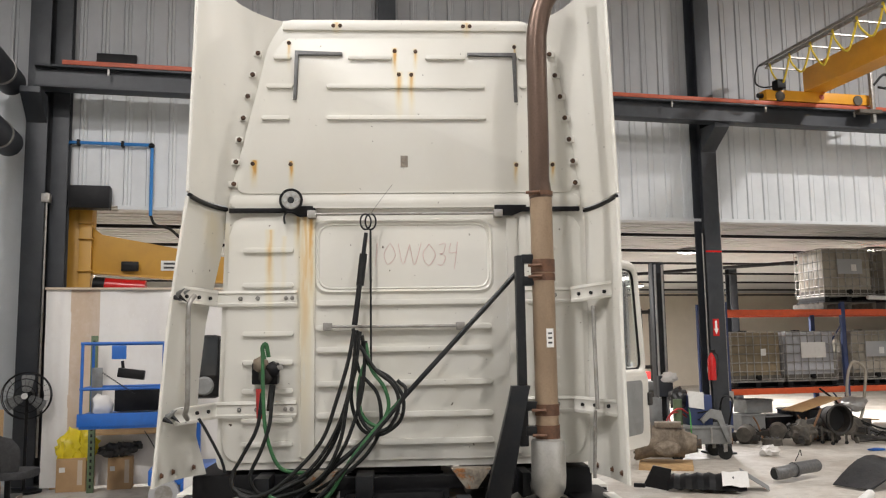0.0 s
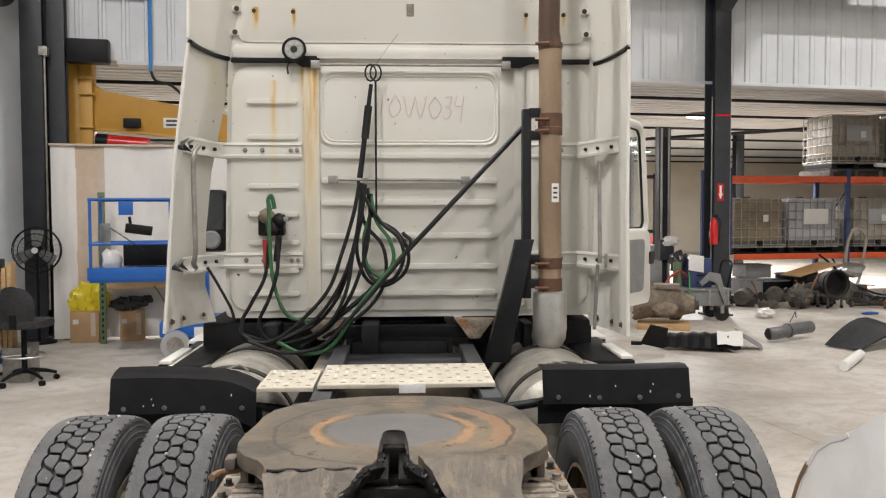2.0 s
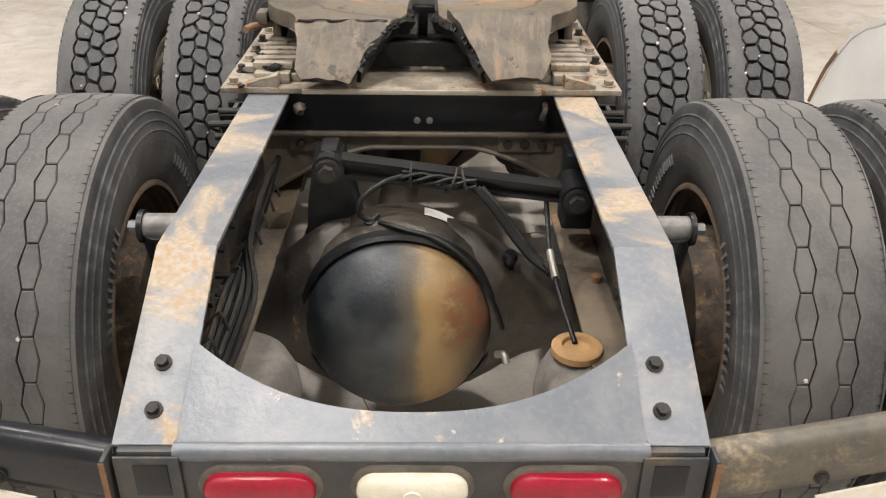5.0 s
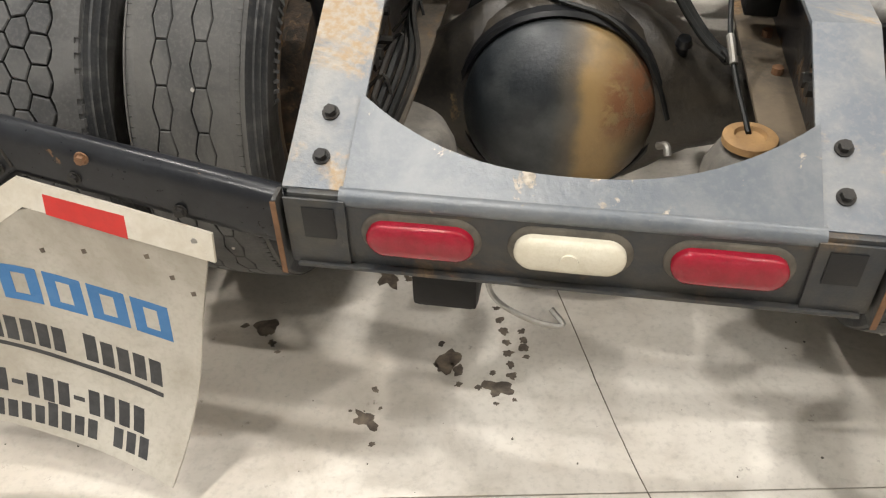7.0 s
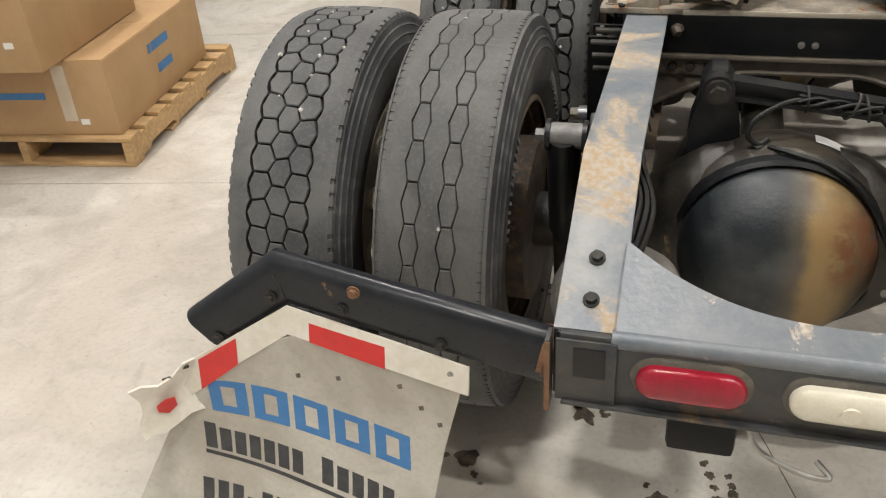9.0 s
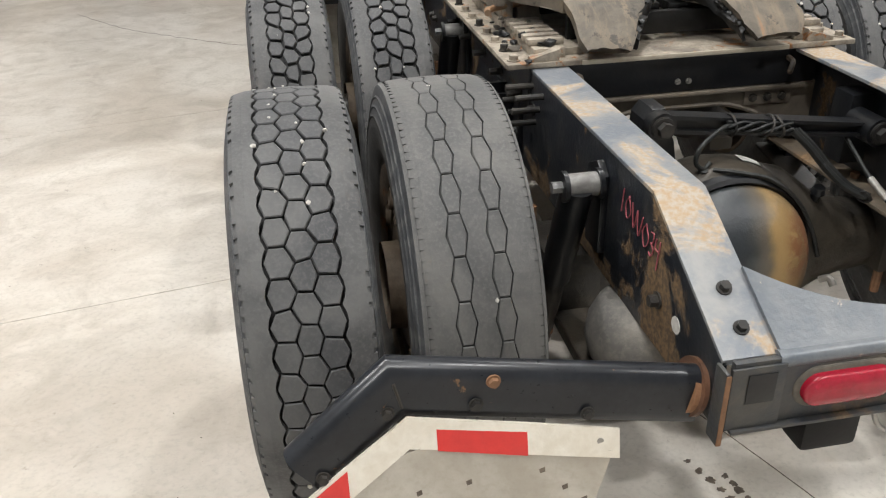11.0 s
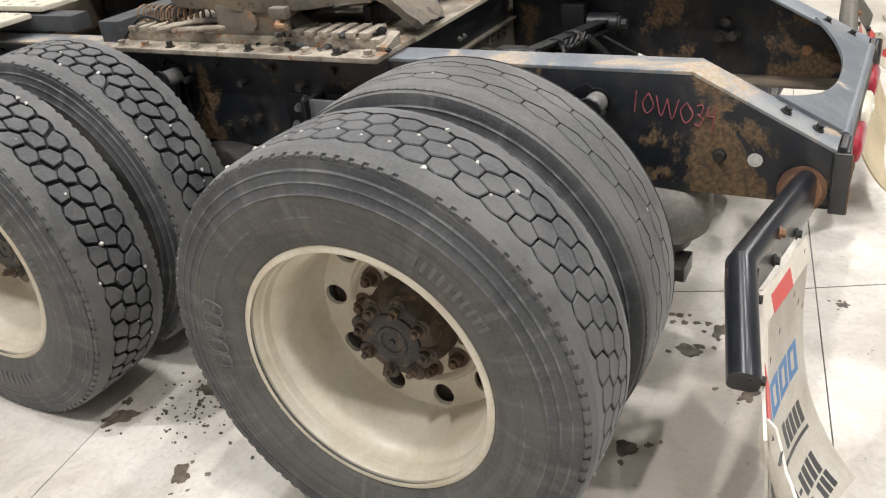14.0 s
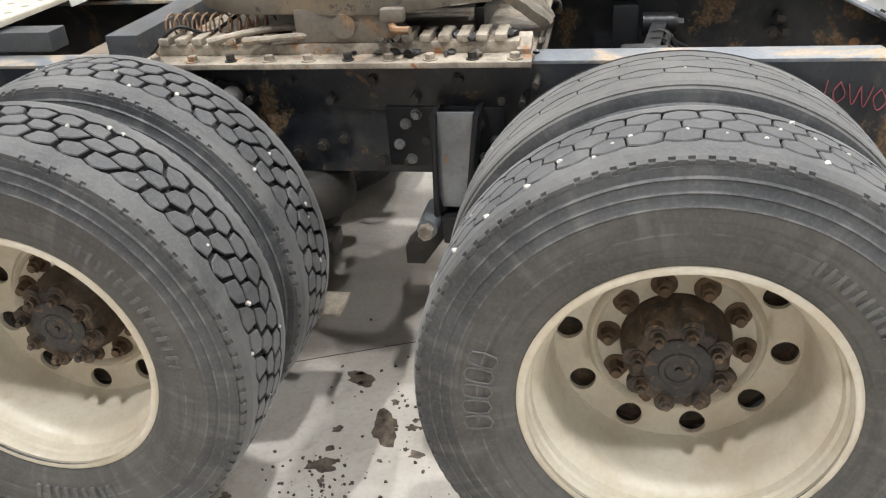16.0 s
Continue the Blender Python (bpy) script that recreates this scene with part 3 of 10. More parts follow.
def prism(bm, pts, axis, a0, a1, bevel=0.0, at=None):
    """A flat outline drawn out along an axis; pts in the other two axes, in order."""
    n = "xyz".index(axis)
    def full(p, a):
        q = list(p)
        q.insert(n, a)
        return q
    lo = [bm.verts.new(full(p, a0)) for p in pts]
    hi = [bm.verts.new(full(p, a1)) for p in pts]
    fs = [bm.faces.new(lo), bm.faces.new(hi[::-1])]
    k = len(pts)
    fs += [bm.faces.new((lo[i], lo[(i + 1) % k], hi[(i + 1) % k], hi[i])) for i in range(k)]
    vs = lo + hi
    if bevel:
        es = list({e for f in fs[:2] for e in f.edges})
        out = bmesh.ops.bevel(bm, geom=es, offset=bevel, segments=2, affect="EDGES", profile=0.6)
        vs = list({v for f in out["faces"] for v in f.verts} | {v for v in vs if v.is_valid})
    if at is not None:
        bmesh.ops.transform(bm, matrix=at, verts=vs)
    return bm


def cyl(bm, p0, p1, r0, r1=None, seg=18, caps=True):
    p0, p1 = Vector(p0), Vector(p1)
    r1 = r0 if r1 is None else r1
    way = (p1 - p0).normalized()
    a = way.orthogonal().normalized()
    b = way.cross(a)
    ring = [[bm.verts.new(p + (a * math.cos(t) + b * math.sin(t)) * r) for t in (2 * math.pi * i / seg for i in range(seg))] for p, r in ((p0, r0), (p1, r1))]
    for i in range(seg):
        j = (i + 1) % seg
        bm.faces.new((ring[0][i], ring[0][j], ring[1][j], ring[1][i]))
    if caps:
        bm.faces.new(ring[0][::-1])
        bm.faces.new(ring[1])
    return bm


def spline(pts, steps=6, closed=False):
    pts = [Vector(p) for p in pts]
    k = len(pts)
    out = []
    for i in range(k if closed else k - 1):
        p0 = pts[(i - 1) % k] if closed or i > 0 else pts[0] * 2 - pts[1]
        p1, p2 = pts[i], pts[(i + 1) % k]
        p3 = pts[(i + 2) % k] if closed or i + 2 < k else p2 * 2 - p1
        for s in range(steps):
            t = s / steps
            out.append(0.5 * (2 * p1 + (p2 - p0) * t + (2 * p0 - 5 * p1 + 4 * p2 - p3) * t * t + (3 * p1 - p0 - 3 * p2 + p3) * t ** 3))
    if not closed:
        out.append(pts[-1])
    return out


def tube(bm, pts, r, seg=8, closed=False, steps=6, flat=1.0):
    """A round cord through points; r is a number or one for each end."""
    path = spline(pts, steps, closed) if steps > 1 else [Vector(p) for p in pts]
    k = len(path)
    rings, side = [], None
    for i, p in enumerate(path):
        ahead = path[(i + 1) % k] if closed or i + 1 < k else p
        back = path[i - 1] if closed or i > 0 else p
        way = (ahead - back).normalized()
        if side is None:
            side = way.orthogonal().normalized()
        side = (side - way * side.dot(way)).normalized()
        up = way.cross(side)
        rr = r if isinstance(r, (int, float)) else r[0] + (r[1] - r[0]) * i / max(1, k - 1)
        rings.append([bm.verts.new(p + (side * math.cos(a) + up * math.sin(a) * flat) * rr) for a in (2 * math.pi * j / seg for j in range(seg))])
    for i in range(k if closed else k - 1):
        a, b = rings[i], rings[(i + 1) % k]
        for j in range(seg):
            bm.faces.new((a[j], a[(j + 1) % seg], b[(j + 1) % seg], b[j]))
    if not closed:
        bm.faces.new(rings[0][::-1])
        bm.faces.new(rings[-1])
    return bm


def lathe(bm, prof, seg=48, axis="x", at=(0, 0, 0), closed=False):
    """Turns a profile of (along, radius) about an axis."""
    rings = []
    for a, r in prof:
        ring = []
        for i in range(seg):
            t = 2 * math.pi * i / seg
            c, s = r * math.cos(t), r * math.sin(t)
            p = {"x": (a, c, s), "y": (s, a, c), "z": (c, s, a)}[axis]
            ring.append(bm.verts.new((p[0] + at[0], p[1] + at[1], p[2] + at[2])))
        rings.append(ring)
    pairs = list(zip(rings, rings[1:])) + ([(rings[-1], rings[0])] if closed else [])
    for a, b in pairs:
        for i in range(seg):
            j = (i + 1) % seg
            bm.faces.new((a[i], a[j], b[j], b[i]))
    return rings


def disc(bm, ring):
    bm.faces.new(ring)


def sheet(bm, grid, thick):
    """A bent sheet through rows of points, given a thickness."""
    rows = [[bm.verts.new(p) for p in row] for row in grid]
    fs = []
    for a, b in zip(rows, rows[1:]):
        for i in range(len(a) - 1):
            fs.append(bm.faces.new((a[i], a[i + 1], b[i + 1], b[i])))
    bmesh.ops.recalc_face_normals(bm, faces=fs)
    bmesh.ops.solidify(bm, geom=fs, thickness=thick)
    return bm


def lumpy(bm, radius, at, squash=(1, 1, 1), rough=0.25, sub=3, seed=0.0):
    """A crumpled lump."""
    out = bmesh.ops.create_icosphere(bm, subdivisions=sub, radius=radius)
    for v in out["verts"]:
        d = noise.fractal(v.co * (2.2 / radius) + Vector((seed, seed * 2, 0)), 0.9, 2.0, 3)
        v.co = v.co * (1 + rough * d)
        v.co = Vector((v.co.x * squash[0] + at[0], v.co.y * squash[1] + at[1], v.co.z * squash[2] + at[2]))
    return bm


def hexbolt(bm, p, way, r=0.012, h=0.01):
    p, way = Vector(p), Vector(way).normalized()
    cyl(bm, p, p + way * 0.003, r * 1.45, seg=14)
    cyl(bm, p + way * 0.003, p + way * (0.003 + h), r, seg=6)
    return bm


def capsule(bm, x0, x1, zc, half, y0, depth, seg=6, bevel=0.004):
    """A pressed rib lying along x on a wall that faces -y."""
    pts = []
    for i in range(seg + 1):
        t = math.pi / 2 + math.pi * i / seg
        pts.append((x0 + half + half * math.cos(t), zc + half * math.sin(t)))
    for i in range(seg + 1):
        t = -math.pi / 2 + math.pi * i / seg
        pts.append((x1 - half + half * math.cos(t), zc + half * math.sin(t)))
    return prism(bm, pts, "y", y0 - depth, y0 + 0.01, bevel)


def strokes(bm, lines, scale, origin, right, up, r=0.003):
    """Handwritten strokes: lines of points in letter units."""
    o, a, b = Vector(origin), Vector(right), Vector(up)
    for line in lines:
        tube(bm, [o + a * (x * scale) + b * (y * scale) for x, y in line], r, seg=5, steps=4)
    return bm


UNIT_MARK = [[(0.05, 1), (0, 0)],
             [(0.6, 1), (0.35, 0.5), (0.55, 0.05), (0.85, 0.45), (0.6, 1)],
             [(0.95, 0.95), (1.2, 0.05), (1.45, 0.9)], [(1.45, 0.9), (1.7, 0.0), (1.95, 0.95)],
             [(2.3, 0.9), (2.05, 0.45), (2.3, -0.05), (2.6, 0.4), (2.3, 0.9)],
             [(2.75, 0.85), (3.0, 0.9), (2.95, 0.5), (2.8, 0.45), (3.05, 0.3), (2.9, -0.05), (2.7, 0.0)],
             [(3.25, 0.9), (3.2, 0.5), (3.55, 0.5)], [(3.55, 0.95), (3.45, -0.25)]]


# ---------------------------------------------------------------- the hall
def hall(u, v, z=0.0, rz=0.0):
    return HALL @ pose(u, v, z, 0, 0, rz)


WEST, EAST, SOUTH, NORTH, FAR = -4.3, 19.0, -10.0, 12.05, 33.0
ROOF, LOW_ROOF = 9.0, 4.05

floor = solo("floor", box(B(), -30, 40, -30, 50, -0.30, -0.012), M["joint"], "dirt-filled bed beneath the concrete floor slabs", "floor", HALL, kind="structure", smooth=0)


def wall(name, u0, u1, v0, v1, z0, z1, material, label):
    return solo(name, box(B(), u0, u1, v0, v1, z0, z1), material, label, "wall", HALL, kind="structure", smooth=0)


wall("wall_west", WEST - 0.2, WEST, SOUTH, NORTH + 0.3, -0.1, ROOF, M["white_panel"], "pale sheet-metal side wall of the hall")
wall("wall_east", EAST, EAST + 0.2, SOUTH, NORTH + 0.3, -0.1, ROOF, M["white_panel"], "pale sheet-metal side wall of the hall")
wall("wall_south", WEST, EAST, SOUTH - 0.2, SOUTH, -0.1, ROOF, M["white_panel"], "pale sheet-metal end wall of the hall")
wall("wall_north_west", WEST, -2.86, NORTH, NORTH + 0.12, -0.1, 5.615, M["white_panel"], "white sheet-metal wall in the corner behind the column")
wall("wall_far", -12, 36, FAR, FAR + 0.2, -0.1, LOW_ROOF, M["cream_wall"], "cream-painted wall at the back of the low annex")
wall("wall_annex_east", 35.8, 36, NORTH + 0.4, FAR, -0.1, LOW_ROOF, M["cream_wall"], "cream-painted side wall of the annex")
wall("wall_annex_west", -5.2, -5.0, NORTH + 0.4, FAR, -0.1, LOW_ROOF, M["cream_wall"], "cream-painted side wall of the annex")
solo("ceiling", box(B(), WEST, EAST, SOUTH, NORTH + 0.3, ROOF, ROOF + 0.2), M["ceiling"], "white metal deck ceiling of the high hall", "ceiling", HALL, kind="structure", smooth=0)


def deck_ceiling():
    """One folded deck sheet with ribs across the annex."""
    v, pts = NORTH + 0.3, []
    while v < FAR:
        pts += [(v, LOW_ROOF + 0.05), (v + 0.16, LOW_ROOF + 0.05), (v + 0.17, LOW_ROOF), (v + 0.31, LOW_ROOF)]
        v += 0.32
    pts += [(v, LOW_ROOF + 0.05), (v, LOW_ROOF + 0.2), (NORTH + 0.3, LOW_ROOF + 0.2)]
    return solo("ceiling_annex", prism(B(), pts, "x", -5.2, 36), M["ceiling"], "white ribbed deck ceiling of the low annex", "ceiling", HALL, kind="structure", smooth=0)


deck_ceiling()


def ribbed_wall(name, u0, u1, z0, z1, material, label):
    """Sheet-metal cladding: one folded sheet with upright ribs."""
    pts, u = [], u0
    while u < u1:
        for du, dv in ((0.0, 0.0), (0.19, 0.0), (0.205, -0.028), (0.245, -0.028), (0.26, 0.0), (0.295, 0.0), (0.30, 0.008), (0.305, 0.0)):
            pts.append((u + du, NORTH + dv))
        u += 0.31
    pts += [(pts[-1][0], NORTH + 0.12), (u0, NORTH + 0.12)]
    return solo(name, prism(B(), pts, "z", z0, z1), material, label, "wall", HALL, kind="structure", smooth=0)


ribbed_wall("wall_north", -2.70, EAST, 3.90, 5.62, M["white_panel"], "white ribbed sheet-metal wall below the crane rail")
ribbed_wall("wall_north_upper", WEST, EAST, 5.62, ROOF, M["grey_panel"], "grey ribbed sheet-metal wall above the crane rail")
solo("trim", box(B(), -1.95, EAST, NORTH - 0.05, NORTH + 0.14, 3.84, 3.90, 0.006), M["white_panel"], "white metal edge trim along the bottom of the cladding", "trim", HALL, kind="structure")


def i_column(name, u, v, z0, z1, w=0.28, d=0.34, group="hall columns"):
    col = thing(name, "dark grey painted steel column of the hall", "column", hall(u, v), group)
    part("flange", box(B(), -w / 2, w / 2, -d / 2, -d / 2 + 0.02, z0, z1, 0.003), M["column"], col)
    part("flange", box(B(), -w / 2, w / 2, d / 2 - 0.02, d / 2, z0, z1, 0.003), M["column"], col)
    part("web", box(B(), -0.008, 0.008, -d / 2 + 0.02, d / 2 - 0.02, z0, z1), M["column"], col)
    part("base_plate", box(B(), -w * 0.7, w * 0.7, -d * 0.65, d * 0.65, 0.0, 0.03, 0.003), M["column"], col)
    return col


column_left = i_column("steel_column", -2.99, 11.80, 0.0, 8.9)
column_right = i_column("steel_column", 7.42, 11.85, 0.0, 8.9)
i_column("steel_column", 1.98, 11.92, 5.6, 8.9)
i_column("steel_column", -2.71, 11.90, 0.0, 8.9, 0.22, 0.22)
part("red_band", box(B(), -0.145, 0.145, -0.175, -0.168, 3.28, 3.31), M["fire_red"], column_right, "faded red paint band")
for z0 in (5.0,):
    part("bracket", prism(B(), [(-0.17, 5.368), (-0.62, 5.368), (-0.62, 5.29), (-0.17, 4.98)], "x", -0.13, 0.13, 0.004), M["column"], column_right)
    part("bracket", prism(B(), [(-0.17, 5.368), (-0.62, 5.368), (-0.62, 5.29), (-0.17, 4.98)], "x", -0.13, 0.13, 0.004), M["column"], column_left)
part("conduit", cyl(B(), (0.165, -0.12, 0.9), (0.165, -0.12, 3.95), 0.014), M["galv"], column_right)
part("conduit", cyl(B(), (-0.165, -0.12, 0.9), (-0.165, -0.12, 3.6), 0.012), M["galv"], column_right)
part("switch_box", box(B(), 0.14, 0.22, -0.18, -0.08, 0.85, 1.0, 0.005), M["galv"], column_right)
part("conduit", cyl(B(), (0.16, -0.14, 0.4), (0.16, -0.14, 4.0), 0.016), M["galv"], column_left)
part("junction_box", box(B(), 0.10, 0.21, -0.2, -0.08, 3.86, 3.98, 0.005), M["galv"], column_left)


def arrow_sign():
    sign = thing("sign", "small red sign with a white downward arrow", "sign", hall(7.385, 11.85 - 0.175))
    part("plate", box(B(), -0.055, 0.055, -0.004, 0.0, 1.90, 2.18, 0.001), M["fire_red"], sign)
    part("arrow", prism(B(), [(-0.018, 2.15), (0.018, 2.15), (0.018, 2.02), (0.042, 2.02), (0.0, 1.93), (-0.042, 2.02), (-0.018, 2.02)], "y", -0.0065, -0.004), M["label"], sign)


arrow_sign()


def extinguisher():
    ex = thing("fire_extinguisher", "red fire extinguisher hung on the steel column", "extinguisher", hall(7.22, 11.85 - 0.26))
    bm = B()
    lathe(bm, [(1.19, 0.0), (1.19, 0.06), (1.21, 0.066), (1.52, 0.066), (1.58, 0.045), (1.60, 0.025), (1.63, 0.022), (1.63, 0.0)], 20, "z")
    part("body", bm, M["fire_red"], ex)
    part("valve", box(B(), -0.02, 0.07, -0.015, 0.015, 1.63, 1.68, 0.005), M["black_plastic"], ex)
    part("hose", tube(B(), [(0.05, 0, 1.64), (0.11, -0.01, 1.58), (0.1, -0.02, 1.4), (0.085, -0.02, 1.25)], 0.011), M["hose_black"], ex)
    part("bracket", box(B(), -0.03, 0.03, 0.06, 0.1, 1.3, 1.4, 0.004), M["galv"], ex)


extinguisher()


def crane_runway():
    run = thing("crane_runway", "dark steel crane runway beam with a red rail on top", "crane beam", hall(0, 11.30))
    part("web", box(B(), -2.95, EAST - 0.1, -0.01, 0.01, 5.39, 5.67), M["column"], run)
    part("top_flange", box(B(), -2.95, EAST - 0.1, -0.13, 0.13, 5.66, 5.69, 0.004), M["column"], run)
    part("bottom_flange", box(B(), -2.95, EAST - 0.1, -0.13, 0.13, 5.37, 5.395, 0.004), M["column"], run)
    part("rail", box(B(), -2.6, EAST - 0.1, -0.14, -0.07, 5.692, 5.755, 0.006), M["red_steel"], run, "orange-red conductor bar")
    clip = finish("hanger_clip", box(B(), -0.015, 0.015, -0.15, -0.13, 5.56, 5.65, 0.003), M["galv"])
    for i in range(12):
        part("hanger_clip", clip, None, run, at=pose(-2.0 + i * 1.7, 0, 0))


crane_runway()
solo("wall_vent", box(B(), -2.30, -1.74, NORTH - 0.08, NORTH - 0.03, 5.95, 6.16, 0.008), M["black_plastic"], "black wall ventilation grille above the rail", "vent", HALL)


def bridge_crane():
    cr = thing("bridge_crane", "yellow overhead bridge crane on the runway with festoon cables", "crane", HALL @ pose(-0.52, 0, 0))
    part("end_truck", box(B(), 8.75, 10.75, 11.16, 11.38, 5.775, 5.955, 0.012), M["crane_yellow"], cr)
    for u in (9.0, 10.5):
        part("wheel", cyl(B(), (u, 11.14, 5.845), (u, 11.40, 5.845), 0.085, seg=24), M["mud"], cr)
    part("buffer", cyl(B(), (8.66, 11.27, 5.87), (8.75, 11.27, 5.87), 0.04), M["black_plastic"], cr)
    part("cap", cyl(B(), (9.80, 11.15, 5.87), (9.80, 11.16, 5.87), 0.045, seg=20), M["red_steel"], cr)
    part("girder", box(B(), 9.57, 9.83, -9.5, 11.3, 5.985, 6.38, 0.01), M["crane_yellow"], cr)
    part("girder_flange", box(B(), 9.52, 9.88, -9.5, 11.3, 5.957, 5.982, 0.004), M["crane_yellow"], cr)
    part("festoon_rail", box(B(), 8.98, 9.03, -9.0, 11.45, 6.44, 6.49, 0.004), M["galv"], cr)
    part("festoon_rail", box(B(), 8.84, 8.88, -9.0, 11.45, 6.44, 6.48, 0.004), M["galv"], cr)
    for i in range(20):
        v = 11.3 - i * 0.52
        part("festoon_loop", tube(B(), [(8.95, v, 6.44), (8.95, v - 0.06, 6.25), (8.97, v - 0.26, 6.02 + 0.04 * math.sin(i * 2.1)), (8.95, v - 0.46, 6.25), (8.95, v - 0.52, 6.44)], 0.016, seg=6, steps=8), M["cable_yellow"], cr)
        part("arm", box(B(), 8.86, 9.57, v - 0.015, v + 0.015, 6.36, 6.385), M["galv"], cr)
    part("cable", tube(B(), [(9.0, 11.4, 6.49), (8.80, 11.42, 6.42), (8.72, 11.40, 6.15), (8.78, 11.3, 6.03), (8.92, 11.2, 6.02)], 0.014, seg=6), M["hose_black"], cr)
    part("motor", box(B(), 8.86, 9.02, 11.0, 11.16, 5.93, 6.09, 0.02), M["black_plastic"], cr)
    part("collector_bar", box(B(), 10.70, 10.76, 11.05, 11.12, 5.45, 6.38, 0.006), M["galv"], cr)
    part("collector_shoe", box(B(), 10.42, 10.86, 11.02, 11.16, 5.60, 5.67, 0.01), M["mud"], cr)
    part("cable_loop", tube(B(), [(10.75, 11.05, 6.1), (10.92, 11.0, 6.28), (11.05, 11.0, 6.2), (11.0, 11.0, 6.05), (10.8, 11.0, 6.05)], 0.022), M["hose_black"], cr)


bridge_crane()


def air_pipe():
    p = thing("air_pipe", "blue compressed-air pipe with dark clips on the wall", "pipe", HALL)
    v = NORTH - 0.09
    part("pipe", tube(B(), [(-2.85, v, 4.80), (-2.3, v, 4.80), (-1.62, v, 4.80), (-1.52, v, 4.80), (-1.49, v, 4.74), (-1.49, v, 4.6), (-1.49, v, 3.75)], 0.025, steps=3), M["pipe_blue"], p)
    part("elbow", lumpy(B(), 0.045, (-1.50, v, 4.79), rough=0.05), M["black_plastic"], p)
    for u in (-2.5, -1.9):
        part("clip", box(B(), u - 0.02, u + 0.02, v - 0.04, v + 0.08, 4.76, 4.84, 0.005), M["black_plastic"], p)
    part("drain", tube(B(), [(-1.49, v, 3.76), (-1.42, v, 3.62), (-1.2, v, 3.55), (-0.95, v, 3.3)], 0.02), M["hose_black"], p)


air_pipe()


def ducts():
    for z, r in ((5.52, 0.19), (4.66, 0.19)):
        d = thing("duct", "grey round sheet-metal pipe along the side wall", "duct", HALL, group="side wall pipes")
        part("pipe", cyl(B(), (-3.32, -3.0, z), (-3.32, 11.55, z), r, seg=28), M["column"], d)
        for v in (2.0, 5.0, 8.0, 11.0):
            part("band", cyl(B(), (-3.32, v, z), (-3.32, v + 0.05, z), r + 0.012, seg=28), M["galv"], d)
            part("hanger", box(B(), WEST, -3.32, v, v + 0.04, z + r, z + r + 0.03), M["galv"], d)


ducts()


def low_lamp(u, v, z=3.97):
    lamp = thing("ceiling_lamp", "lit shallow round ceiling lamp in the annex", "ceiling lamp", hall(u, v, z), "annex ceiling lamps")
    bm = B()
    r = lathe(bm, [(0.0, 0.30), (0.03, 0.31), (0.08, 0.22), (0.08, 0.0)], 24, "z")
    part("housing", bm, M["galv"], lamp)
    bm = B()
    lathe(bm, [(-0.03, 0.0), (-0.03, 0.2), (-0.001, 0.295)], 24, "z")
    part("diffuser", bm, M["lamp_glow"], lamp)


for u, v in ((10.2, 17.3), (14.3, 23.4), (14.0, 28.0), (11.3, 23.6), (13.9, 29.9), (14.8, 16.7), (3.0, 18.0), (-2.2, 20.0)):
    low_lamp(u, v)
# The added fill lamp gets a fixture like the other bays.
for u, v in HIGH_BAYS:
    hb = thing("high_bay_fixture", "rectangular lit high-bay lamp under the roof", "ceiling lamp", hall(u, v, 8.35), "high-bay lamps")
    part("housing", box(B(), -0.65, 0.65, -0.3, 0.3, 0.0, 0.1, 0.01), M["galv"], hb)
    part("diffuser", box(B(), -0.6, 0.6, -0.25, 0.25, -0.02, -0.001), M["bay_glow"], hb)
    for x in (-0.5, 0.5):
        part("hanger_rod", cyl(B(), (x, 0, 0.1), (x, 0, ROOF - 8.35), 0.008, seg=8), M["galv"], hb)


def ceiling_pipe(name, label, pts, r, material):
    return solo(name, tube(B(), pts, r, steps=1), material, label, "pipe", HALL, "annex ceiling pipes")


for v in (13.6, 16.0, 18.6, 21.4, 24.5, 28.0, 31.0):
    ceiling_pipe("sprinkler_pipe", "thin black pipe under the annex ceiling", [(-4.0, v, 3.83), (34.0, v, 3.83)], 0.03, M["black_plastic"])
ceiling_pipe("sprinkler_pipe", "thin black pipe under the annex ceiling", [(6.0, 26.0, 3.72), (15.0, 14.5, 3.72)], 0.045, M["black_plastic"])
i_column("steel_column", 14.2, 22.0, 0.0, LOW_ROOF, 0.25, 0.25, "annex columns")
i_column("steel_column", 10.9, 25.0, 0.0, LOW_ROOF, 0.2, 0.2, "annex columns")


# ---------------------------------------------------------------- the truck: chassis
truck = thing("tractor_truck", "cream sleeper-cab tractor truck with bare rear chassis", "truck")
AXLES, WHEEL_Z, TYRE_R = (0.800, 2.131), 0.486, 0.506
WHEEL_SIZE = 0.982               # against the nominal wheel drawn below


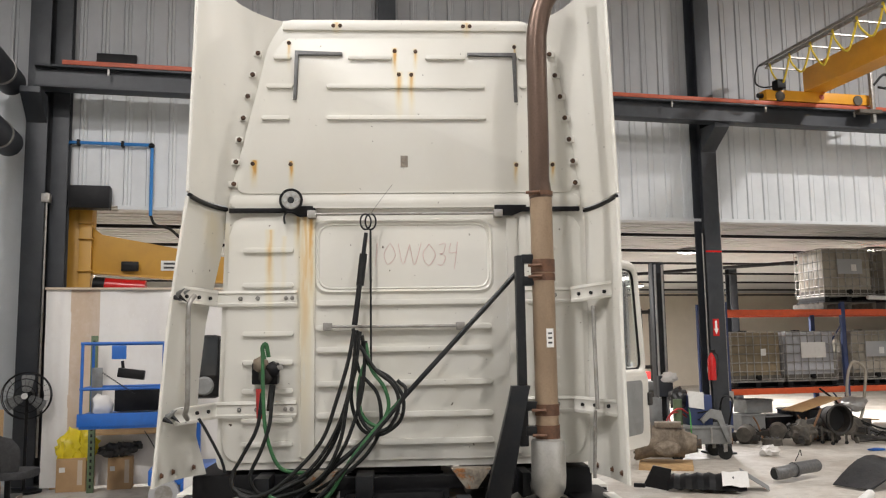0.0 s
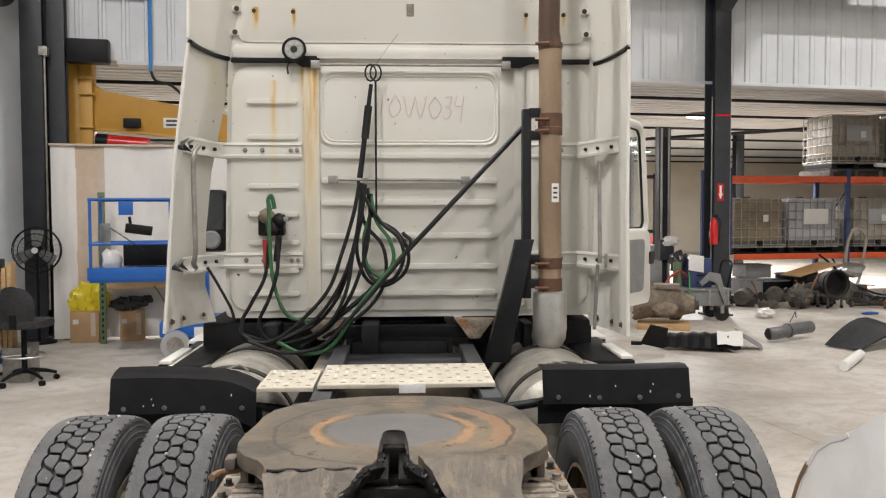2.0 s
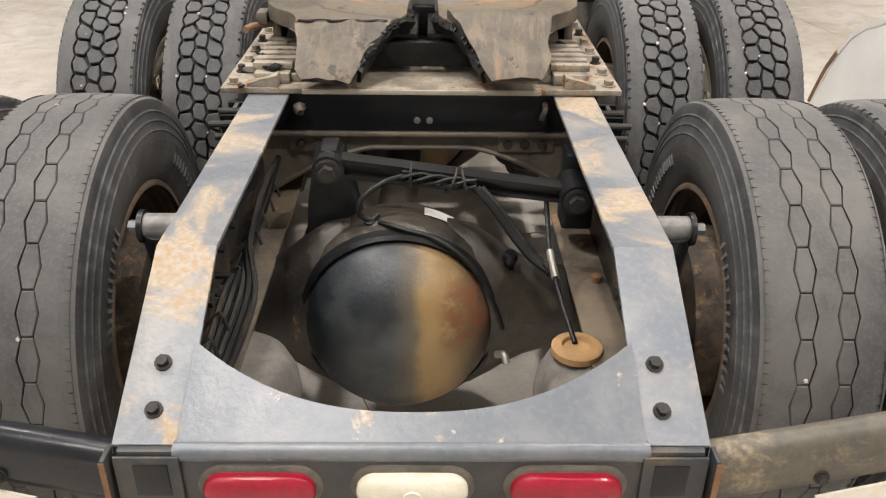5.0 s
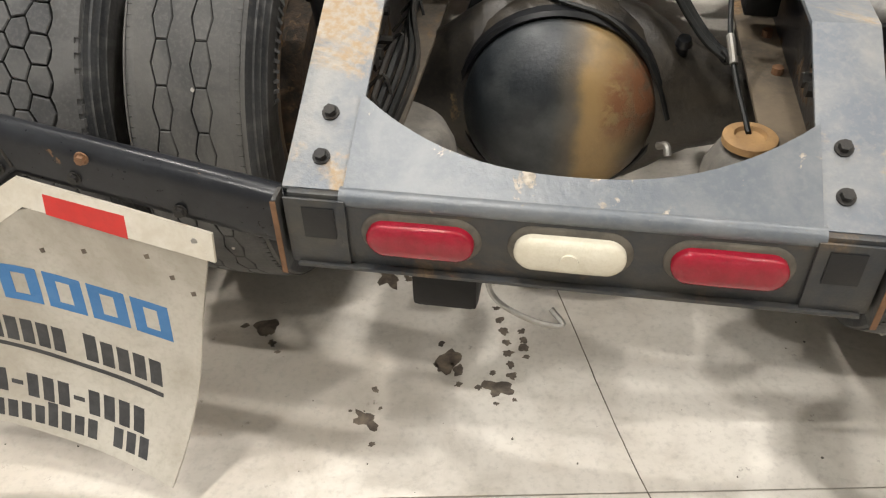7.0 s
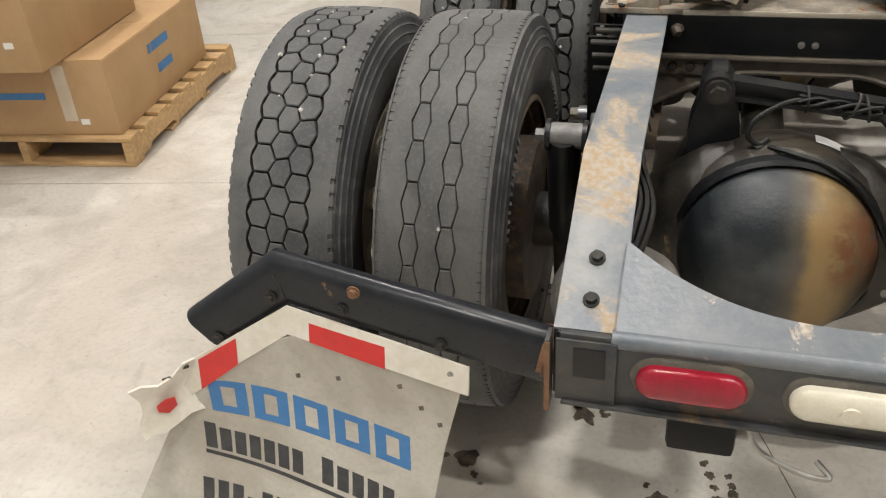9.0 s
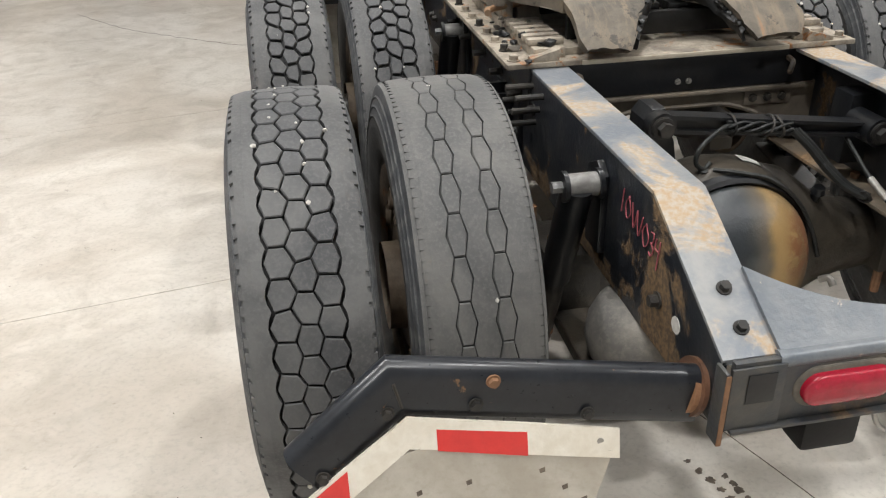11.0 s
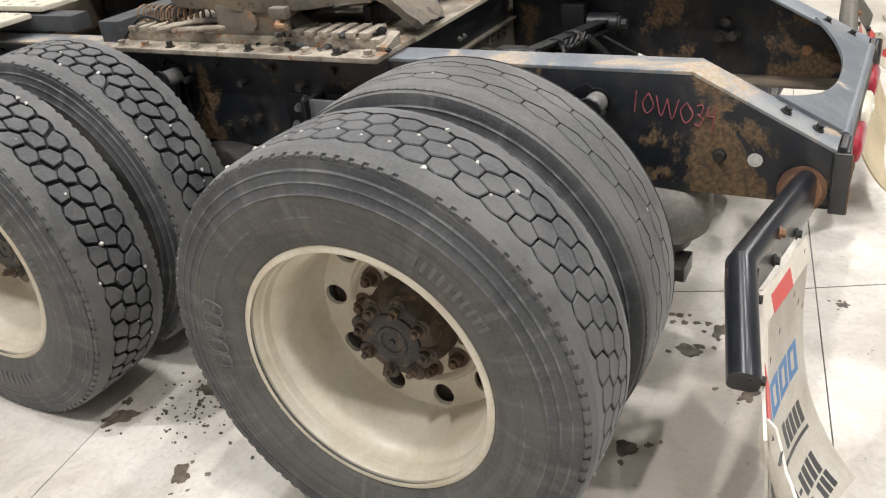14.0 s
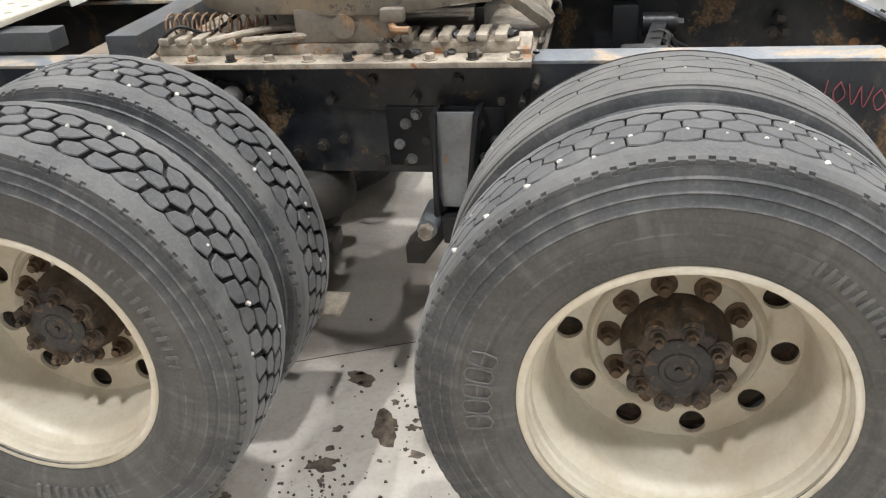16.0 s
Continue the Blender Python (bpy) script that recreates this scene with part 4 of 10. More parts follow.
def block(bm, poly, r0, top, lead=0.0, inset=0.0025):
    """A tread block: an outline of (across, round) raised from the casing."""
    cx = sum(p[0] for p in poly) / len(poly)
    cs = sum(p[1] for p in poly) / len(poly)
    def at(w, s, r):
        a = s / TYRE_R
        return (w, r * math.cos(a), r * math.sin(a))
    lo = [bm.verts.new(at(w, s, r0)) for w, s in poly]
    mid = [bm.verts.new(at(w, s, top(w) - 0.0025)) for w, s in poly]
    def pull(w, s):
        d = math.hypot(w - cx, s - cs)
        k = max(0.0, 1 - inset / d)
        return cx + (w - cx) * k, cs + (s - cs) * k
    hi = [bm.verts.new(at(w, s, top(w))) for w, s in (pull(*p) for p in poly)]
    k = len(poly)
    for a, b in ((lo, mid), (mid, hi)):
        for i in range(k):
            bm.faces.new((a[i], a[(i + 1) % k], b[(i + 1) % k], b[i]))
    bm.faces.new(hi)


def inner(line, q):
    """Where an edge line of (across, round) stands at a place round the tyre."""
    for (w0, s0), (w1, s1) in zip(line, line[1:]):
        if s0 - 1e-9 <= q <= s1 + 1e-9:
            return w0 + (w1 - w0) * (q - s0) / max(1e-9, s1 - s0)
    return line[-1][0]


def uneven(w, s, much):
    """Shifts the corners of the blocks so that no two are quite alike."""
    a = s / TYRE_R
    k = much * (1 - (abs(w) / 0.078) ** 4)
    return (w + 0.0028 * k * math.sin(26 * a + 55 * w) + 0.0016 * k * math.sin(61 * a - 38 * w),
            s + much * 0.0034 * math.sin(19 * a + 75 * w) + much * 0.0028 * math.sin(43 * a - 95 * w))


def tyre_mesh(drive, seed, fresh=False):
    bm, bt = B(), B()
    half, depth, gap = 0.124, (0.015 if drive else 0.005), ((0.0098 if fresh else 0.0036) if drive else 0.0022)
    base = TYRE_R - depth
    crown = lambda w: TYRE_R - 0.42 * w * w - 0.006 * max(0.0, (abs(w) - 0.095) / 0.029) ** 2
    side = [(0.100, 0.292), (0.116, 0.300), (0.124, 0.312), (0.132, 0.335), (0.139, 0.365), (0.142, 0.395), (0.1405, 0.418), (0.1425, 0.421), (0.139, 0.426),
            (0.136, 0.440), (0.1375, 0.443), (0.134, 0.447), (0.131, 0.462), (0.1325, 0.465), (0.129, 0.469), (0.127, 0.484), (0.1235, base - 0.0075), (0.112, base - 0.006), (0.088, base - 0.003)]
    prof = [(-w, r) for w, r in side] + [(0.0, base)] + [(w, r) for w, r in side[::-1]]
    lathe(bm, prof, 96)
    count = 52 if drive else 36
    h = 2 * math.pi * TYRE_R / count
    if drive:
        a, cols = 0.0305, [(0.0, 0.0), (-0.0457, 0.5), (0.0457, 0.5)]
    else:
        a, cols = 0.021, [(-0.040, 0.0), (0.040, 0.0)]
    rng = random.Random(seed)
    for i in range(count):
        for wc, off in cols:
            s = (i + off) * h
            g = gap / 2
            ex, hx = a - g, h / 2 - g * 1.1
            j = lambda: rng.uniform(-0.0009, 0.0009)
            left, right = -ex, ex
            poly = [(wc + left, s + j()), (wc - a * 0.5 + j(), s - hx), (wc + a * 0.5 + j(), s - hx), (wc + right, s + j()), (wc + a * 0.5 + j(), s + hx), (wc - a * 0.5 + j(), s + hx)]
            if drive and abs(wc) > 0.01:
                lim = 0.0715
                poly = [(max(-lim, min(lim, w)), q) for w, q in poly]
            if drive:
                slant = (0.20 if abs(wc) < 0.01 else (-0.10 if wc > 0 else 0.20)) if fresh else 0.03
                poly = [(w * (0.92 if abs(wc) < 0.01 else 1.0), q + slant * (w - wc)) for w, q in poly]
            if drive:
                poly = [uneven(w, q, 1.0 if fresh else 0.55) for w, q in poly]
            block(bt, poly, base - 0.001, crown)
        s = i * h
        for sgn in (-1, 1):
            if drive:
                zig = [(0.0758, s - h / 2), (0.0735, s - h * 0.25), (0.0668, s), (0.0735, s + h * 0.25), (0.0758, s + h / 2)]
            else:
                g = gap
                zig = [(0.040 + a * 0.5 + g, s - h / 2), (0.040 + a * 0.5 + g, s - h / 2 + 0.001), (0.040 + a + g, s), (0.040 + a * 0.5 + g, s + h / 2 - 0.001), (0.040 + a * 0.5 + g, s + h / 2)]
            cuts = (0.0, 0.03, 0.22, 0.25, 0.5, 0.53, 0.72, 0.75, 1.0) if drive else (0.0, 0.25, 0.5, 0.75, 1.0)
            for k, (c0, c1) in enumerate(zip(cuts, cuts[1:])):
                q0, q1 = s - h / 2 + h * c0, s - h / 2 + h * c1
                w0, w1 = inner(zig, q0), inner(zig, q1)
                bands = [((w0, w1), (0.096, 0.096), base - 0.001), ((0.096, 0.096), (0.1165, 0.1165), base - 0.001)]
                sunk = 0.0055 if drive and k in (1, 5) and rng.random() < 0.85 else 0.0
                bands.append(((0.1165, 0.1165), (half - sunk * 0.5, half - sunk * 0.5), base - 0.016))
                for m, ((a0, a1), (b0, b1), foot) in enumerate(bands):
                    poly = [(b1, q1), (b0, q0), (a0, q0), (a1, q1)]
                    low = sunk if m == 2 else 0.0
                    block(bt, [(w * sgn, q) for w, q in (poly if sgn > 0 else poly[::-1])], foot, lambda w, low=low: crown(w) - low, inset=0.0)
        if not drive:
            rib = [(0.040 - a * 0.5 - gap, s - h / 2), (0.040 - a * 0.5 - gap, s - h / 2 + 0.001), (0.040 - a - gap, s), (0.040 - a * 0.5 - gap, s + h / 2 - 0.001), (0.040 - a * 0.5 - gap, s + h / 2)]
            for k in range(4):
                q0, q1 = s - h / 2 + h * k / 4, s - h / 2 + h * (k + 1) / 4
                block(bt, [(inner(rib, q0), q0), (inner(rib, q1), q1), (-inner(rib, q1), q1), (-inner(rib, q0), q0)], base - 0.001, crown, inset=0.0)
    for v in [*bm.verts, *bt.verts]:
        v.co.z = max(v.co.z, -(WHEEL_Z - 0.001) / WHEEL_SIZE)
    return bm, bt


def split_tyre(drive, seed, fresh=False):
    """Casing and tread blocks are two meshes; near-black puts groove shade into floors and flanks."""
    bm, bt = tyre_mesh(drive, seed, fresh)
    casing = finish("tyre", bm, M["sidewall"], 30)
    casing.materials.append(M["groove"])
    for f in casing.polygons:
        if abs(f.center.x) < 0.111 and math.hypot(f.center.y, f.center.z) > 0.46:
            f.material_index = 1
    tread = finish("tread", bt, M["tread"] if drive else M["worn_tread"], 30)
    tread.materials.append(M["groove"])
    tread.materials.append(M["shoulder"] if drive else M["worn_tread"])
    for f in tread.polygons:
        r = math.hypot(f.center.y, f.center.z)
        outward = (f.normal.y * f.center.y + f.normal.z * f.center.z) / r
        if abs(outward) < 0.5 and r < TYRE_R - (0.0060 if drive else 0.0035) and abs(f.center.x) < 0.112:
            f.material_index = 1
        elif abs(f.center.x) > 0.074:
            f.material_index = 2
    return casing, tread


TYRE = {True: split_tyre(True, 3), False: split_tyre(False, 5), "fresh": split_tyre(True, 7, True)}


def holed_ring(bm, x_in, x_out, r_in, r_out, holes, r_mid, r_hole, thick, seg=24):
    """A flat ring of the disc with round hand holes cut through it."""
    for i in range(holes):
        a0, a1 = 2 * math.pi * i / holes, 2 * math.pi * (i + 1) / holes
        am = (a0 + a1) / 2
        def x_at(r):
            return x_in + (x_out - x_in) * (r - r_in) / (r_out - r_in)
        def pt(r, a, dx):
            return bm.verts.new((x_at(r) + dx, r * math.cos(a), r * math.sin(a)))
        edge, hole = [], []
        for k in range(seg):
            t = 2 * math.pi * k / seg
            du, dr = math.cos(t), math.sin(t)
            s = 1 / max(abs(du), abs(dr))
            aa = am + du * s * (a1 - a0) / 2
            rr = (r_in + r_out) / 2 + dr * s * (r_out - r_in) / 2
            edge.append((rr, aa))
            hole.append((r_mid + dr * r_hole, am + du * r_hole / r_mid))
        front = [[pt(r, a, 0.0) for r, a in ring] for ring in (edge, hole)]
        back = [pt(r, a, thick) for r, a in hole]
        for k in range(seg):
            j = (k + 1) % seg
            bm.faces.new((front[0][k], front[0][j], front[1][j], front[1][k]))
            bm.faces.new((front[1][k], front[1][j], back[j], back[k]))


def rim_mesh():
    """Steel disc wheel seen from its hollow side, which looks to -x."""
    bm = B()
    barrel = [(-0.1215, 0.288), (-0.1225, 0.297), (-0.119, 0.303), (-0.112, 0.304), (-0.109, 0.299), (-0.109, 0.290), (-0.102, 0.2865), (-0.090, 0.2855), (-0.085, 0.280), (-0.066, 0.278),
              (-0.060, 0.270), (-0.046, 0.259), (-0.030, 0.2555), (0.030, 0.253), (0.062, 0.2515), (0.094, 0.250), (0.102, 0.246)]
    lathe(bm, barrel, 72)
    holed_ring(bm, 0.110, 0.102, 0.180, 0.246, 10, 0.2150, 0.0275, 0.012)
    lathe(bm, [(0.110, 0.180), (0.105, 0.176), (0.097, 0.172), (0.094, 0.167), (0.097, 0.162), (0.107, 0.157), (0.109, 0.150), (0.108, 0.112), (0.118, 0.110), (0.15, 0.110)], 72)
    lathe(bm, [(0.108, 0.256), (0.114, 0.27), (0.12, 0.292), (0.122, 0.303), (0.115, 0.303), (0.109, 0.288), (0.06, 0.272), (0.0, 0.268), (-0.09, 0.288), (-0.109, 0.2905)], 72)
    bmesh.ops.remove_doubles(bm, verts=bm.verts, dist=0.0006)
    return finish("wheel", bm, M["rim"], 40)


def hub_mesh():
    """Hub barrel with a scalloped flange and a ring of rusty studs on its face."""
    bm = B()
    lathe(bm, [(0.16, 0.112), (0.085, 0.109), (0.052, 0.100), (0.030, 0.097), (0.016, 0.092), (0.012, 0.086), (0.012, 0.060), (0.014, 0.0)], 40)
    for i in range(8):
        a = 2 * math.pi * (i + 0.3) / 8
        c, s = math.cos(a), math.sin(a)
        cyl(bm, (0.030, 0.090 * c, 0.090 * s), (0.011, 0.090 * c, 0.090 * s), 0.0205, seg=14)
        hexbolt(bm, (0.011, 0.081 * c, 0.081 * s), (-1, 0, 0), 0.0130, 0.015)
        cyl(bm, (-0.005, 0.081 * c, 0.081 * s), (-0.018, 0.081 * c, 0.081 * s), 0.0075, seg=8)
    lathe(bm, [(0.128, 0.243), (0.145, 0.243), (0.145, 0.0)], 40)
    return finish("hub", bm, M["hub"], 40)


def nut_mesh():
    bm = B()
    cyl(bm, (0.1075, 0, 0), (0.1045, 0, 0), 0.0265, seg=18)
    cyl(bm, (0.1045, 0, 0), (0.0820, 0, 0), 0.0165, seg=6)
    cyl(bm, (0.0820, 0, 0), (0.0710, 0, 0), 0.0105, seg=10)
    return finish("lug_nut", bm, M["nut"], 40)


def mark_mesh(r0, r1, wide):
    """One raised bar on the sidewall, where the moulded writing cannot be kept."""
    x = 0.139 if (r0 + r1) / 2 < 0.41 else 0.1345
    return finish("raised_mark", box(B(), -x - 0.0034, -x + 0.004, r0, r1, -wide, wide, 0.0012), M["mark"], 35)


RIM, HUB, NUT = rim_mesh(), hub_mesh(), nut_mesh()
HUB_CAP = B()
lathe(HUB_CAP, [(0.0125, 0.068), (0.006, 0.067), (0.004, 0.062), (0.004, 0.040), (0.001, 0.037), (0.001, 0.028), (0.004, 0.025), (0.004, 0.008), (0.000, 0.006), (0.000, 0.0)], 32)
HUB_CAP = finish("hub_cap", HUB_CAP, M["hub_face"], 40)
RIM_INNER = RIM.copy()
RIM_INNER.materials[0] = M["rim_in"]
def outline_mesh(r0, r1, wide):
    """One raised hollow shape on the sidewall, standing for a large moulded character."""
    ring = [(-0.1425, r, q) for r, q in ((r0, -wide), (r0, wide), (r1, wide), (r1, -wide))]
    return finish("raised_mark", tube(B(), ring, 0.0022, seg=5, closed=True, steps=2), M["mark"], 35)


MARKS = [mark_mesh(0.345, 0.385, 0.005), mark_mesh(0.352, 0.380, 0.004), outline_mesh(0.352, 0.396, 0.013)]
MARK_ROWS = [[(2, -6, 5, 5.6), (1, 120, 10, 3.1), (2, 250, 5, 5.6)], [(1, 128, 14, 3.7), (1, 20, 12, 3.2), (0, 250, 9, 3.8)]]


def gravel(parent, seed, count):
    rng = random.Random(seed)
    h = 2 * math.pi * TYRE_R / 52
    for i in range(count):
        bm = B()
        w = rng.choice((-0.0235, 0.0235, -0.037, 0.016, 0.0735, -0.0735))
        a = (rng.randrange(52) + rng.choice((0.0, 0.5))) * h / TYRE_R
        r = TYRE_R - 0.003
        bmesh.ops.create_icosphere(bm, subdivisions=1, radius=rng.uniform(0.0036, 0.0074))
        for v in bm.verts:
            v.co += Vector((rng.uniform(-1, 1), rng.uniform(-1, 1), rng.uniform(-1, 1))) * 0.0012
        part("gravel_chip", bm, M["stone"], parent, at=pose(w, r * math.cos(a), r * math.sin(a)))


def wheel(x, y, outer, drive, turn, mark, chips=0, seed=0):
    """One road wheel; the hollow side of an outer wheel looks outward."""
    left = x < 0
    flip = 0 if (left == outer) else 180
    w = part("wheel", RIM if outer else RIM_INNER, None, truck, "cream-painted steel disc wheel" if outer else "dusty brown inner steel disc wheel", at=pose(x, y, WHEEL_Z, -turn, 0, flip) @ Matrix.Scale(WHEEL_SIZE, 4))
    part("tyre", TYRE[drive][0], None, w, "grey road-worn tyre with block tread" if drive else "smooth worn tyre with shallow zigzag grooves", at=pose(0, 0, 0, turn))
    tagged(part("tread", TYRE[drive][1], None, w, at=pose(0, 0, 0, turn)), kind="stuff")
    for kind, start, count, step in MARK_ROWS[mark] if seed in (1, 2, 3, 5) else ():
        for i in range(count):
            part("raised_mark", MARKS[kind], None, w, at=pose(0, 0, 0, turn + start + i * step))
    if outer:
        hub = part("hub", HUB, None, w, "rusty axle hub", at=pose(0, 0, 0, turn))
        part("hub_cap", HUB_CAP, None, w, "oily black hub cap", at=pose(0, 0, 0, turn))
        for i in range(10):
            a = radians(36 * i + 18)
            part("lug_nut", NUT, None, w, at=pose(0, 0.1355 * math.cos(a), 0.1355 * math.sin(a)))
    gravel(w, seed, chips)
    return w


wheel(-1.083, AXLES[0], True, True, 13, 0, 46, 1)
wheel(-0.748, AXLES[0], False, False, 10, 1, 6, 2)
wheel(-1.060, AXLES[1], True, "fresh", 33.5, 1, 30, 3)
wheel(-0.722, AXLES[1], False, "fresh", 70, 0, 30, 4)
wheel(0.758, AXLES[0], False, False, 120, 1, 5, 5)
wheel(1.093, AXLES[0], True, True, 30, 0, 0, 6)
wheel(0.785, AXLES[1], False, "fresh", 80, 0, 30, 7)
wheel(1.115, AXLES[1], True, "fresh", 15, 1, 26, 8)

RAIL_TOP, RAIL_BOT, RAIL_X, KINK, END = 0.900, 0.605, 0.437, 0.330, 0.018


def rail_height(y):
    return RAIL_TOP if y > KINK else RAIL_TOP - (KINK - y) * 0.515


def frame_rail(s):
    """Channel rail: web outside, flanges turned inward; the tail slopes down."""
    web = B()
    outline = [(END, RAIL_BOT), (6.2, RAIL_BOT), (6.2, RAIL_TOP - 0.004), (KINK, RAIL_TOP - 0.004), (END, rail_height(END) - 0.004)]
    prism(web, outline, "x", s * (RAIL_X - 0.009), s * RAIL_X, 0.002)
    rail = part("frame_rail", web, M["rail"], truck, "black frame rail with bare rusty top flange")
    top = B()
    for y0, y1 in ((KINK, 6.2), (END, KINK)):
        z0, z1 = rail_height(y0), rail_height(y1)
        prism(top, [(y0, z0), (y1, z1), (y1, z1 - 0.010), (y0, z0 - 0.010)], "x", s * 0.335, s * (RAIL_X + 0.0005), 0.003)
    part("top_flange", top, M["rail_top"], rail, "bare grey flange with rust patches")
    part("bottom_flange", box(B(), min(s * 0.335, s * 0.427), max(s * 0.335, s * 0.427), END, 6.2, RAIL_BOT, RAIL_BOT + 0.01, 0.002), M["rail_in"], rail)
    liner = B()
    prism(liner, [(END + 0.06, RAIL_BOT + 0.012), (6.0, RAIL_BOT + 0.012), (6.0, RAIL_TOP - 0.014), (KINK + 0.01, RAIL_TOP - 0.014), (END + 0.06, rail_height(END + 0.06) - 0.014)], "x", s * (RAIL_X - 0.017), s * (RAIL_X - 0.0095))
    part("web_liner", liner, M["rail"], rail, "rust-stained black inner face of the rail")
    for y in (0.134, 0.065):
        z = rail_height(y)
        part("bolt", hexbolt(B(), (-0.385 if s < 0 else 0.373, y, z + 0.0005), (0, -0.46, 0.89), 0.0095, 0.010), M["black_dirty"], rail)
    return rail


rail_left, rail_right = frame_rail(-1), frame_rail(1)
for s, rail in ((-1, rail_left), (1, rail_right)):
    out = (s, 0, 0)
    x = s * (RAIL_X + 0.001)
    for y, z in ((0.262, 0.706), (1.10, 0.80), (1.45, 0.64), (1.52, 0.64), (1.40, 0.70), (1.29, 0.77), (1.42, 0.77), (1.62, 0.70), (1.68, 0.68), (1.75, 0.66), (2.55, 0.72), (2.62, 0.72)):
        part("bolt", hexbolt(B(), (x, y, z), out, 0.012, 0.016), M["black_dirty"], rail)
    for k in range(5):
        y = 1.02 + 0.032 * k
        part("stud", cyl(B(), (s * RAIL_X, y, 0.86 - 0.045 * (k % 3)), (s * (RAIL_X + 0.075), y, 0.86 - 0.045 * (k % 3)), 0.0085, seg=10), M["black_dirty"], rail)
    for y, z in ((0.42, 0.79), (0.40, 0.745), (0.44, 0.74)):
        part("bolt", hexbolt(B(), (s * 0.408, y, z), (-s, 0, 0), 0.014, 0.03), M["black_dirty"], rail)
    part("hole_edge", cyl(B(), (s * (RAIL_X + 0.0012), 0.184, 0.700), (s * (RAIL_X - 0.02), 0.184, 0.700), 0.0165, seg=20), M["stone"] if s < 0 else M["rusty"], rail, "round hole through the web")
part("unit_number", strokes(B(), UNIT_MARK, 0.052, (-RAIL_X - 0.002, 0.462, 0.797), (0, -1, -0.14), (0, -0.04, 1), 0.0015), M["chalk"], rail_left, "red hand-written unit number")


def rear_crossmember():
    face = B()
    prism(face, [(-0.424, 0.612), (0.424, 0.612), (0.424, 0.742), (-0.424, 0.742)], "y", 0.0, 0.014, 0.004)
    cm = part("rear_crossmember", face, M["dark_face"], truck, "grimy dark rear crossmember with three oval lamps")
    top = B()
    n, pts = 24, []
    slope = 0.515
    for i in range(n + 1):
        x = -0.340 + 0.68 * i / n
        reach = 0.052 + 0.105 * (abs(x) / 0.34) ** 2.4
        pts.append((x, reach))
    rows = []
    for x, reach in pts:
        rows.append([(x, 0.004 + reach * k / 4, 0.742 + slope * reach * k / 4) for k in range(5)])
    sheet(top, rows, 0.008)
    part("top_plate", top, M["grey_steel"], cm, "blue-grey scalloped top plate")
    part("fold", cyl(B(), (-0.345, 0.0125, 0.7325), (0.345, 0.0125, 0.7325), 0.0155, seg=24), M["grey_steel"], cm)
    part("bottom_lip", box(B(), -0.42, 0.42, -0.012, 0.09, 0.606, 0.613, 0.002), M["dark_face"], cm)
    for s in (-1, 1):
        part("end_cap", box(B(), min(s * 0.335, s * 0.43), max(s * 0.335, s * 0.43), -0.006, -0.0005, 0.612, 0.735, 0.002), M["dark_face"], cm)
        part("inspection_opening", box(B(), min(s * 0.352, s * 0.402), max(s * 0.352, s * 0.402), -0.0085, -0.0065, 0.665, 0.722, 0.0006), M["black"], cm)
        part("end_plate", box(B(), min(s * 0.438, s * 0.446), max(s * 0.438, s * 0.446), -0.014, 0.022, 0.590, 0.735, 0.003), M["dark_face"], cm, "rust-edged hanger plate")
        part("rust_edge", box(B(), min(s * 0.4375, s * 0.4465), max(s * 0.4375, s * 0.4465), -0.0165, -0.0143, 0.592, 0.733, 0.0008), M["rusty"], cm)

    def oval(half_w, half_h, y0, y1, x, material, name, label):
        bm = B()
        n = 36
        for k, (inset, y) in enumerate([(0.0, y1)] + [(half_h * 0.96 * (1 - math.cos(q * math.pi / 16)), y0 + (y1 - y0) * 0.62 * (1 - math.sin(q * math.pi / 16))) for q in range(8)]):
            ring = []
            for i in range(n):
                t = 2 * math.pi * i / n
                c, s_ = math.cos(t), math.sin(t)
                w, h = half_w - inset, half_h - inset
                px = (w - h) * (1 if c > 0 else -1) + h * c if abs(c) > 1e-6 else 0
                ring.append(bm.verts.new((x + px, y, 0.677 + h * s_)))
            if k:
                for i in range(n):
                    bm.faces.new((last[i], last[(i + 1) % n], ring[(i + 1) % n], ring[i]))
            last = ring
        bm.faces.new(last)
        return part(name, bm, material, cm, label)

    for x, mat, lab in ((-0.2225, "red_lens", "oval red tail lamp"), (0.0, "clear_lens", "yellowed oval clear reversing lamp"), (0.2255, "red_lens", "oval red tail lamp")):
        oval(0.092, 0.041, -0.008, 0.004, x, M["lamp_rim"], "lamp_rim", "dirty rubber lamp surround")
        oval(0.082, 0.031, -0.027, -0.004, x, M[mat], "tail_lamp", lab)
    part("lens_boss", cyl(B(), (0.0, -0.0255, 0.677), (0.0, -0.030, 0.677), 0.014, seg=20), M["clear_lens"], cm)


rear_crossmember()


def swing(x):
    """How far the hanger bar stands forward of its socket at a distance from the middle."""
    if x > -0.955:
        return 0.046 * max(0.0, (-0.446 - x) / 0.509)
    return 0.046 * max(-0.2, 1 - (-0.955 - x) / 0.17)


FLAP_TOP = [(-0.588, 0.596, 0.548), (-0.745, 0.624, 0.573), (-0.895, 0.648, 0.600), (-0.942, 0.656, 0.606), (-1.046, 0.592, 0.538), (-1.165, 0.520, 0.450)]
FLAP_INNER = [(0.0, 0.0, 0.0), (-0.040, -0.010, -0.155), (-0.066, -0.040, -0.295), (-0.092, -0.100, -0.405), (-0.112, -0.160, -0.468)]
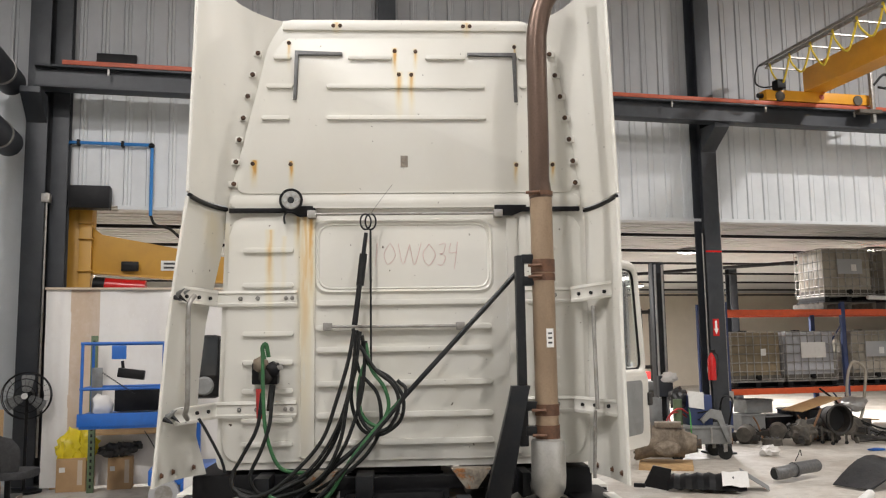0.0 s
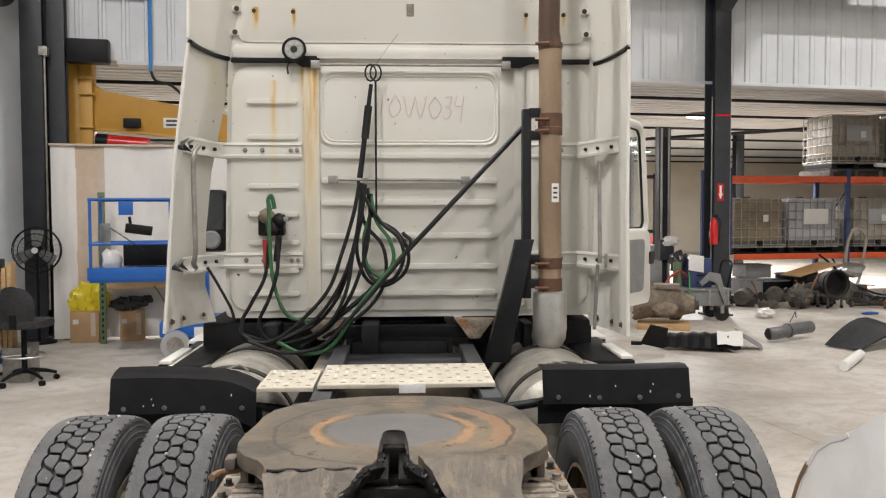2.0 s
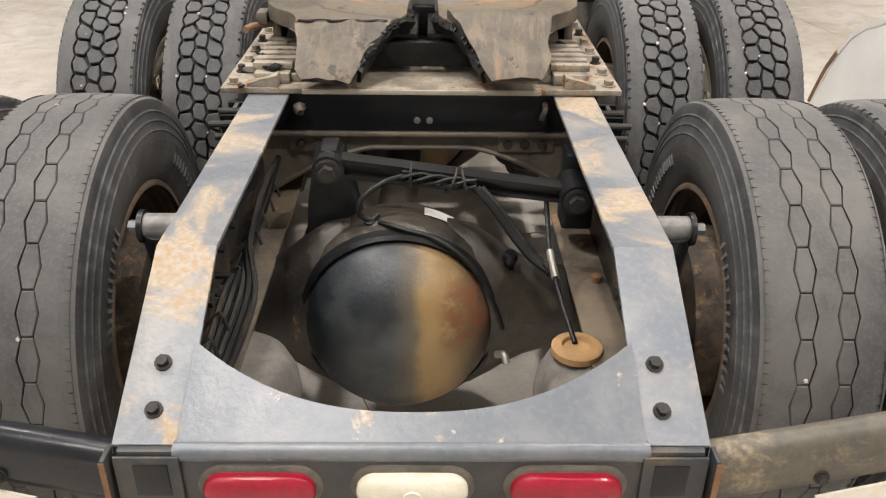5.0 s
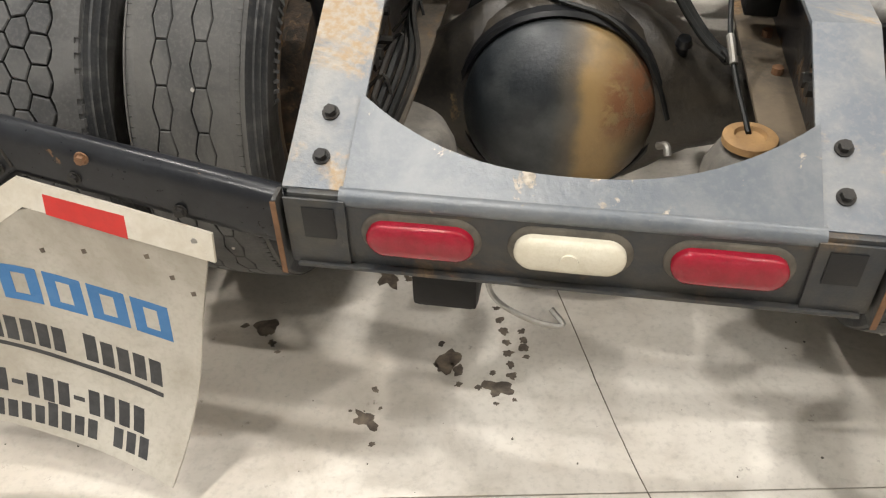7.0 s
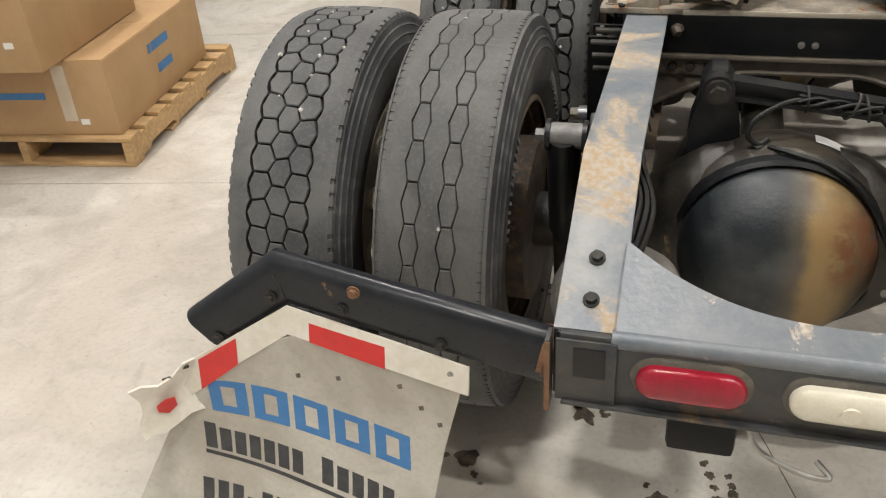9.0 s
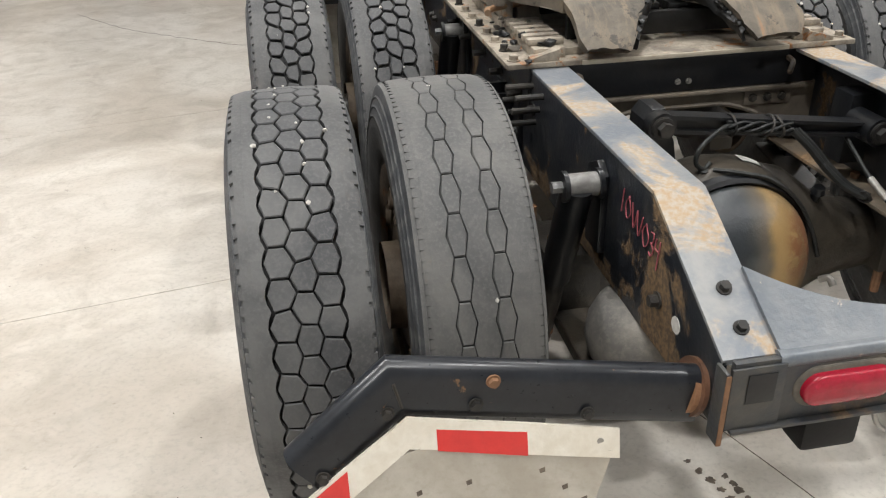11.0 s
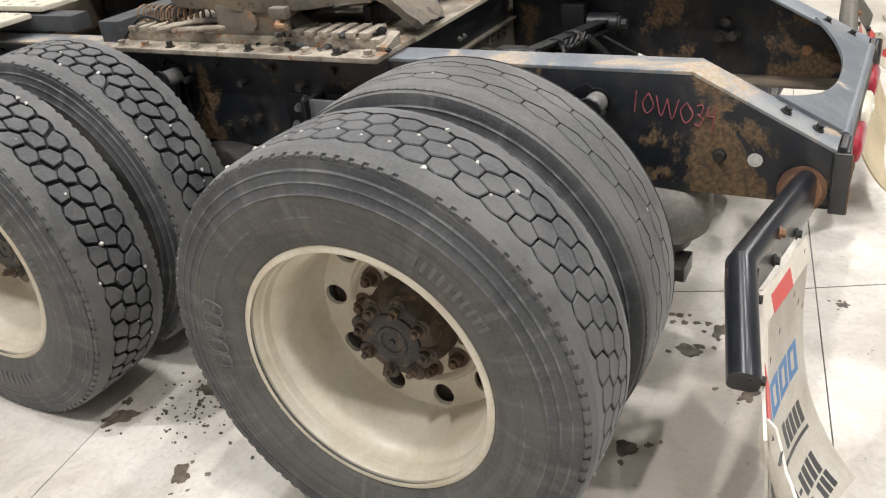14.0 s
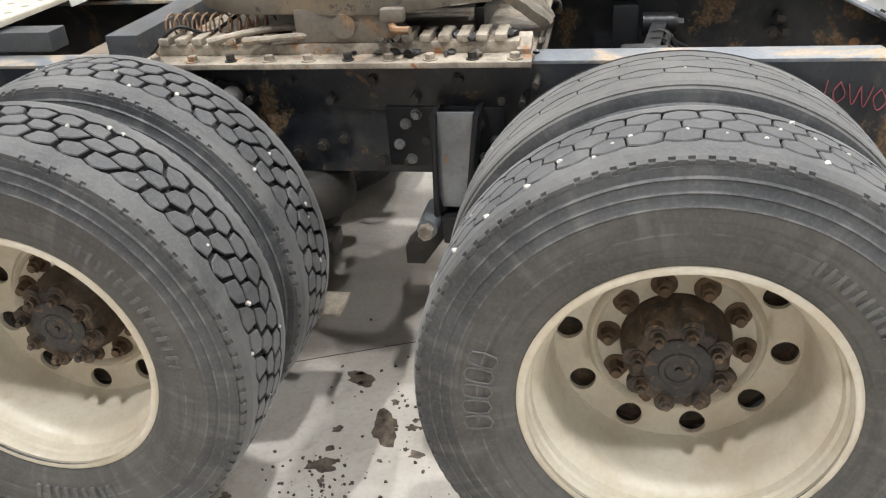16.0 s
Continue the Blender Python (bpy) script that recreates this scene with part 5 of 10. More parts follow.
FLAP_OUTER = [(0.0, 0.0, 0.0), (-0.035, -0.014, -0.070), (-0.070, -0.035, -0.135), (-0.105, -0.060, -0.200), (-0.135, -0.092, -0.262)]


def along(line, f):
    """A place on a row of points by its share of the row."""
    q = min(max(f, 0.0), 1.0) * (len(line) - 1)
    i = min(int(q), len(line) - 2)
    return Vector(line[i]).lerp(Vector(line[i + 1]), q - i)


FLAP_INNER, FLAP_OUTER = spline(FLAP_INNER, 8), spline(FLAP_OUTER, 8)


def flap_edge(x):
    for (x0, t0, b0), (x1, t1, b1) in zip(FLAP_TOP, FLAP_TOP[1:]):
        if x >= x1 or x1 == FLAP_TOP[-1][0]:
            f = (x - x0) / (x1 - x0)
            return t0 + (t1 - t0) * f, b0 + (b1 - b0) * f


def flap_point(a, b):
    """The sagging flap by shares of its width (outward) and height (down)."""
    x = -0.600 - 0.565 * a
    level = sum(flap_edge(min(-0.589, max(-1.164, x + 0.022 * k)))[1] for k in range(-3, 4)) / 7
    top = Vector((x, 0.031 + sum(swing(x + 0.022 * k) for k in range(-3, 4)) / 7, level + 0.012))
    drop = along(FLAP_INNER, b) * (1 - a) + along(FLAP_OUTER, b) * a
    full = FLAP_INNER[-1].z * (1 - a) + FLAP_OUTER[-1].z * a
    drop.z *= (0.083 + 0.106 * a - top.z) / full      # the lower edge is straight
    p = top + drop
    p.y += 0.010 * math.sin(2.2 * math.pi * a) * b
    return p


def flap_share(x, z):
    """The shares at which the flap stands at x and z."""
    a, b = (-x - 0.63) / 0.57, 0.5
    for i in range(45):
        p = flap_point(a, b)
        du, dv = flap_point(a + 0.01, b) - p, flap_point(a, b + 0.01) - p
        ex, ez = x - p.x, z - p.z
        det = du.x * dv.z - dv.x * du.z
        a += 0.004 * (ex * dv.z - dv.x * ez) / det
        b = min(0.985, max(0.01, b + 0.004 * (du.x * ez - ex * du.z) / det))
    return a, b


def mud_flap(s):
    """Bent black hanger bar with a torn flap under a taped stiffener strip."""
    path = [(-0.446, 0.637), (-0.955, 0.705), (-1.116, 0.598)]
    h = 0.054
    def offset(i, d):
        p = Vector(path[i])
        a = (Vector(path[i]) - Vector(path[i - 1])).normalized() if i else (Vector(path[1]) - p).normalized()
        b = (Vector(path[i + 1]) - p).normalized() if i + 1 < len(path) else a
        na, nb = Vector((a.y, -a.x)), Vector((b.y, -b.x))
        m = (na + nb).normalized()
        return p + m * (d * (0.88 if i == 2 else 1.0) / max(0.4, m.dot(na)))
    def side(p):
        return Vector((-s * p[0], p[1], p[2]))
    out = 0.0 if s < 0 else -0.05            # the strip and flap of the other side hang further out
    def on_bar(x, y, z):
        return side((x, y + swing(x), z))
    def on_strip(x, y, z):
        return side((x + out, y + swing(x), z))
    # rolled bar: flat flanks, a round back and a folded lower edge, mitred at the bend
    prof = [(0.073 - 0.027 * math.cos(math.pi * t / 12), h - 0.030 + 0.030 * math.sin(math.pi * t / 12)) for t in range(13)]
    prof += [(0.100, -h + 0.024), (0.096, -h + 0.009), (0.088, -h + 0.001), (0.058, -h + 0.001), (0.049, -h + 0.010), (0.046, -h + 0.026)]
    bm, rings = B(), []
    for i in range(3):
        rings.append([bm.verts.new(on_bar(offset(i, d).x, y, offset(i, d).y)) for y, d in prof])
    for r0, r1 in zip(rings, rings[1:]):
        for q in range(len(prof)):
            bm.faces.new((r0[q], r0[(q + 1) % len(prof)], r1[(q + 1) % len(prof)], r1[q]))
    bm.faces.new(rings[0])
    bm.faces.new(rings[-1][::-1])
    bmesh.ops.recalc_face_normals(bm, faces=bm.faces)
    hanger = part("mud_flap_hanger", bm, M["hanger"] if s < 0 else M["hanger_beige"], truck, "chipped black bent mud flap hanger bar" if s < 0 else "patchy beige bent mud flap hanger bar")
    seam = [on_bar(x, 0.0445, z) for x, z in ((offset(1, h - 0.034).x, offset(1, h - 0.034).y), (offset(1, 0.0).x, offset(1, 0.0).y), (offset(1, -h + 0.026).x, offset(1, -h + 0.026).y))]
    part("weld_seam", tube(B(), seam, 0.003, seg=6, steps=3), M["black_dirty"], hanger)
    part("socket_ring", cyl(B(), (0.447 * s, 0.079, 0.645), (0.456 * s, 0.079, 0.647), 0.052, seg=28), M["clamp"], hanger, "rusty welded collar")
    part("socket_ring", cyl(B(), (0.456 * s, 0.079, 0.643), (0.466 * s, 0.079, 0.645), 0.043, seg=28), M["rusty"], hanger)
    for x, z in ((-0.642, 0.635), (-0.828, 0.672), (-0.973, 0.673), (-1.085, 0.585), (-0.80, 0.716)):
        p = on_bar(x, 0.045, z)
        part("bolt", hexbolt(B(), p, (0, -1, 0), 0.0085, 0.008), M["black_dirty"] if z < 0.7 else M["rusty"], hanger)
    strip = B()
    sheet(strip, [[on_strip(x, 0.040 - 0.004 * k, zt + 0.006 + (zb - zt - 0.006) * k / 3) for k in range(4)] for x, zt, zb in FLAP_TOP], -0.006 * s)
    holder = part("flap_strip", strip, M["tape_white"], hanger, "white stiffener strip with red reflective tape")
    def band(a, b, split=1.0):
        def at(x, k):
            zt, zb = flap_edge(x)
            return on_strip(x, 0.0328 - 0.004 * k, zt + (zb - zt) * k / 3)
        bm = B()
        sheet(bm, [[at(a + (b - a) * i / 6, k * split) for k in range(4)] for i in range(7)], 0.0012)
        part("reflective_tape", bm, M["tape_red"], holder, "red reflective tape")
    band(-0.746, -0.896)
    band(-1.046, -1.125)
    for x, z in ((-0.612, 0.567), (-0.622, 0.585)):
        part("strip_rivet", cyl(B(), on_strip(x, 0.038, z), on_strip(x, 0.028, z), 0.006, seg=10), M["galv"], holder)
    torn = [[on_strip(-1.135 - 0.022 * i + 0.008 * math.sin(k * 2 + i), 0.036 - 0.012 * i + 0.010 * math.sin(k), 0.548 - 0.012 * i - 0.030 * k + 0.01 * math.sin(i * 1.7)) for k in range(5)] for i in range(6)]
    part("torn_end", sheet(B(), torn, 0.005), M["tape_white"], holder, "torn crumpled end of the strip")
    scrap = [[on_strip(-1.175 - 0.016 * i, 0.008 - 0.01 * i - 0.003 * math.sin(3 * k), 0.470 - 0.004 * i - 0.013 * k + 0.006 * math.sin(2.6 * i + k)) for k in range(3)] for i in range(3)]
    part("tape_scrap", sheet(B(), scrap, 0.002), M["tape_red"], holder, "torn scrap of red tape")
    for k in range(2):
        part("tear_slot", box(B(), -0.012, 0.012, -0.004, 0.0, -0.0025, 0.0025), M["ink_black"], holder, at=Matrix.Translation(on_strip(-1.150 - 0.032 * k, 0.026 - 0.014 * k, 0.533 - 0.020 * k)) @ pose(0, 0, 0, 0, 25 * s, 0))
    bm = B()
    sheet(bm, [[side(flap_point(i / 14, j / 16) + Vector((out, 0, 0))) for j in range(17)] for i in range(15)], 0.006 * s)
    flap = part("mud_flap", bm, M["flap"] if s < 0 else M["flap_yellow"], hanger, "grubby white rubber mud flap with faded print" if s < 0 else "yellowed grubby rubber mud flap")
    return flap


def ink(flap, corners, mat, name):
    """A printed shape on the flap; corners are x and z of its top left, top right, low right and low left."""
    tl, tr, br, bl = (Vector((x, 0, z)) for x, z in corners)
    steps = max(1, round((tr - tl).length / 0.03))
    rows = []
    for i in range(steps + 1):
        up, low = tl.lerp(tr, i / steps), bl.lerp(br, i / steps)
        row = []
        for j in range(4):
            q = up.lerp(low, j / 3)
            a, b = flap_share(q.x, q.z)
            p = flap_point(a, b)
            n = (flap_point(a + 0.01, b) - p).cross(flap_point(a, b + 0.01) - p).normalized()
            if n.y > 0:
                n.negate()
            row.append(p + n * 0.0065)
        rows.append(row)
    part(name, sheet(B(), rows, 0.0006), M[mat], flap)


def print_line(flap, start, end, tall, shares, mat, name):
    """Shapes along a sloping line of print: start and end are x and z of its top corners, shares are (from, to, top, low)."""
    a, b = Vector(start), Vector(end)
    for f0, f1, t, low in shares:
        p, q = a.lerp(b, f0), a.lerp(b, f1)
        ink(flap, [(p.x, p.y - t * tall), (q.x, q.y - t * tall), (q.x, q.y - low * tall), (p.x, p.y - low * tall)], mat, name)


FLAP = mud_flap(-1)
mud_flap(1)
MAKER = []
for k in range(5):                       # a five-letter maker's name, as plain shapes
    f = k * 0.203
    MAKER += [(f, f + 0.175, 0.0, 0.2), (f, f + 0.175, 0.8, 1.0), (f, f + 0.055, 0.2, 0.8), (f + 0.12, f + 0.175, 0.2, 0.8)]
print_line(FLAP, (-1.116, 0.503), (-0.702, 0.422), 0.078, MAKER, "ink_blue", "print_shape")
DEALER = [(0.074 * k, 0.074 * k + 0.056, 0.0 if k == 0 else 0.12, 1.0) for k in range(7)] + [(0.60 + 0.08 * k, 0.66 + 0.08 * k, 0.0 if k == 0 else 0.12, 1.0) for k in range(5)]
print_line(FLAP, (-1.138, 0.398), (-0.735, 0.298), 0.058, DEALER, "ink_black", "print_bar")
print_line(FLAP, (-1.140, 0.334), (-0.742, 0.230), 0.008, [(0.0, 1.0, 0.0, 1.0)], "ink_black", "print_bar")
LINE_A = [(k / 12, (k + 0.72) / 12, 0.0 if k not in (3, 7) else 0.42, 1.0 if k not in (3, 7) else 0.6) for k in range(12)]
print_line(FLAP, (-1.150, 0.272), (-0.775, 0.193), 0.046, LINE_A, "ink_black", "print_bar")
LINE_B = [(k / 16, (k + 0.72) / 16, 0.25 if k not in (2, 8) else 0.0, 1.0) for k in range(16) if k != 12]
print_line(FLAP, (-1.205, 0.226), (-0.765, 0.152), 0.042, LINE_B, "ink_black", "print_bar")
for x, z in ((-0.845, 0.53), (-0.68, 0.50), (-0.645, 0.47), (-0.72, 0.54), (-0.93, 0.52)):
    ink(FLAP, [(x - 0.006, z), (x + 0.004, z + 0.004), (x + 0.005, z - 0.006), (x - 0.004, z - 0.009)], "oil", "scuff")


# ---------------------------------------------------------------- the truck: coupling
def fifth_material():
    """Iron worn by trailers: a polished middle, curved rust marks and grease."""
    m, n, l, p = make_material("worn_coupling_iron")
    geo = n.new("ShaderNodeNewGeometry")
    xyz = n.new("ShaderNodeSeparateXYZ")
    l.new(geo.outputs["Position"], xyz.inputs[0])
    wob = math_node(n, l, "MULTIPLY", math_node(n, l, "SUBTRACT", texture(n, l, 9, 5, 0.65), 0.5), 0.06)
    x, y = xyz.outputs["X"], math_node(n, l, "SUBTRACT", xyz.outputs["Y"], 1.62)
    r = math_node(n, l, "SQRT", math_node(n, l, "ADD", math_node(n, l, "MULTIPLY", x, x), math_node(n, l, "MULTIPLY", y, y)))
    r = math_node(n, l, "ADD", r, wob)
    small, big = texture(n, l, 85, 5, 0.65), texture(n, l, 6, 6, 0.65, 0.5)
    col = mix(n, l, ramp(n, l, big, 0.35, 0.7), (0.145, 0.122, 0.092), (0.066, 0.058, 0.047))
    col = mix(n, l, math_node(n, l, "MULTIPLY", ramp(n, l, texture(n, l, 3.2, 5, 0.6, 0.5), 0.5, 0.66), 0.5), col, (0.23, 0.165, 0.095))
    def ring(a, b, c, d):
        return math_node(n, l, "MULTIPLY", ramp(n, l, r, a, b), ramp(n, l, r, d, c))
    front = ramp(n, l, y, -0.24, -0.10)
    side = ramp(n, l, math_node(n, l, "ABSOLUTE", x), 0.10, 0.19)
    marks = math_node(n, l, "MULTIPLY", ring(0.205, 0.22, 0.235, 0.25), math_node(n, l, "MULTIPLY", side, front))
    col = mix(n, l, math_node(n, l, "MULTIPLY", marks, 0.8), col, (0.33, 0.185, 0.090))
    outer = math_node(n, l, "MULTIPLY", ring(0.29, 0.30, 0.36, 0.37), math_node(n, l, "MULTIPLY", ramp(n, l, x, 0.12, 0.24), front))
    col = mix(n, l, math_node(n, l, "MULTIPLY", outer, 0.6), col, (0.28, 0.155, 0.075))
    streak = texture(n, l, 5, 6, 0.7, 0.4, (5, 1.2, 1))
    ramps = ramp(n, l, y, -0.32, -0.42)
    col = mix(n, l, math_node(n, l, "MULTIPLY", math_node(n, l, "MULTIPLY", ramp(n, l, streak, 0.46, 0.62), ramps), 0.6), col, (0.21, 0.160, 0.108))
    col = mix(n, l, math_node(n, l, "MULTIPLY", math_node(n, l, "MULTIPLY", ramp(n, l, streak, 0.62, 0.70), ramps), 0.6), col, (0.30, 0.15, 0.07))
    col = mix(n, l, math_node(n, l, "MULTIPLY", ramp(n, l, texture(n, l, 17, 5, 0.7), 0.60, 0.66), 0.8), col, (0.035, 0.031, 0.027))
    col = mix(n, l, ring(0.345, 0.352, 0.356, 0.364), col, (0.07, 0.06, 0.05))
    shine = ramp(n, l, r, 0.205, 0.185)
    col = mix(n, l, math_node(n, l, "MULTIPLY", shine, 0.9), col, (0.150, 0.143, 0.140))
    col = mix(n, l, math_node(n, l, "MULTIPLY", ramp(n, l, small, 0.5, 0.75), 0.4), col, (0.05, 0.045, 0.04))
    l.new(col, p.inputs["Base Color"])
    p.inputs["Metallic"].default_value = 0.15
    l.new(math_node(n, l, "SUBTRACT", 0.62, math_node(n, l, "MULTIPLY", shine, 0.14)), p.inputs["Roughness"])
    b = n.new("ShaderNodeBump")
    b.inputs["Strength"].default_value, b.inputs["Distance"].default_value = 0.35, 0.004
    l.new(math_node(n, l, "ADD", small, math_node(n, l, "MULTIPLY", big, 2.0)), b.inputs["Height"])
    l.new(b.outputs["Normal"], p.inputs["Normal"])
    return m


def fifth_wheel():
    top_z, thick = 1.060, 0.045
    mat = fifth_material()
    half = [(0.0, 2.085), (0.12, 2.078), (0.24, 2.045), (0.33, 1.985), (0.395, 1.895), (0.418, 1.80), (0.420, 1.70), (0.432, 1.60), (0.436, 1.50), (0.428, 1.44),
            (0.400, 1.38), (0.358, 1.335), (0.330, 1.295), (0.324, 1.235)]
    slot = [(0.080, 1.235), (0.052, 1.282), (0.042, 1.32), (0.040, 1.47), (0.038, 1.585), (0.030, 1.605), (0.015, 1.617)]
    bm = B()
    right = half + slot
    pts = right + [(0.0, 1.62)] + [(-x, y) for x, y in right[:0:-1]]
    prism(bm, pts, "z", top_z - thick, top_z, 0.006)
    plate = part("fifth_wheel", bm, mat, truck, "greasy rust-marked iron fifth wheel coupling plate")
    for s in (-1, 1):
        grid, steps, across = [], 16, 14
        for i in range(steps + 1):
            f = i / steps
            y = 1.262 - 0.172 * f
            g = max(0.0, (f - 0.12) / 0.88)
            z = top_z + 0.0015 - 0.106 * g ** 1.25
            x0, x1 = 0.064 + 0.108 * f, 0.325 - 0.018 * f + 0.003 * math.sin(9 * f)
            lip = max(0.0, (f - 0.85) / 0.15)
            x0, x1, z = x0 + 0.006 * lip ** 2, x1 - 0.012 * lip ** 2, z - 0.006 * lip ** 2
            row = []
            for k in range(across + 1):
                x, q = x0 + (x1 - x0) * k / across, k / across
                wave = noise.noise((s * x * 14, y * 14, 3.1)) * 0.009 + noise.noise((s * x * 45, y * 45, 1.7)) * 0.0045
                drop = 0.004 * (abs(2 * q - 1) ** 7) * min(1.0, f * 4)
                row.append((s * x, y + (0.009 * noise.noise((x * 22, s, 0.4)) + 0.005 * noise.noise((x * 70, s, 0.9))) * f, z - drop + wave * min(1.0, f * 6)))
            grid.append(row)
        bm = B()
        sheet(bm, grid, 0.024 if s < 0 else -0.024)
        part("ramp", bm, mat, plate, "sloping worn approach ramp")
        # greasy guide edge of the throat
        wallg = []
        for i in range(16):
            f = i / 15
            y = 1.40 - 0.288 * f
            x = 0.041 + 0.66 * max(0.0, 1.295 - y)
            zt = top_z - 0.004 - (0.0 if y > 1.237 else 0.105 * ((1.237 - y) / 0.15) ** 1.35)
            wob = 0.005 * math.sin(i * 2.3 + s) + 0.006 * math.sin(i * 5.1 + 2 * s)
            wallg.append([(s * (x + wob), y, zt), (s * (x - 0.013 + wob), y, zt - 0.012 - 0.004 * math.sin(i * 1.7)), (s * (x - 0.010), y, zt - 0.034 - 0.006 * math.sin(i * 3.1))])
        part("throat_edge", sheet(B(), wallg, 0.012), M["grease"], plate, "thick black grease along the throat")
        part("grime_line", tube(B(), [(s * (0.09 + 0.0225 * k), 1.238 + 0.006 * math.sin(k * 1.9), top_z - 0.001) for k in range(11)], 0.0045, seg=6, steps=3), M["grease"], plate)
        part("side_skirt", box(B(), min(s * 0.40, s * 0.425), max(s * 0.40, s * 0.425), 1.46, 1.72, 0.945, 1.03, 0.01), M["fifth"], plate)
        # bracket and pin that carry the plate
        pts = [(1.42, 0.922), (1.76, 0.922), (1.74, 0.95), (1.66, 1.015), (1.59, 1.03), (1.52, 1.015), (1.44, 0.95)]
        br = part("pivot_bracket", prism(B(), pts, "x", min(s * 0.385, s * 0.315), max(s * 0.385, s * 0.315), 0.008), M["fifth"], plate, "grimy pivot bracket")
        part("pivot_pin", cyl(B(), (s * 0.31, 1.59, 0.988), (s * 0.438, 1.59, 0.988), 0.030, seg=20), M["fifth"], br, "rusty pivot pin")
    bm = B()
    box(bm, -0.135, -0.012, 1.30, 1.56, top_z - 0.075, top_z - 0.046, 0.008)
    part("lock_jaw", bm, M["grease"], plate, "greasy black lock jaw")
    part("lock_jaw", box(B(), 0.012, 0.135, 1.30, 1.56, top_z - 0.075, top_z - 0.046, 0.008), M["grease"], plate, "greasy black lock jaw")
    part("lock_pin", box(B(), -0.033, 0.033, 1.53, 1.575, top_z - 0.085, top_z - 0.028, 0.010), M["grease"], plate)
    part("throat_web", box(B(), -0.33, 0.33, 1.60, 1.64, 0.93, top_z - 0.046, 0.006), M["grease"], plate)
    part("cross_rib", box(B(), -0.30, 0.30, 1.26, 1.285, 0.935, 1.0, 0.006), M["grease"], plate)
    rng = random.Random(8)
    for i in range(26):
        y = rng.uniform(1.10, 1.34)
        x = 0.045 + 0.66 * max(0.0, 1.295 - y)
        z = top_z - 0.012 - (0.0 if y > 1.237 else 0.105 * ((1.237 - y) / 0.15) ** 1.35)
        part("grease_lump", lumpy(B(), rng.uniform(0.007, 0.014), (rng.choice((-1, 1)) * (x - 0.008), y, z), (1, 1.5, 0.8), 0.5, 1, i * 1.3), M["grease"], plate)
    part("release_handle", tube(B(), [(-0.30, 1.50, 1.0), (-0.42, 1.47, 0.995), (-0.478, 1.45, 0.99), (-0.49, 1.41, 0.99)], 0.010, seg=8), M["fifth_rust"], plate, "rusty release rod")
    part("release_lug", box(B(), -0.462, -0.43, 1.43, 1.49, 1.0, 1.035, 0.01), M["fifth"], plate)
    return plate


fifth_wheel()


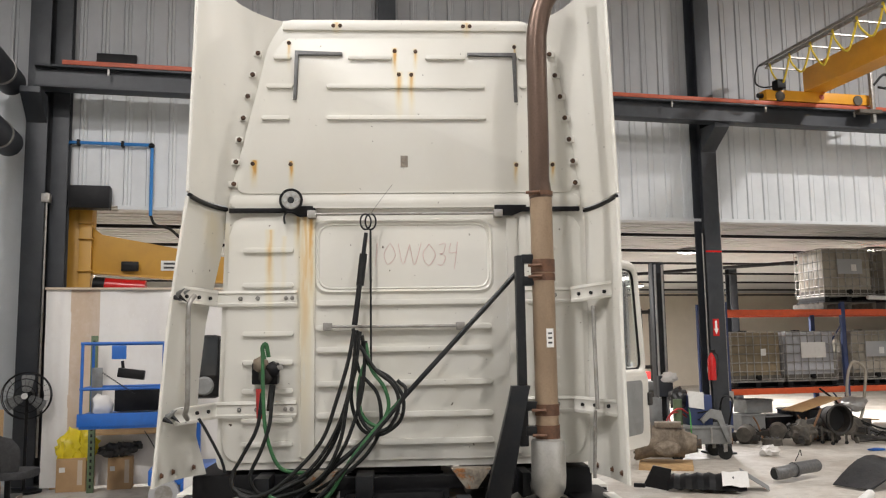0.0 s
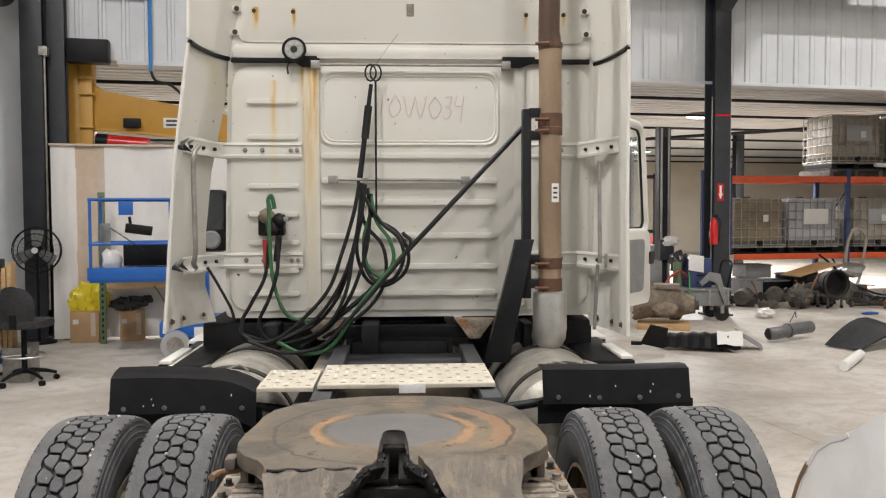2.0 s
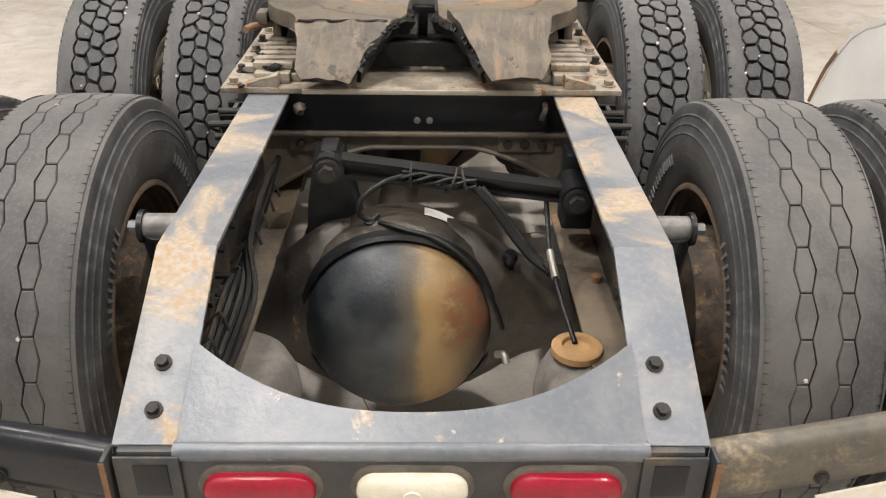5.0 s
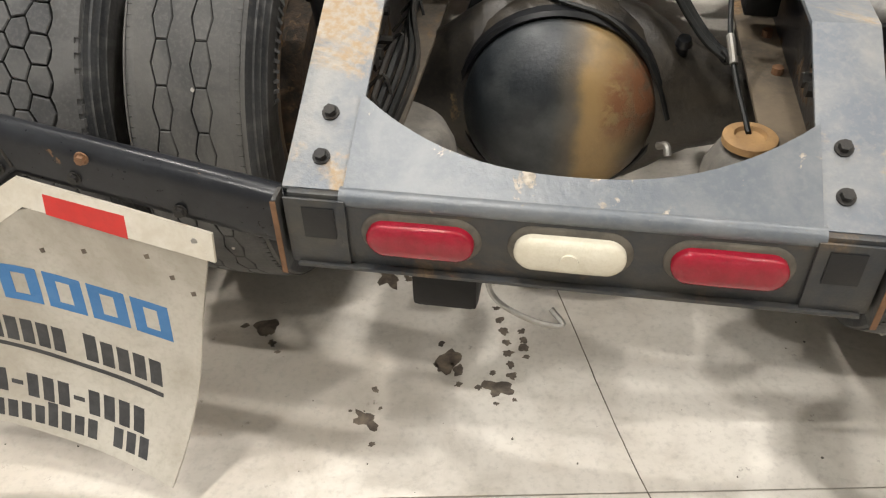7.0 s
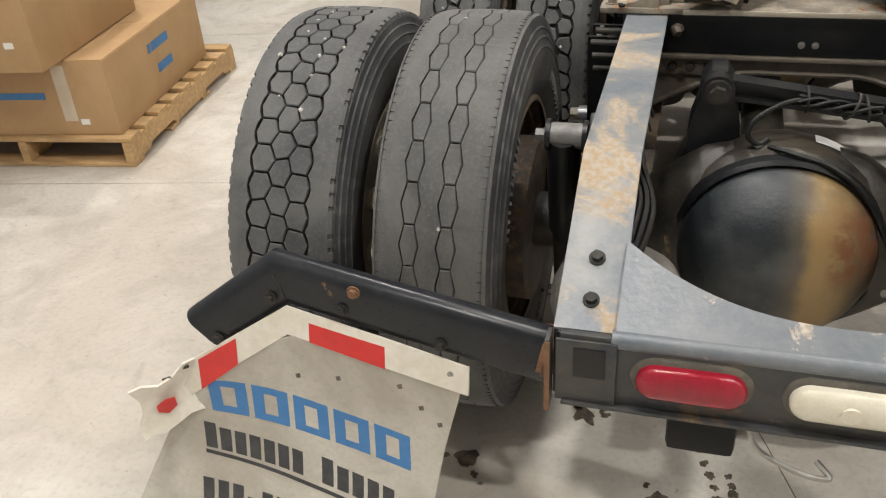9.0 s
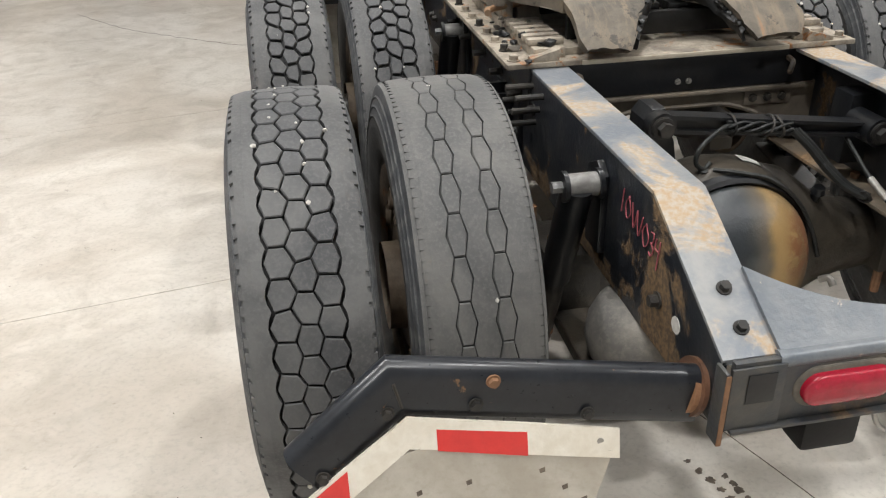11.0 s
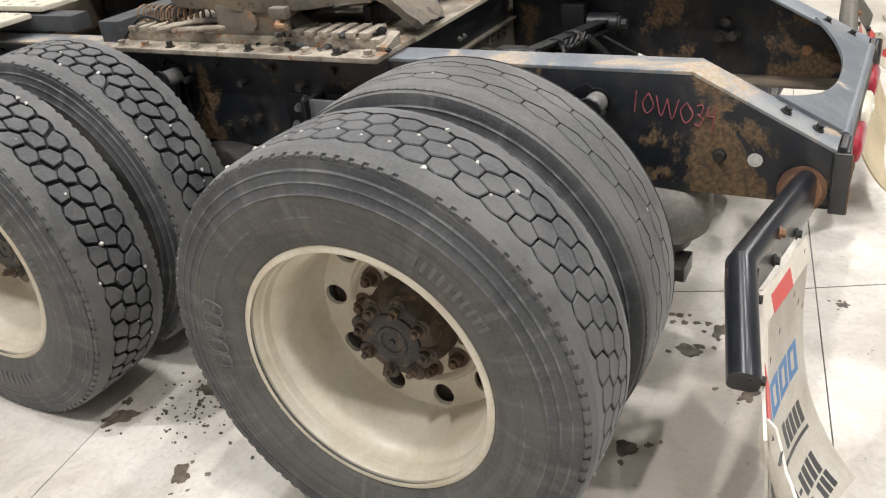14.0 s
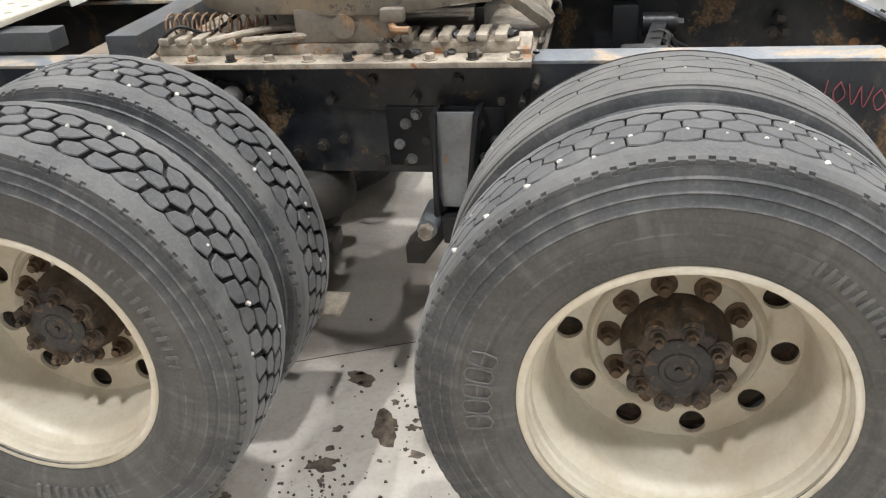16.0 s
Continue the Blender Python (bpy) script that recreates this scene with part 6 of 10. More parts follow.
def mount_plate():
    z0, z1 = 0.903, 0.917
    base = part("mount_plate", box(B(), -0.505, 0.505, 1.125, 2.13, z0, z1, 0.002), M["plate"], truck, "dusty steel slider base plate with a row of bolts")
    bolt = finish("plate_bolt", hexbolt(B(), (0, 0, 0), (0, 0, 1), 0.0125, 0.012), M["plate"])
    stud = finish("plate_bolt", hexbolt(B(), (0, 0, 0), (0, 0, 1), 0.0105, 0.015), M["black_dirty"])
    for s in (-1, 1):
        for i in range(10):
            part("plate_bolt", bolt if (i + s) % 3 else stud, None, base, at=pose(s * 0.478, 1.165 + 0.102 * i, z1))
        x0, x1 = sorted((s * 0.335, s * 0.425))
        part("slide_rail", box(B(), x0, x1, 1.16, 2.11, z1, z1 + 0.028, 0.004), M["plate"], base, "dusty slide rail")
        for i in range(20):
            y = 1.19 + 0.046 * i
            if 1.42 < y < 1.75:
                continue
            x0, x1 = sorted((s * 0.33, s * 0.432))
            part("rack_tooth", box(B(), x0, x1, y, y + 0.029, z1 + 0.028, z1 + 0.046, 0.005), M["plate"], base)
        x0, x1 = sorted((s * 0.36, s * 0.44))
        part("end_strap", prism(B(), [(x0, z1), (x1, z1), (x1, z1 + 0.012), ((x0 + x1) / 2, z1 + 0.018), (x0, z1 + 0.034)] if s > 0 else [(x0, z1), (x1, z1), (x1, z1 + 0.034), ((x0 + x1) / 2, z1 + 0.018), (x0, z1 + 0.012)], "y", 1.132, 1.165, 0.003), M["plate"], base)
        part("wedge_plate", box(B(), min(s * 0.26, s * 0.335), max(s * 0.26, s * 0.335), 1.18, 1.40, z1, z1 + 0.02, 0.004), M["plate"], base)
        part("edge_angle", box(B(), min(s * 0.4375, s * 0.446), max(s * 0.4375, s * 0.446), 1.13, 2.14, 0.78, 0.902, 0.002), M["rail"], base, "black mounting angle along the rail")
        for i in range(9):
            part("side_bolt", hexbolt(B(), (s * 0.446, 1.20 + 0.108 * i, 0.86 if i % 2 else 0.815), (s, 0, 0), 0.011, 0.014 if i % 2 else 0.036), M["black_dirty"], base)
    rng = random.Random(4)
    for i in range(46):
        s = rng.choice((-1, -1, 1))
        x, y = s * rng.uniform(0.34, 0.46), rng.gauss(1.42, 0.14)
        part("grease_clod", lumpy(B(), rng.uniform(0.006, 0.017), (x, y, z1 + 0.008 + (0.028 if abs(x) < 0.425 else 0)), (1.3, 1.3, 0.7), 0.6, 1, i * 1.7), M["grease"] if i % 4 else M["mud"], base)
    for s in (-1, 1):
        part("hook_rod", tube(B(), [(s * 0.44, 1.95, 0.957), (s * 0.40, 1.82, 0.975), (s * 0.36, 1.72, 0.97), (s * 0.38, 1.66, 0.965), (s * 0.42, 1.70, 0.965), (s * 0.45, 1.85, 0.96)], 0.009, seg=8), M["plate"], base)
    coil = [(-0.36 + 0.026 * math.cos(k * 1.257), 1.80 + 0.30 * k / 60, 0.985 + 0.026 * math.sin(k * 1.257)) for k in range(61)]
    part("return_spring", tube(B(), coil, 0.003, seg=5, steps=2), M["fifth_rust"], base, "thin coiled wire return spring")
    part("air_line", tube(B(), [(-0.43, 2.12, 0.925), (-0.40, 2.05, 0.985), (-0.36, 1.98, 0.96), (-0.30, 1.9, 1.0), (-0.2, 1.85, 0.99)], 0.005, seg=6), M["hose_black"], base)
    return base


mount_plate()


def torn_between_rails():
    cm = part("middle_crossmember", box(B(), -0.408, 0.408, 1.14, 1.20, 0.800, 0.898, 0.006), M["black"], truck, "black crossmember between the rails")
    n = 28
    pts = [(-0.426, 0.799), (0.426, 0.799)]
    for i in range(n + 1):
        x = 0.426 - 0.852 * i / n
        pts.append((x, 0.749 - 0.135 * max(0.0, (abs(x) - 0.12) / 0.30) ** 1.5))
    part("arched_gusset", prism(B(), pts, "y", 1.150, 1.165, 0.002), M["gusset"], cm, "brown-stained arched gusset plate")
    part("arch_flange", box(B(), -0.40, 0.40, 1.128, 1.1495, 0.788, 0.7985, 0.003), M["gusset"], cm)
    rim = [(0.424 - 0.848 * i / 40, 1.149, 0.752 - 0.135 * max(0.0, (abs(0.424 - 0.848 * i / 40) - 0.12) / 0.30) ** 1.5) for i in range(41)]
    part("arch_rim", tube(B(), rim, 0.007, seg=6, steps=1), M["gusset"], cm)
    for s in (-1, 1):
        x0, x1 = sorted((s * 0.20, s * 0.345))
        part("splice_plate", box(B(), x0, x1, 1.1425, 1.1495, 0.742, 0.785, 0.002), M["gusset"], cm)
        for k in range(3):
            part("splice_bolt", hexbolt(B(), (s * (0.225 + 0.045 * k), 1.1425, 0.764), (0, -1, 0), 0.009, 0.008), M["black_dirty"], cm)
    for x in (-0.012, 0.02):
        part("bolt", hexbolt(B(), (x, 1.14, 0.83), (0, -1, 0), 0.006, 0.006), M["galv"], cm)
    part("hook", tube(B(), [(0.315, 1.14, 0.875), (0.312, 1.11, 0.87), (0.305, 1.105, 0.85), (0.312, 1.115, 0.84)], 0.008, seg=8), M["hub"], cm, "rusty bent hook")
    part("loose_bolt", lumpy(B(), 0.017, (-0.31, 1.125, 0.865), (1, 1, 1), 0.3, 2), M["hub"], cm)
    part("worn_edge", box(B(), -0.30, 0.30, 1.118, 1.1245, 0.904, 0.9165, 0.002), M["bare_edge"], cm, "bare dusty plate edge")
    for y0 in (2.40, 3.2):
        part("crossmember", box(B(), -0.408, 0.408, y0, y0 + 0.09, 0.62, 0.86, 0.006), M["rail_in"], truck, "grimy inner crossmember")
    part("drive_shaft", cyl(B(), (-0.07, 1.0, 0.56), (0.0, 4.6, 0.72), 0.055, seg=20), M["axle"], truck, "dirty drive shaft")


torn_between_rails()


def axle(y, front):
    ax = part("drive_axle", cyl(B(), (-0.88, y, 0.485), (0.88, y, 0.485), 0.068, seg=24), M["axle"], truck, "oily black drive axle with a bowl-shaped cover")
    cx, cz = -0.048, 0.495
    bm = B()
    lathe(bm, [(y - 0.06, 0.17), (y - 0.062, 0.216), (y - 0.058, 0.230), (y - 0.035, 0.243), (y + 0.06, 0.240), (y + 0.12, 0.215), (y + 0.22, 0.12), (y + 0.26, 0.0)], 48, "y", (cx, 0, cz))
    part("housing", bm, M["axle"], ax)
    bm = B()
    lathe(bm, [(y - 0.070, 0.213), (y - 0.090, 0.212), (y - 0.105, 0.208), (y - 0.130, 0.196), (y - 0.165, 0.170), (y - 0.192, 0.129), (y - 0.209, 0.077), (y - 0.216, 0.0)], 56, "y", (cx, 0, cz))
    ring = B()
    lathe(ring, [(y - 0.055, 0.211), (y - 0.078, 0.214), (y - 0.085, 0.222), (y - 0.078, 0.231), (y - 0.055, 0.234)], 56, "y", (cx, 0, cz))
    part("cover_flange", ring, M["black"], ax)
    part("cover", bm, M["cover"], ax, "bowl cover with a yellow oil band and rust scab")
    for s in (-1, 1):
        arm = B()
        lathe(arm, [(cx + s * 0.11, 0.232), (cx + s * 0.17, 0.215), (cx + s * 0.22, 0.180), (cx + s * 0.26, 0.148), (cx + s * 0.30, 0.124), (cx + s * 0.36, 0.104), (cx + s * 0.46, 0.09)], 32, "x", (0, y, 0.485))
        for v in arm.verts:
            v.co.y = y + 0.02 + (v.co.y - y) * (0.40 + 0.6 * min(1.0, max(0.0, (abs(v.co.x - cx) - 0.11) / 0.30)))
        part("axle_arm", arm, M["axle"], ax)
        x = s * 0.45
        part("spring_arm", prism(B(), [(y - 0.46, 0.38), (y + 0.50, 0.40), (y + 0.62, 0.48), (y + 0.60, 0.52), (y + 0.1, 0.43), (y - 0.46, 0.425)], "x", x - 0.045, x + 0.045, 0.008), M["axle"], ax, "flat suspension arm")
        part("clamp_block", box(B(), x - 0.07, x + 0.07, y - 0.10, y + 0.10, 0.42, 0.58, 0.012), M["axle"], ax)
        for dy in (-0.085, 0.085):
            part("u_bolt", cyl(B(), (x - 0.055, y + dy, 0.36), (x - 0.055, y + dy, 0.63), 0.012, seg=10), M["rusty"], ax)
        bm = B()
        prof = [(0.425, 0.0), (0.425, 0.085), (0.46, 0.10), (0.475, 0.128), (0.51, 0.138), (0.55, 0.134), (0.585, 0.118), (0.60, 0.10), (0.615, 0.0)]
        lathe(bm, prof, 32, "z", (s * 0.37, y - 0.36, 0))
        part("air_spring", bm, M["black_dirty"] if front else M["bag"], ax, "dusty grey rubber air spring")
        bm = B()
        cyl(bm, (s * 0.63, y + 0.12, 0.50), (s * 0.63, y + 0.30, 0.53), 0.075, seg=24)
        part("brake_chamber", bm, M["black_dirty"], ax)
        part("drum", cyl(B(), (s * 0.60, y, 0.485), (s * 0.80, y, 0.485), 0.205, seg=36), M["hub"], ax, "rusty brake drum")
        # shock absorber with its bush, outside the rail
        top, low = (s * 0.505, y - 0.236, 0.825), (s * 0.52, y - 0.06, 0.33)
        bm = B()
        cyl(bm, top, Vector(top).lerp(Vector(low), 0.55), 0.036, seg=18)
        part("shock_absorber", bm, M["black"], ax)
        part("shock_rod", cyl(B(), Vector(top).lerp(Vector(low), 0.5), low, 0.028, seg=14), M["black_dirty"], ax)
        part("bush", cyl(B(), (s * 0.455, top[1], 0.825), (s * 0.535, top[1], 0.825), 0.026, seg=18), M["galv_dull"], ax, "grimy steel mounting bush")
        part("bush_nut", cyl(B(), (s * 0.535, top[1], 0.825), (s * 0.562, top[1], 0.825), 0.013, seg=6), M["bracket"], ax)
        for q in (0.455, 0.53):
            part("bush_cup", cyl(B(), (s * q, top[1], 0.825), (s * (q + 0.01), top[1], 0.825), 0.033, seg=20), M["black"], ax)
        part("shock_bracket", prism(B(), [(top[1] - 0.005, 0.66), (top[1] + 0.075, 0.66), (top[1] + 0.08, 0.84), (top[1] + 0.03, 0.865), (top[1] - 0.005, 0.84)], "x", min(s * 0.438, s * 0.455), max(s * 0.438, s * 0.455), 0.004), M["black"], ax)
    return ax


axle_rear = axle(AXLES[0] - 0.02, False)
axle_front = axle(AXLES[1], True)


def torque_rod():
    tower = B()
    prism(tower, [(-0.300, 0.58), (-0.115, 0.58), (-0.140, 0.69), (-0.170, 0.78), (-0.172, 0.845), (-0.188, 0.870), (-0.222, 0.870), (-0.242, 0.845), (-0.246, 0.74), (-0.262, 0.68)], "y", 0.83, 0.92, 0.012)
    part("tower_bracket", tower, M["black"], axle_rear, "black tower bracket on the axle")
    rod_a, rod_b = Vector((-0.205, 0.845, 0.832)), Vector((0.345, 0.790, 0.788))
    web = B()
    way = rod_b - rod_a
    for lo, hi, half in ((0.011, 0.019, 0.022), (-0.019, -0.011, 0.022), (-0.012, 0.012, 0.006)):
        ring = []
        for f, k in ((0.0, 1.25), (1.0, 0.95)):
            p = rod_a + way * f
            ring.append([web.verts.new((p.x, p.y + dy, p.z + dz * k)) for dy, dz in ((-half, lo), (half, lo), (half, hi), (-half, hi))])
        for q in range(4):
            web.faces.new((ring[0][q], ring[0][(q + 1) % 4], ring[1][(q + 1) % 4], ring[1][q]))
        web.faces.new(ring[0])
        web.faces.new(ring[1][::-1])
    bmesh.ops.recalc_face_normals(web, faces=web.faces)
    rod = part("torque_rod", web, M["black"], truck, "black forged torque rod with strapped cables")
    for p in (rod_a, rod_b):
        part("rod_eye", cyl(B(), (p.x, p.y - 0.045, p.z), (p.x, p.y + 0.055, p.z), 0.036, seg=24), M["black"], rod)
        part("eye_bush", cyl(B(), (p.x, p.y - 0.050, p.z), (p.x, p.y - 0.044, p.z), 0.029, seg=24), M["black_dirty"], rod)
        part("eye_bolt", hexbolt(B(), (p.x, p.y - 0.050, p.z), (0, -1, 0), 0.019, 0.018), M["black_dirty"], rod)
    for k in range(5):
        part("stud", hexbolt(B(), (-0.414, 0.40 + 0.10 * (k // 2) + 0.02 * (k % 2), 0.80 - 0.07 * (k % 2)), (1, 0, 0), 0.009, 0.040), M["black_dirty"], truck)
    part("rod_bracket", box(B(), 0.335, 0.408, 0.86, 0.94, 0.66, 0.85, 0.008), M["black"], rod)
    for f, turn in ((0.335, 0.0), (0.50, 0.012), (0.555, -0.006)):
        p = rod_a + way * f
        ring = [(p.x + turn * math.sin(w), p.y + 0.032 * math.cos(w) - 0.008, p.z + 0.026 * math.sin(w)) for w in (k * math.pi / 6 for k in range(12))]
        part("cable_tie", tube(B(), ring, 0.0032, seg=6, closed=True, steps=2), M["black_dirty"], rod, "grimy plastic cable tie")
    for k in range(4):
        pts = []
        for j in range(9):
            p = rod_a + way * (0.30 + 0.30 * j / 8)
            w = k * 1.6 + j * 0.8
            pts.append((p.x, p.y - 0.030 - 0.008 * math.cos(w), p.z + 0.003 + 0.012 * math.sin(w)))
        part("wire", tube(B(), pts, 0.0045, seg=6, steps=4), M["hose_black"], rod)
    loop = [(-0.03, 0.80, 0.825), (-0.075, 0.775, 0.82), (-0.125, 0.755, 0.79), (-0.135, 0.75, 0.755), (-0.11, 0.755, 0.735), (-0.09, 0.765, 0.745)]
    part("cable", tube(B(), loop, 0.006, seg=8), M["hose_black"], axle_rear)
    part("sensor_plug", cyl(B(), (-0.112, 0.752, 0.735), (-0.112, 0.762, 0.700), 0.012, seg=12), M["hose_black"], axle_rear, "black sensor plug")
    for dx in (0.0, 0.009):
        part("loom", tube(B(), [(0.125 + dx, 0.775, 0.805), (0.165 + dx, 0.755, 0.765), (0.205 + dx, 0.73, 0.715), (0.245 + dx, 0.70, 0.675), (0.285 + dx, 0.67, 0.655)], 0.010, seg=8), M["hose_black"], rod, "taped black cable loom")
    part("loom_tie", tube(B(), [(0.277, 0.665, 0.672), (0.288, 0.655, 0.655), (0.283, 0.675, 0.642), (0.270, 0.685, 0.655)], 0.004, seg=6, closed=True, steps=3), M["black_dirty"], rod)
    part("cable", tube(B(), [(-0.09, 0.745, 0.735), (-0.04, 0.715, 0.735), (0.04, 0.70, 0.715), (0.11, 0.69, 0.66), (0.16, 0.68, 0.58), (0.19, 0.675, 0.50)], 0.006, seg=6), M["hose_black"], axle_rear)
    part("vent_cap", cyl(B(), (0.205, 0.765, 0.60), (0.205, 0.745, 0.645), 0.013, seg=12), M["black"], axle_rear, "black breather cap")
    part("vent_head", cyl(B(), (0.205, 0.745, 0.645), (0.205, 0.740, 0.66), 0.019, 0.014, seg=12), M["black"], axle_rear)
    part("pipe_elbow", tube(B(), [(0.175, 0.63, 0.46), (0.19, 0.615, 0.47), (0.195, 0.60, 0.455)], 0.009, seg=8), M["galv"], axle_rear)
    decal = [[(-0.048 + 0.2455 * math.sin(t), yy, 0.495 + 0.2455 * math.cos(t)) for yy in (0.790, 0.808, 0.826)] for t in (0.24 + 0.07 * k for k in range(7))]
    part("decal", sheet(B(), decal, 0.0012), M["label"], axle_rear, "white paper decal")
    # brake line with a fitting, and loose cables inside the rails
    part("brake_line", tube(B(), [(0.285, 0.80, 0.775), (0.283, 0.74, 0.745), (0.282, 0.67, 0.71), (0.292, 0.57, 0.665), (0.310, 0.440, 0.625)], 0.0055, seg=8), M["hose_black"], truck)
    part("line_spring", cyl(B(), (0.2815, 0.665, 0.708), (0.288, 0.60, 0.679), 0.0085, seg=10), M["galv"], truck)
    pad = B()
    lathe(pad, [(0.612, 0.0), (0.612, 0.050), (0.626, 0.050), (0.630, 0.044), (0.630, 0.030), (0.622, 0.027), (0.622, 0.0)], 28, "z", (0.312, 0.428, 0))
    part("orange_fitting", pad, M["rust_pad"], truck, "orange rust-coloured spring seat")
    for k in range(5):
        d = 0.013 * k
        pts = [(-0.385 + d * 0.6, 0.16 + d, 0.665 + 0.4 * d), (-0.375 + d * 0.5, 0.28, 0.69 - d), (-0.365 + d, 0.45, 0.74 - d * 0.5), (-0.37 + d * 0.4, 0.62, 0.70 + d), (-0.36, 0.85, 0.72 + d), (-0.37, 1.1, 0.74)]
        part("wire_loom", tube(B(), pts, 0.006 + 0.002 * (k % 2), seg=6, steps=5), M["hose_black"] if k % 2 else M["black_dirty"], truck)
    for k in range(10):
        f = k / 9
        part("loom_clip", tube(B(), [(-0.395, 0.2 + 0.75 * f, 0.70), (-0.36, 0.21 + 0.75 * f, 0.735), (-0.345, 0.2 + 0.75 * f, 0.70)], 0.0035, seg=5, steps=3), M["black_dirty"], truck)
    for s in (-1, 1):
        pts = [(1.262, 0.80), (1.352, 0.80), (1.362, 0.60), (1.352, 0.55), (1.300, 0.55), (1.288, 0.60)]
        br = part("suspension_bracket", prism(B(), pts, "x", min(s * 0.515, s * 0.527), max(s * 0.515, s * 0.527), 0.002), M["bare_steel"], truck, "bare grey steel suspension bracket")
        for k in (0, 1):
            y0, y1 = (1.248, 1.261) if k == 0 else (1.353, 1.366)
            part("bracket_flange", prism(B(), [(y0, 0.80), (y1, 0.80), (y1 + (0.034 if k == 0 else 0.006), 0.53), (y0 + (0.034 if k == 0 else 0.006), 0.53)], "x", min(s * 0.436, s * 0.548), max(s * 0.436, s * 0.548), 0.003), M["black"], br)
        part("bracket_shoe", box(B(), min(s * 0.46, s * 0.552), max(s * 0.46, s * 0.552), 1.287, 1.351, 0.455, 0.53, 0.008), M["black"], br)
        part("bracket_foot", box(B(), min(s * 0.436, s * 0.452), max(s * 0.436, s * 0.452), 1.20, 1.50, 0.63, 0.79, 0.006), M["black"], br)
        for yy, zz in ((1.25, 0.655), (1.22, 0.70), (1.26, 0.745), (1.45, 0.745), (1.47, 0.69), (1.44, 0.65), (1.42, 0.77), (1.24, 0.60)):
            part("bracket_bolt", hexbolt(B(), (s * 0.452, yy, zz), (s, 0, 0), 0.010, 0.012), M["bracket"], br)
        part("bracket_tail", prism(B(), [(1.31, 0.52), (1.37, 0.52), (1.46, 0.43), (1.46, 0.38), (1.41, 0.38)], "x", min(s * 0.46, s * 0.53), max(s * 0.46, s * 0.53), 0.006), M["black_dirty"], truck)
        part("arm_bolt", cyl(B(), (s * 0.45, 1.385, 0.512), (s * 0.585, 1.385, 0.512), 0.026, seg=18), M["bare_steel"], truck, "dull steel pivot bolt")
        part("arm_nut", cyl(B(), (s * 0.585, 1.385, 0.512), (s * 0.61, 1.385, 0.512), 0.02, seg=6), M["plate"], truck)
        part("low_plate", box(B(), min(s * 0.55, s * 0.66), max(s * 0.55, s * 0.66), 1.62, 1.74, 0.285, 0.295, 0.002), M["plate"], truck)
    hook = part("trailer_plug", box(B(), -0.25, -0.14, 0.03, 0.10, 0.50, 0.60, 0.012), M["black_plastic"], truck, "black trailer plug socket below the crossmember")
    part("plug_lid", box(B(), -0.275, -0.135, 0.022, 0.032, 0.575, 0.61, 0.004), M["black_plastic"], hook)
    part("plug_clip", tube(B(), [(-0.13, 0.03, 0.60), (-0.11, 0.02, 0.545), (-0.05, 0.0, 0.525), (0.0, 0.0, 0.52), (-0.02, 0.02, 0.535)], 0.005, seg=6), M["galv"], hook)
    part("plug_wire", tube(B(), [(-0.2, 0.08, 0.6), (-0.28, 0.2, 0.62), (-0.36, 0.3, 0.66)], 0.009, seg=6), M["hose_black"], hook)


torque_rod()


# ---------------------------------------------------------------- the truck: middle
AFT_PARTS = set(truck.children)
def front_fender(s, x0, x1, z0, z1):
    grid = []
    for i in range(13):
        f = i / 12
        x = x0 + (x1 - x0) * f
        wave = 0.012 * math.sin(f * 7 + s)
        rise = 0.012 if s < 0 else 0.0
        drop = -0.020 * f * f - 0.050 * (max(0, f - 0.72) / 0.28) ** 2 if s < 0 else 0.0
        grid.append([(x, 2.78 + wave - 0.03 * k / 4, z1 + rise + drop - (z1 - z0 + rise * 0.5) * k / 4) for k in range(5)] + [])
        grid[-1].insert(0, (x, 2.83 + wave, z1 + rise + drop + (0.020 if s < 0 else 0.010)))
        grid[-1].insert(0, (x, 2.90 + wave, z1 + rise + drop + (0.028 if s < 0 else 0.004)))
    fl = part("fender_flap", sheet(B(), grid, 0.006), M["black_plastic"], truck, "black rubber fender flap with a row of bolts")
    for i in range(4):
        f = 0.1 + 0.27 * i
        part("flap_bolt", hexbolt(B(), (x0 + (x1 - x0) * f, 2.745 + 0.012 * math.sin(f * 7 + s), z0 + 0.03), (0, -1, 0), 0.0075, 0.006), M["bracket"], fl)
    low = [[(x0 - 0.02 + (x1 - x0 + 0.04) * i / 8, 2.79 + 0.01 * math.sin(i), z0 + 0.03 - 0.12 * k / 2 - 0.02 * (1 if i in (0, 8) and k == 0 else 0)) for k in range(3)] for i in range(9)]
    part("backing", sheet(B(), low, 0.006), M["black_plastic"], fl)
    rr = random.Random(5 + s)
    for i in range(4):
        f = rr.uniform(0.1, 0.9)
        p = (x0 + (x1 - x0) * f, 2.748 + 0.012 * math.sin(f * 7 + s), z0 + rr.uniform(0.03, 0.09))
        part("scuff", box(B(), p[0], p[0] + 0.002, p[1], p[1] + 0.01, p[2], p[2] + rr.uniform(0.004, 0.010)), M["label"], fl)
    part("fender_arm", cyl(B(), (s * 0.42, 2.84, 0.85), (s * 1.15, 2.84, 0.95), 0.02, seg=12), M["black"], fl)


front_fender(-1, -1.20, -0.60, 0.865, 1.005)
front_fender(1, 0.615, 1.255, 0.885, 1.028)


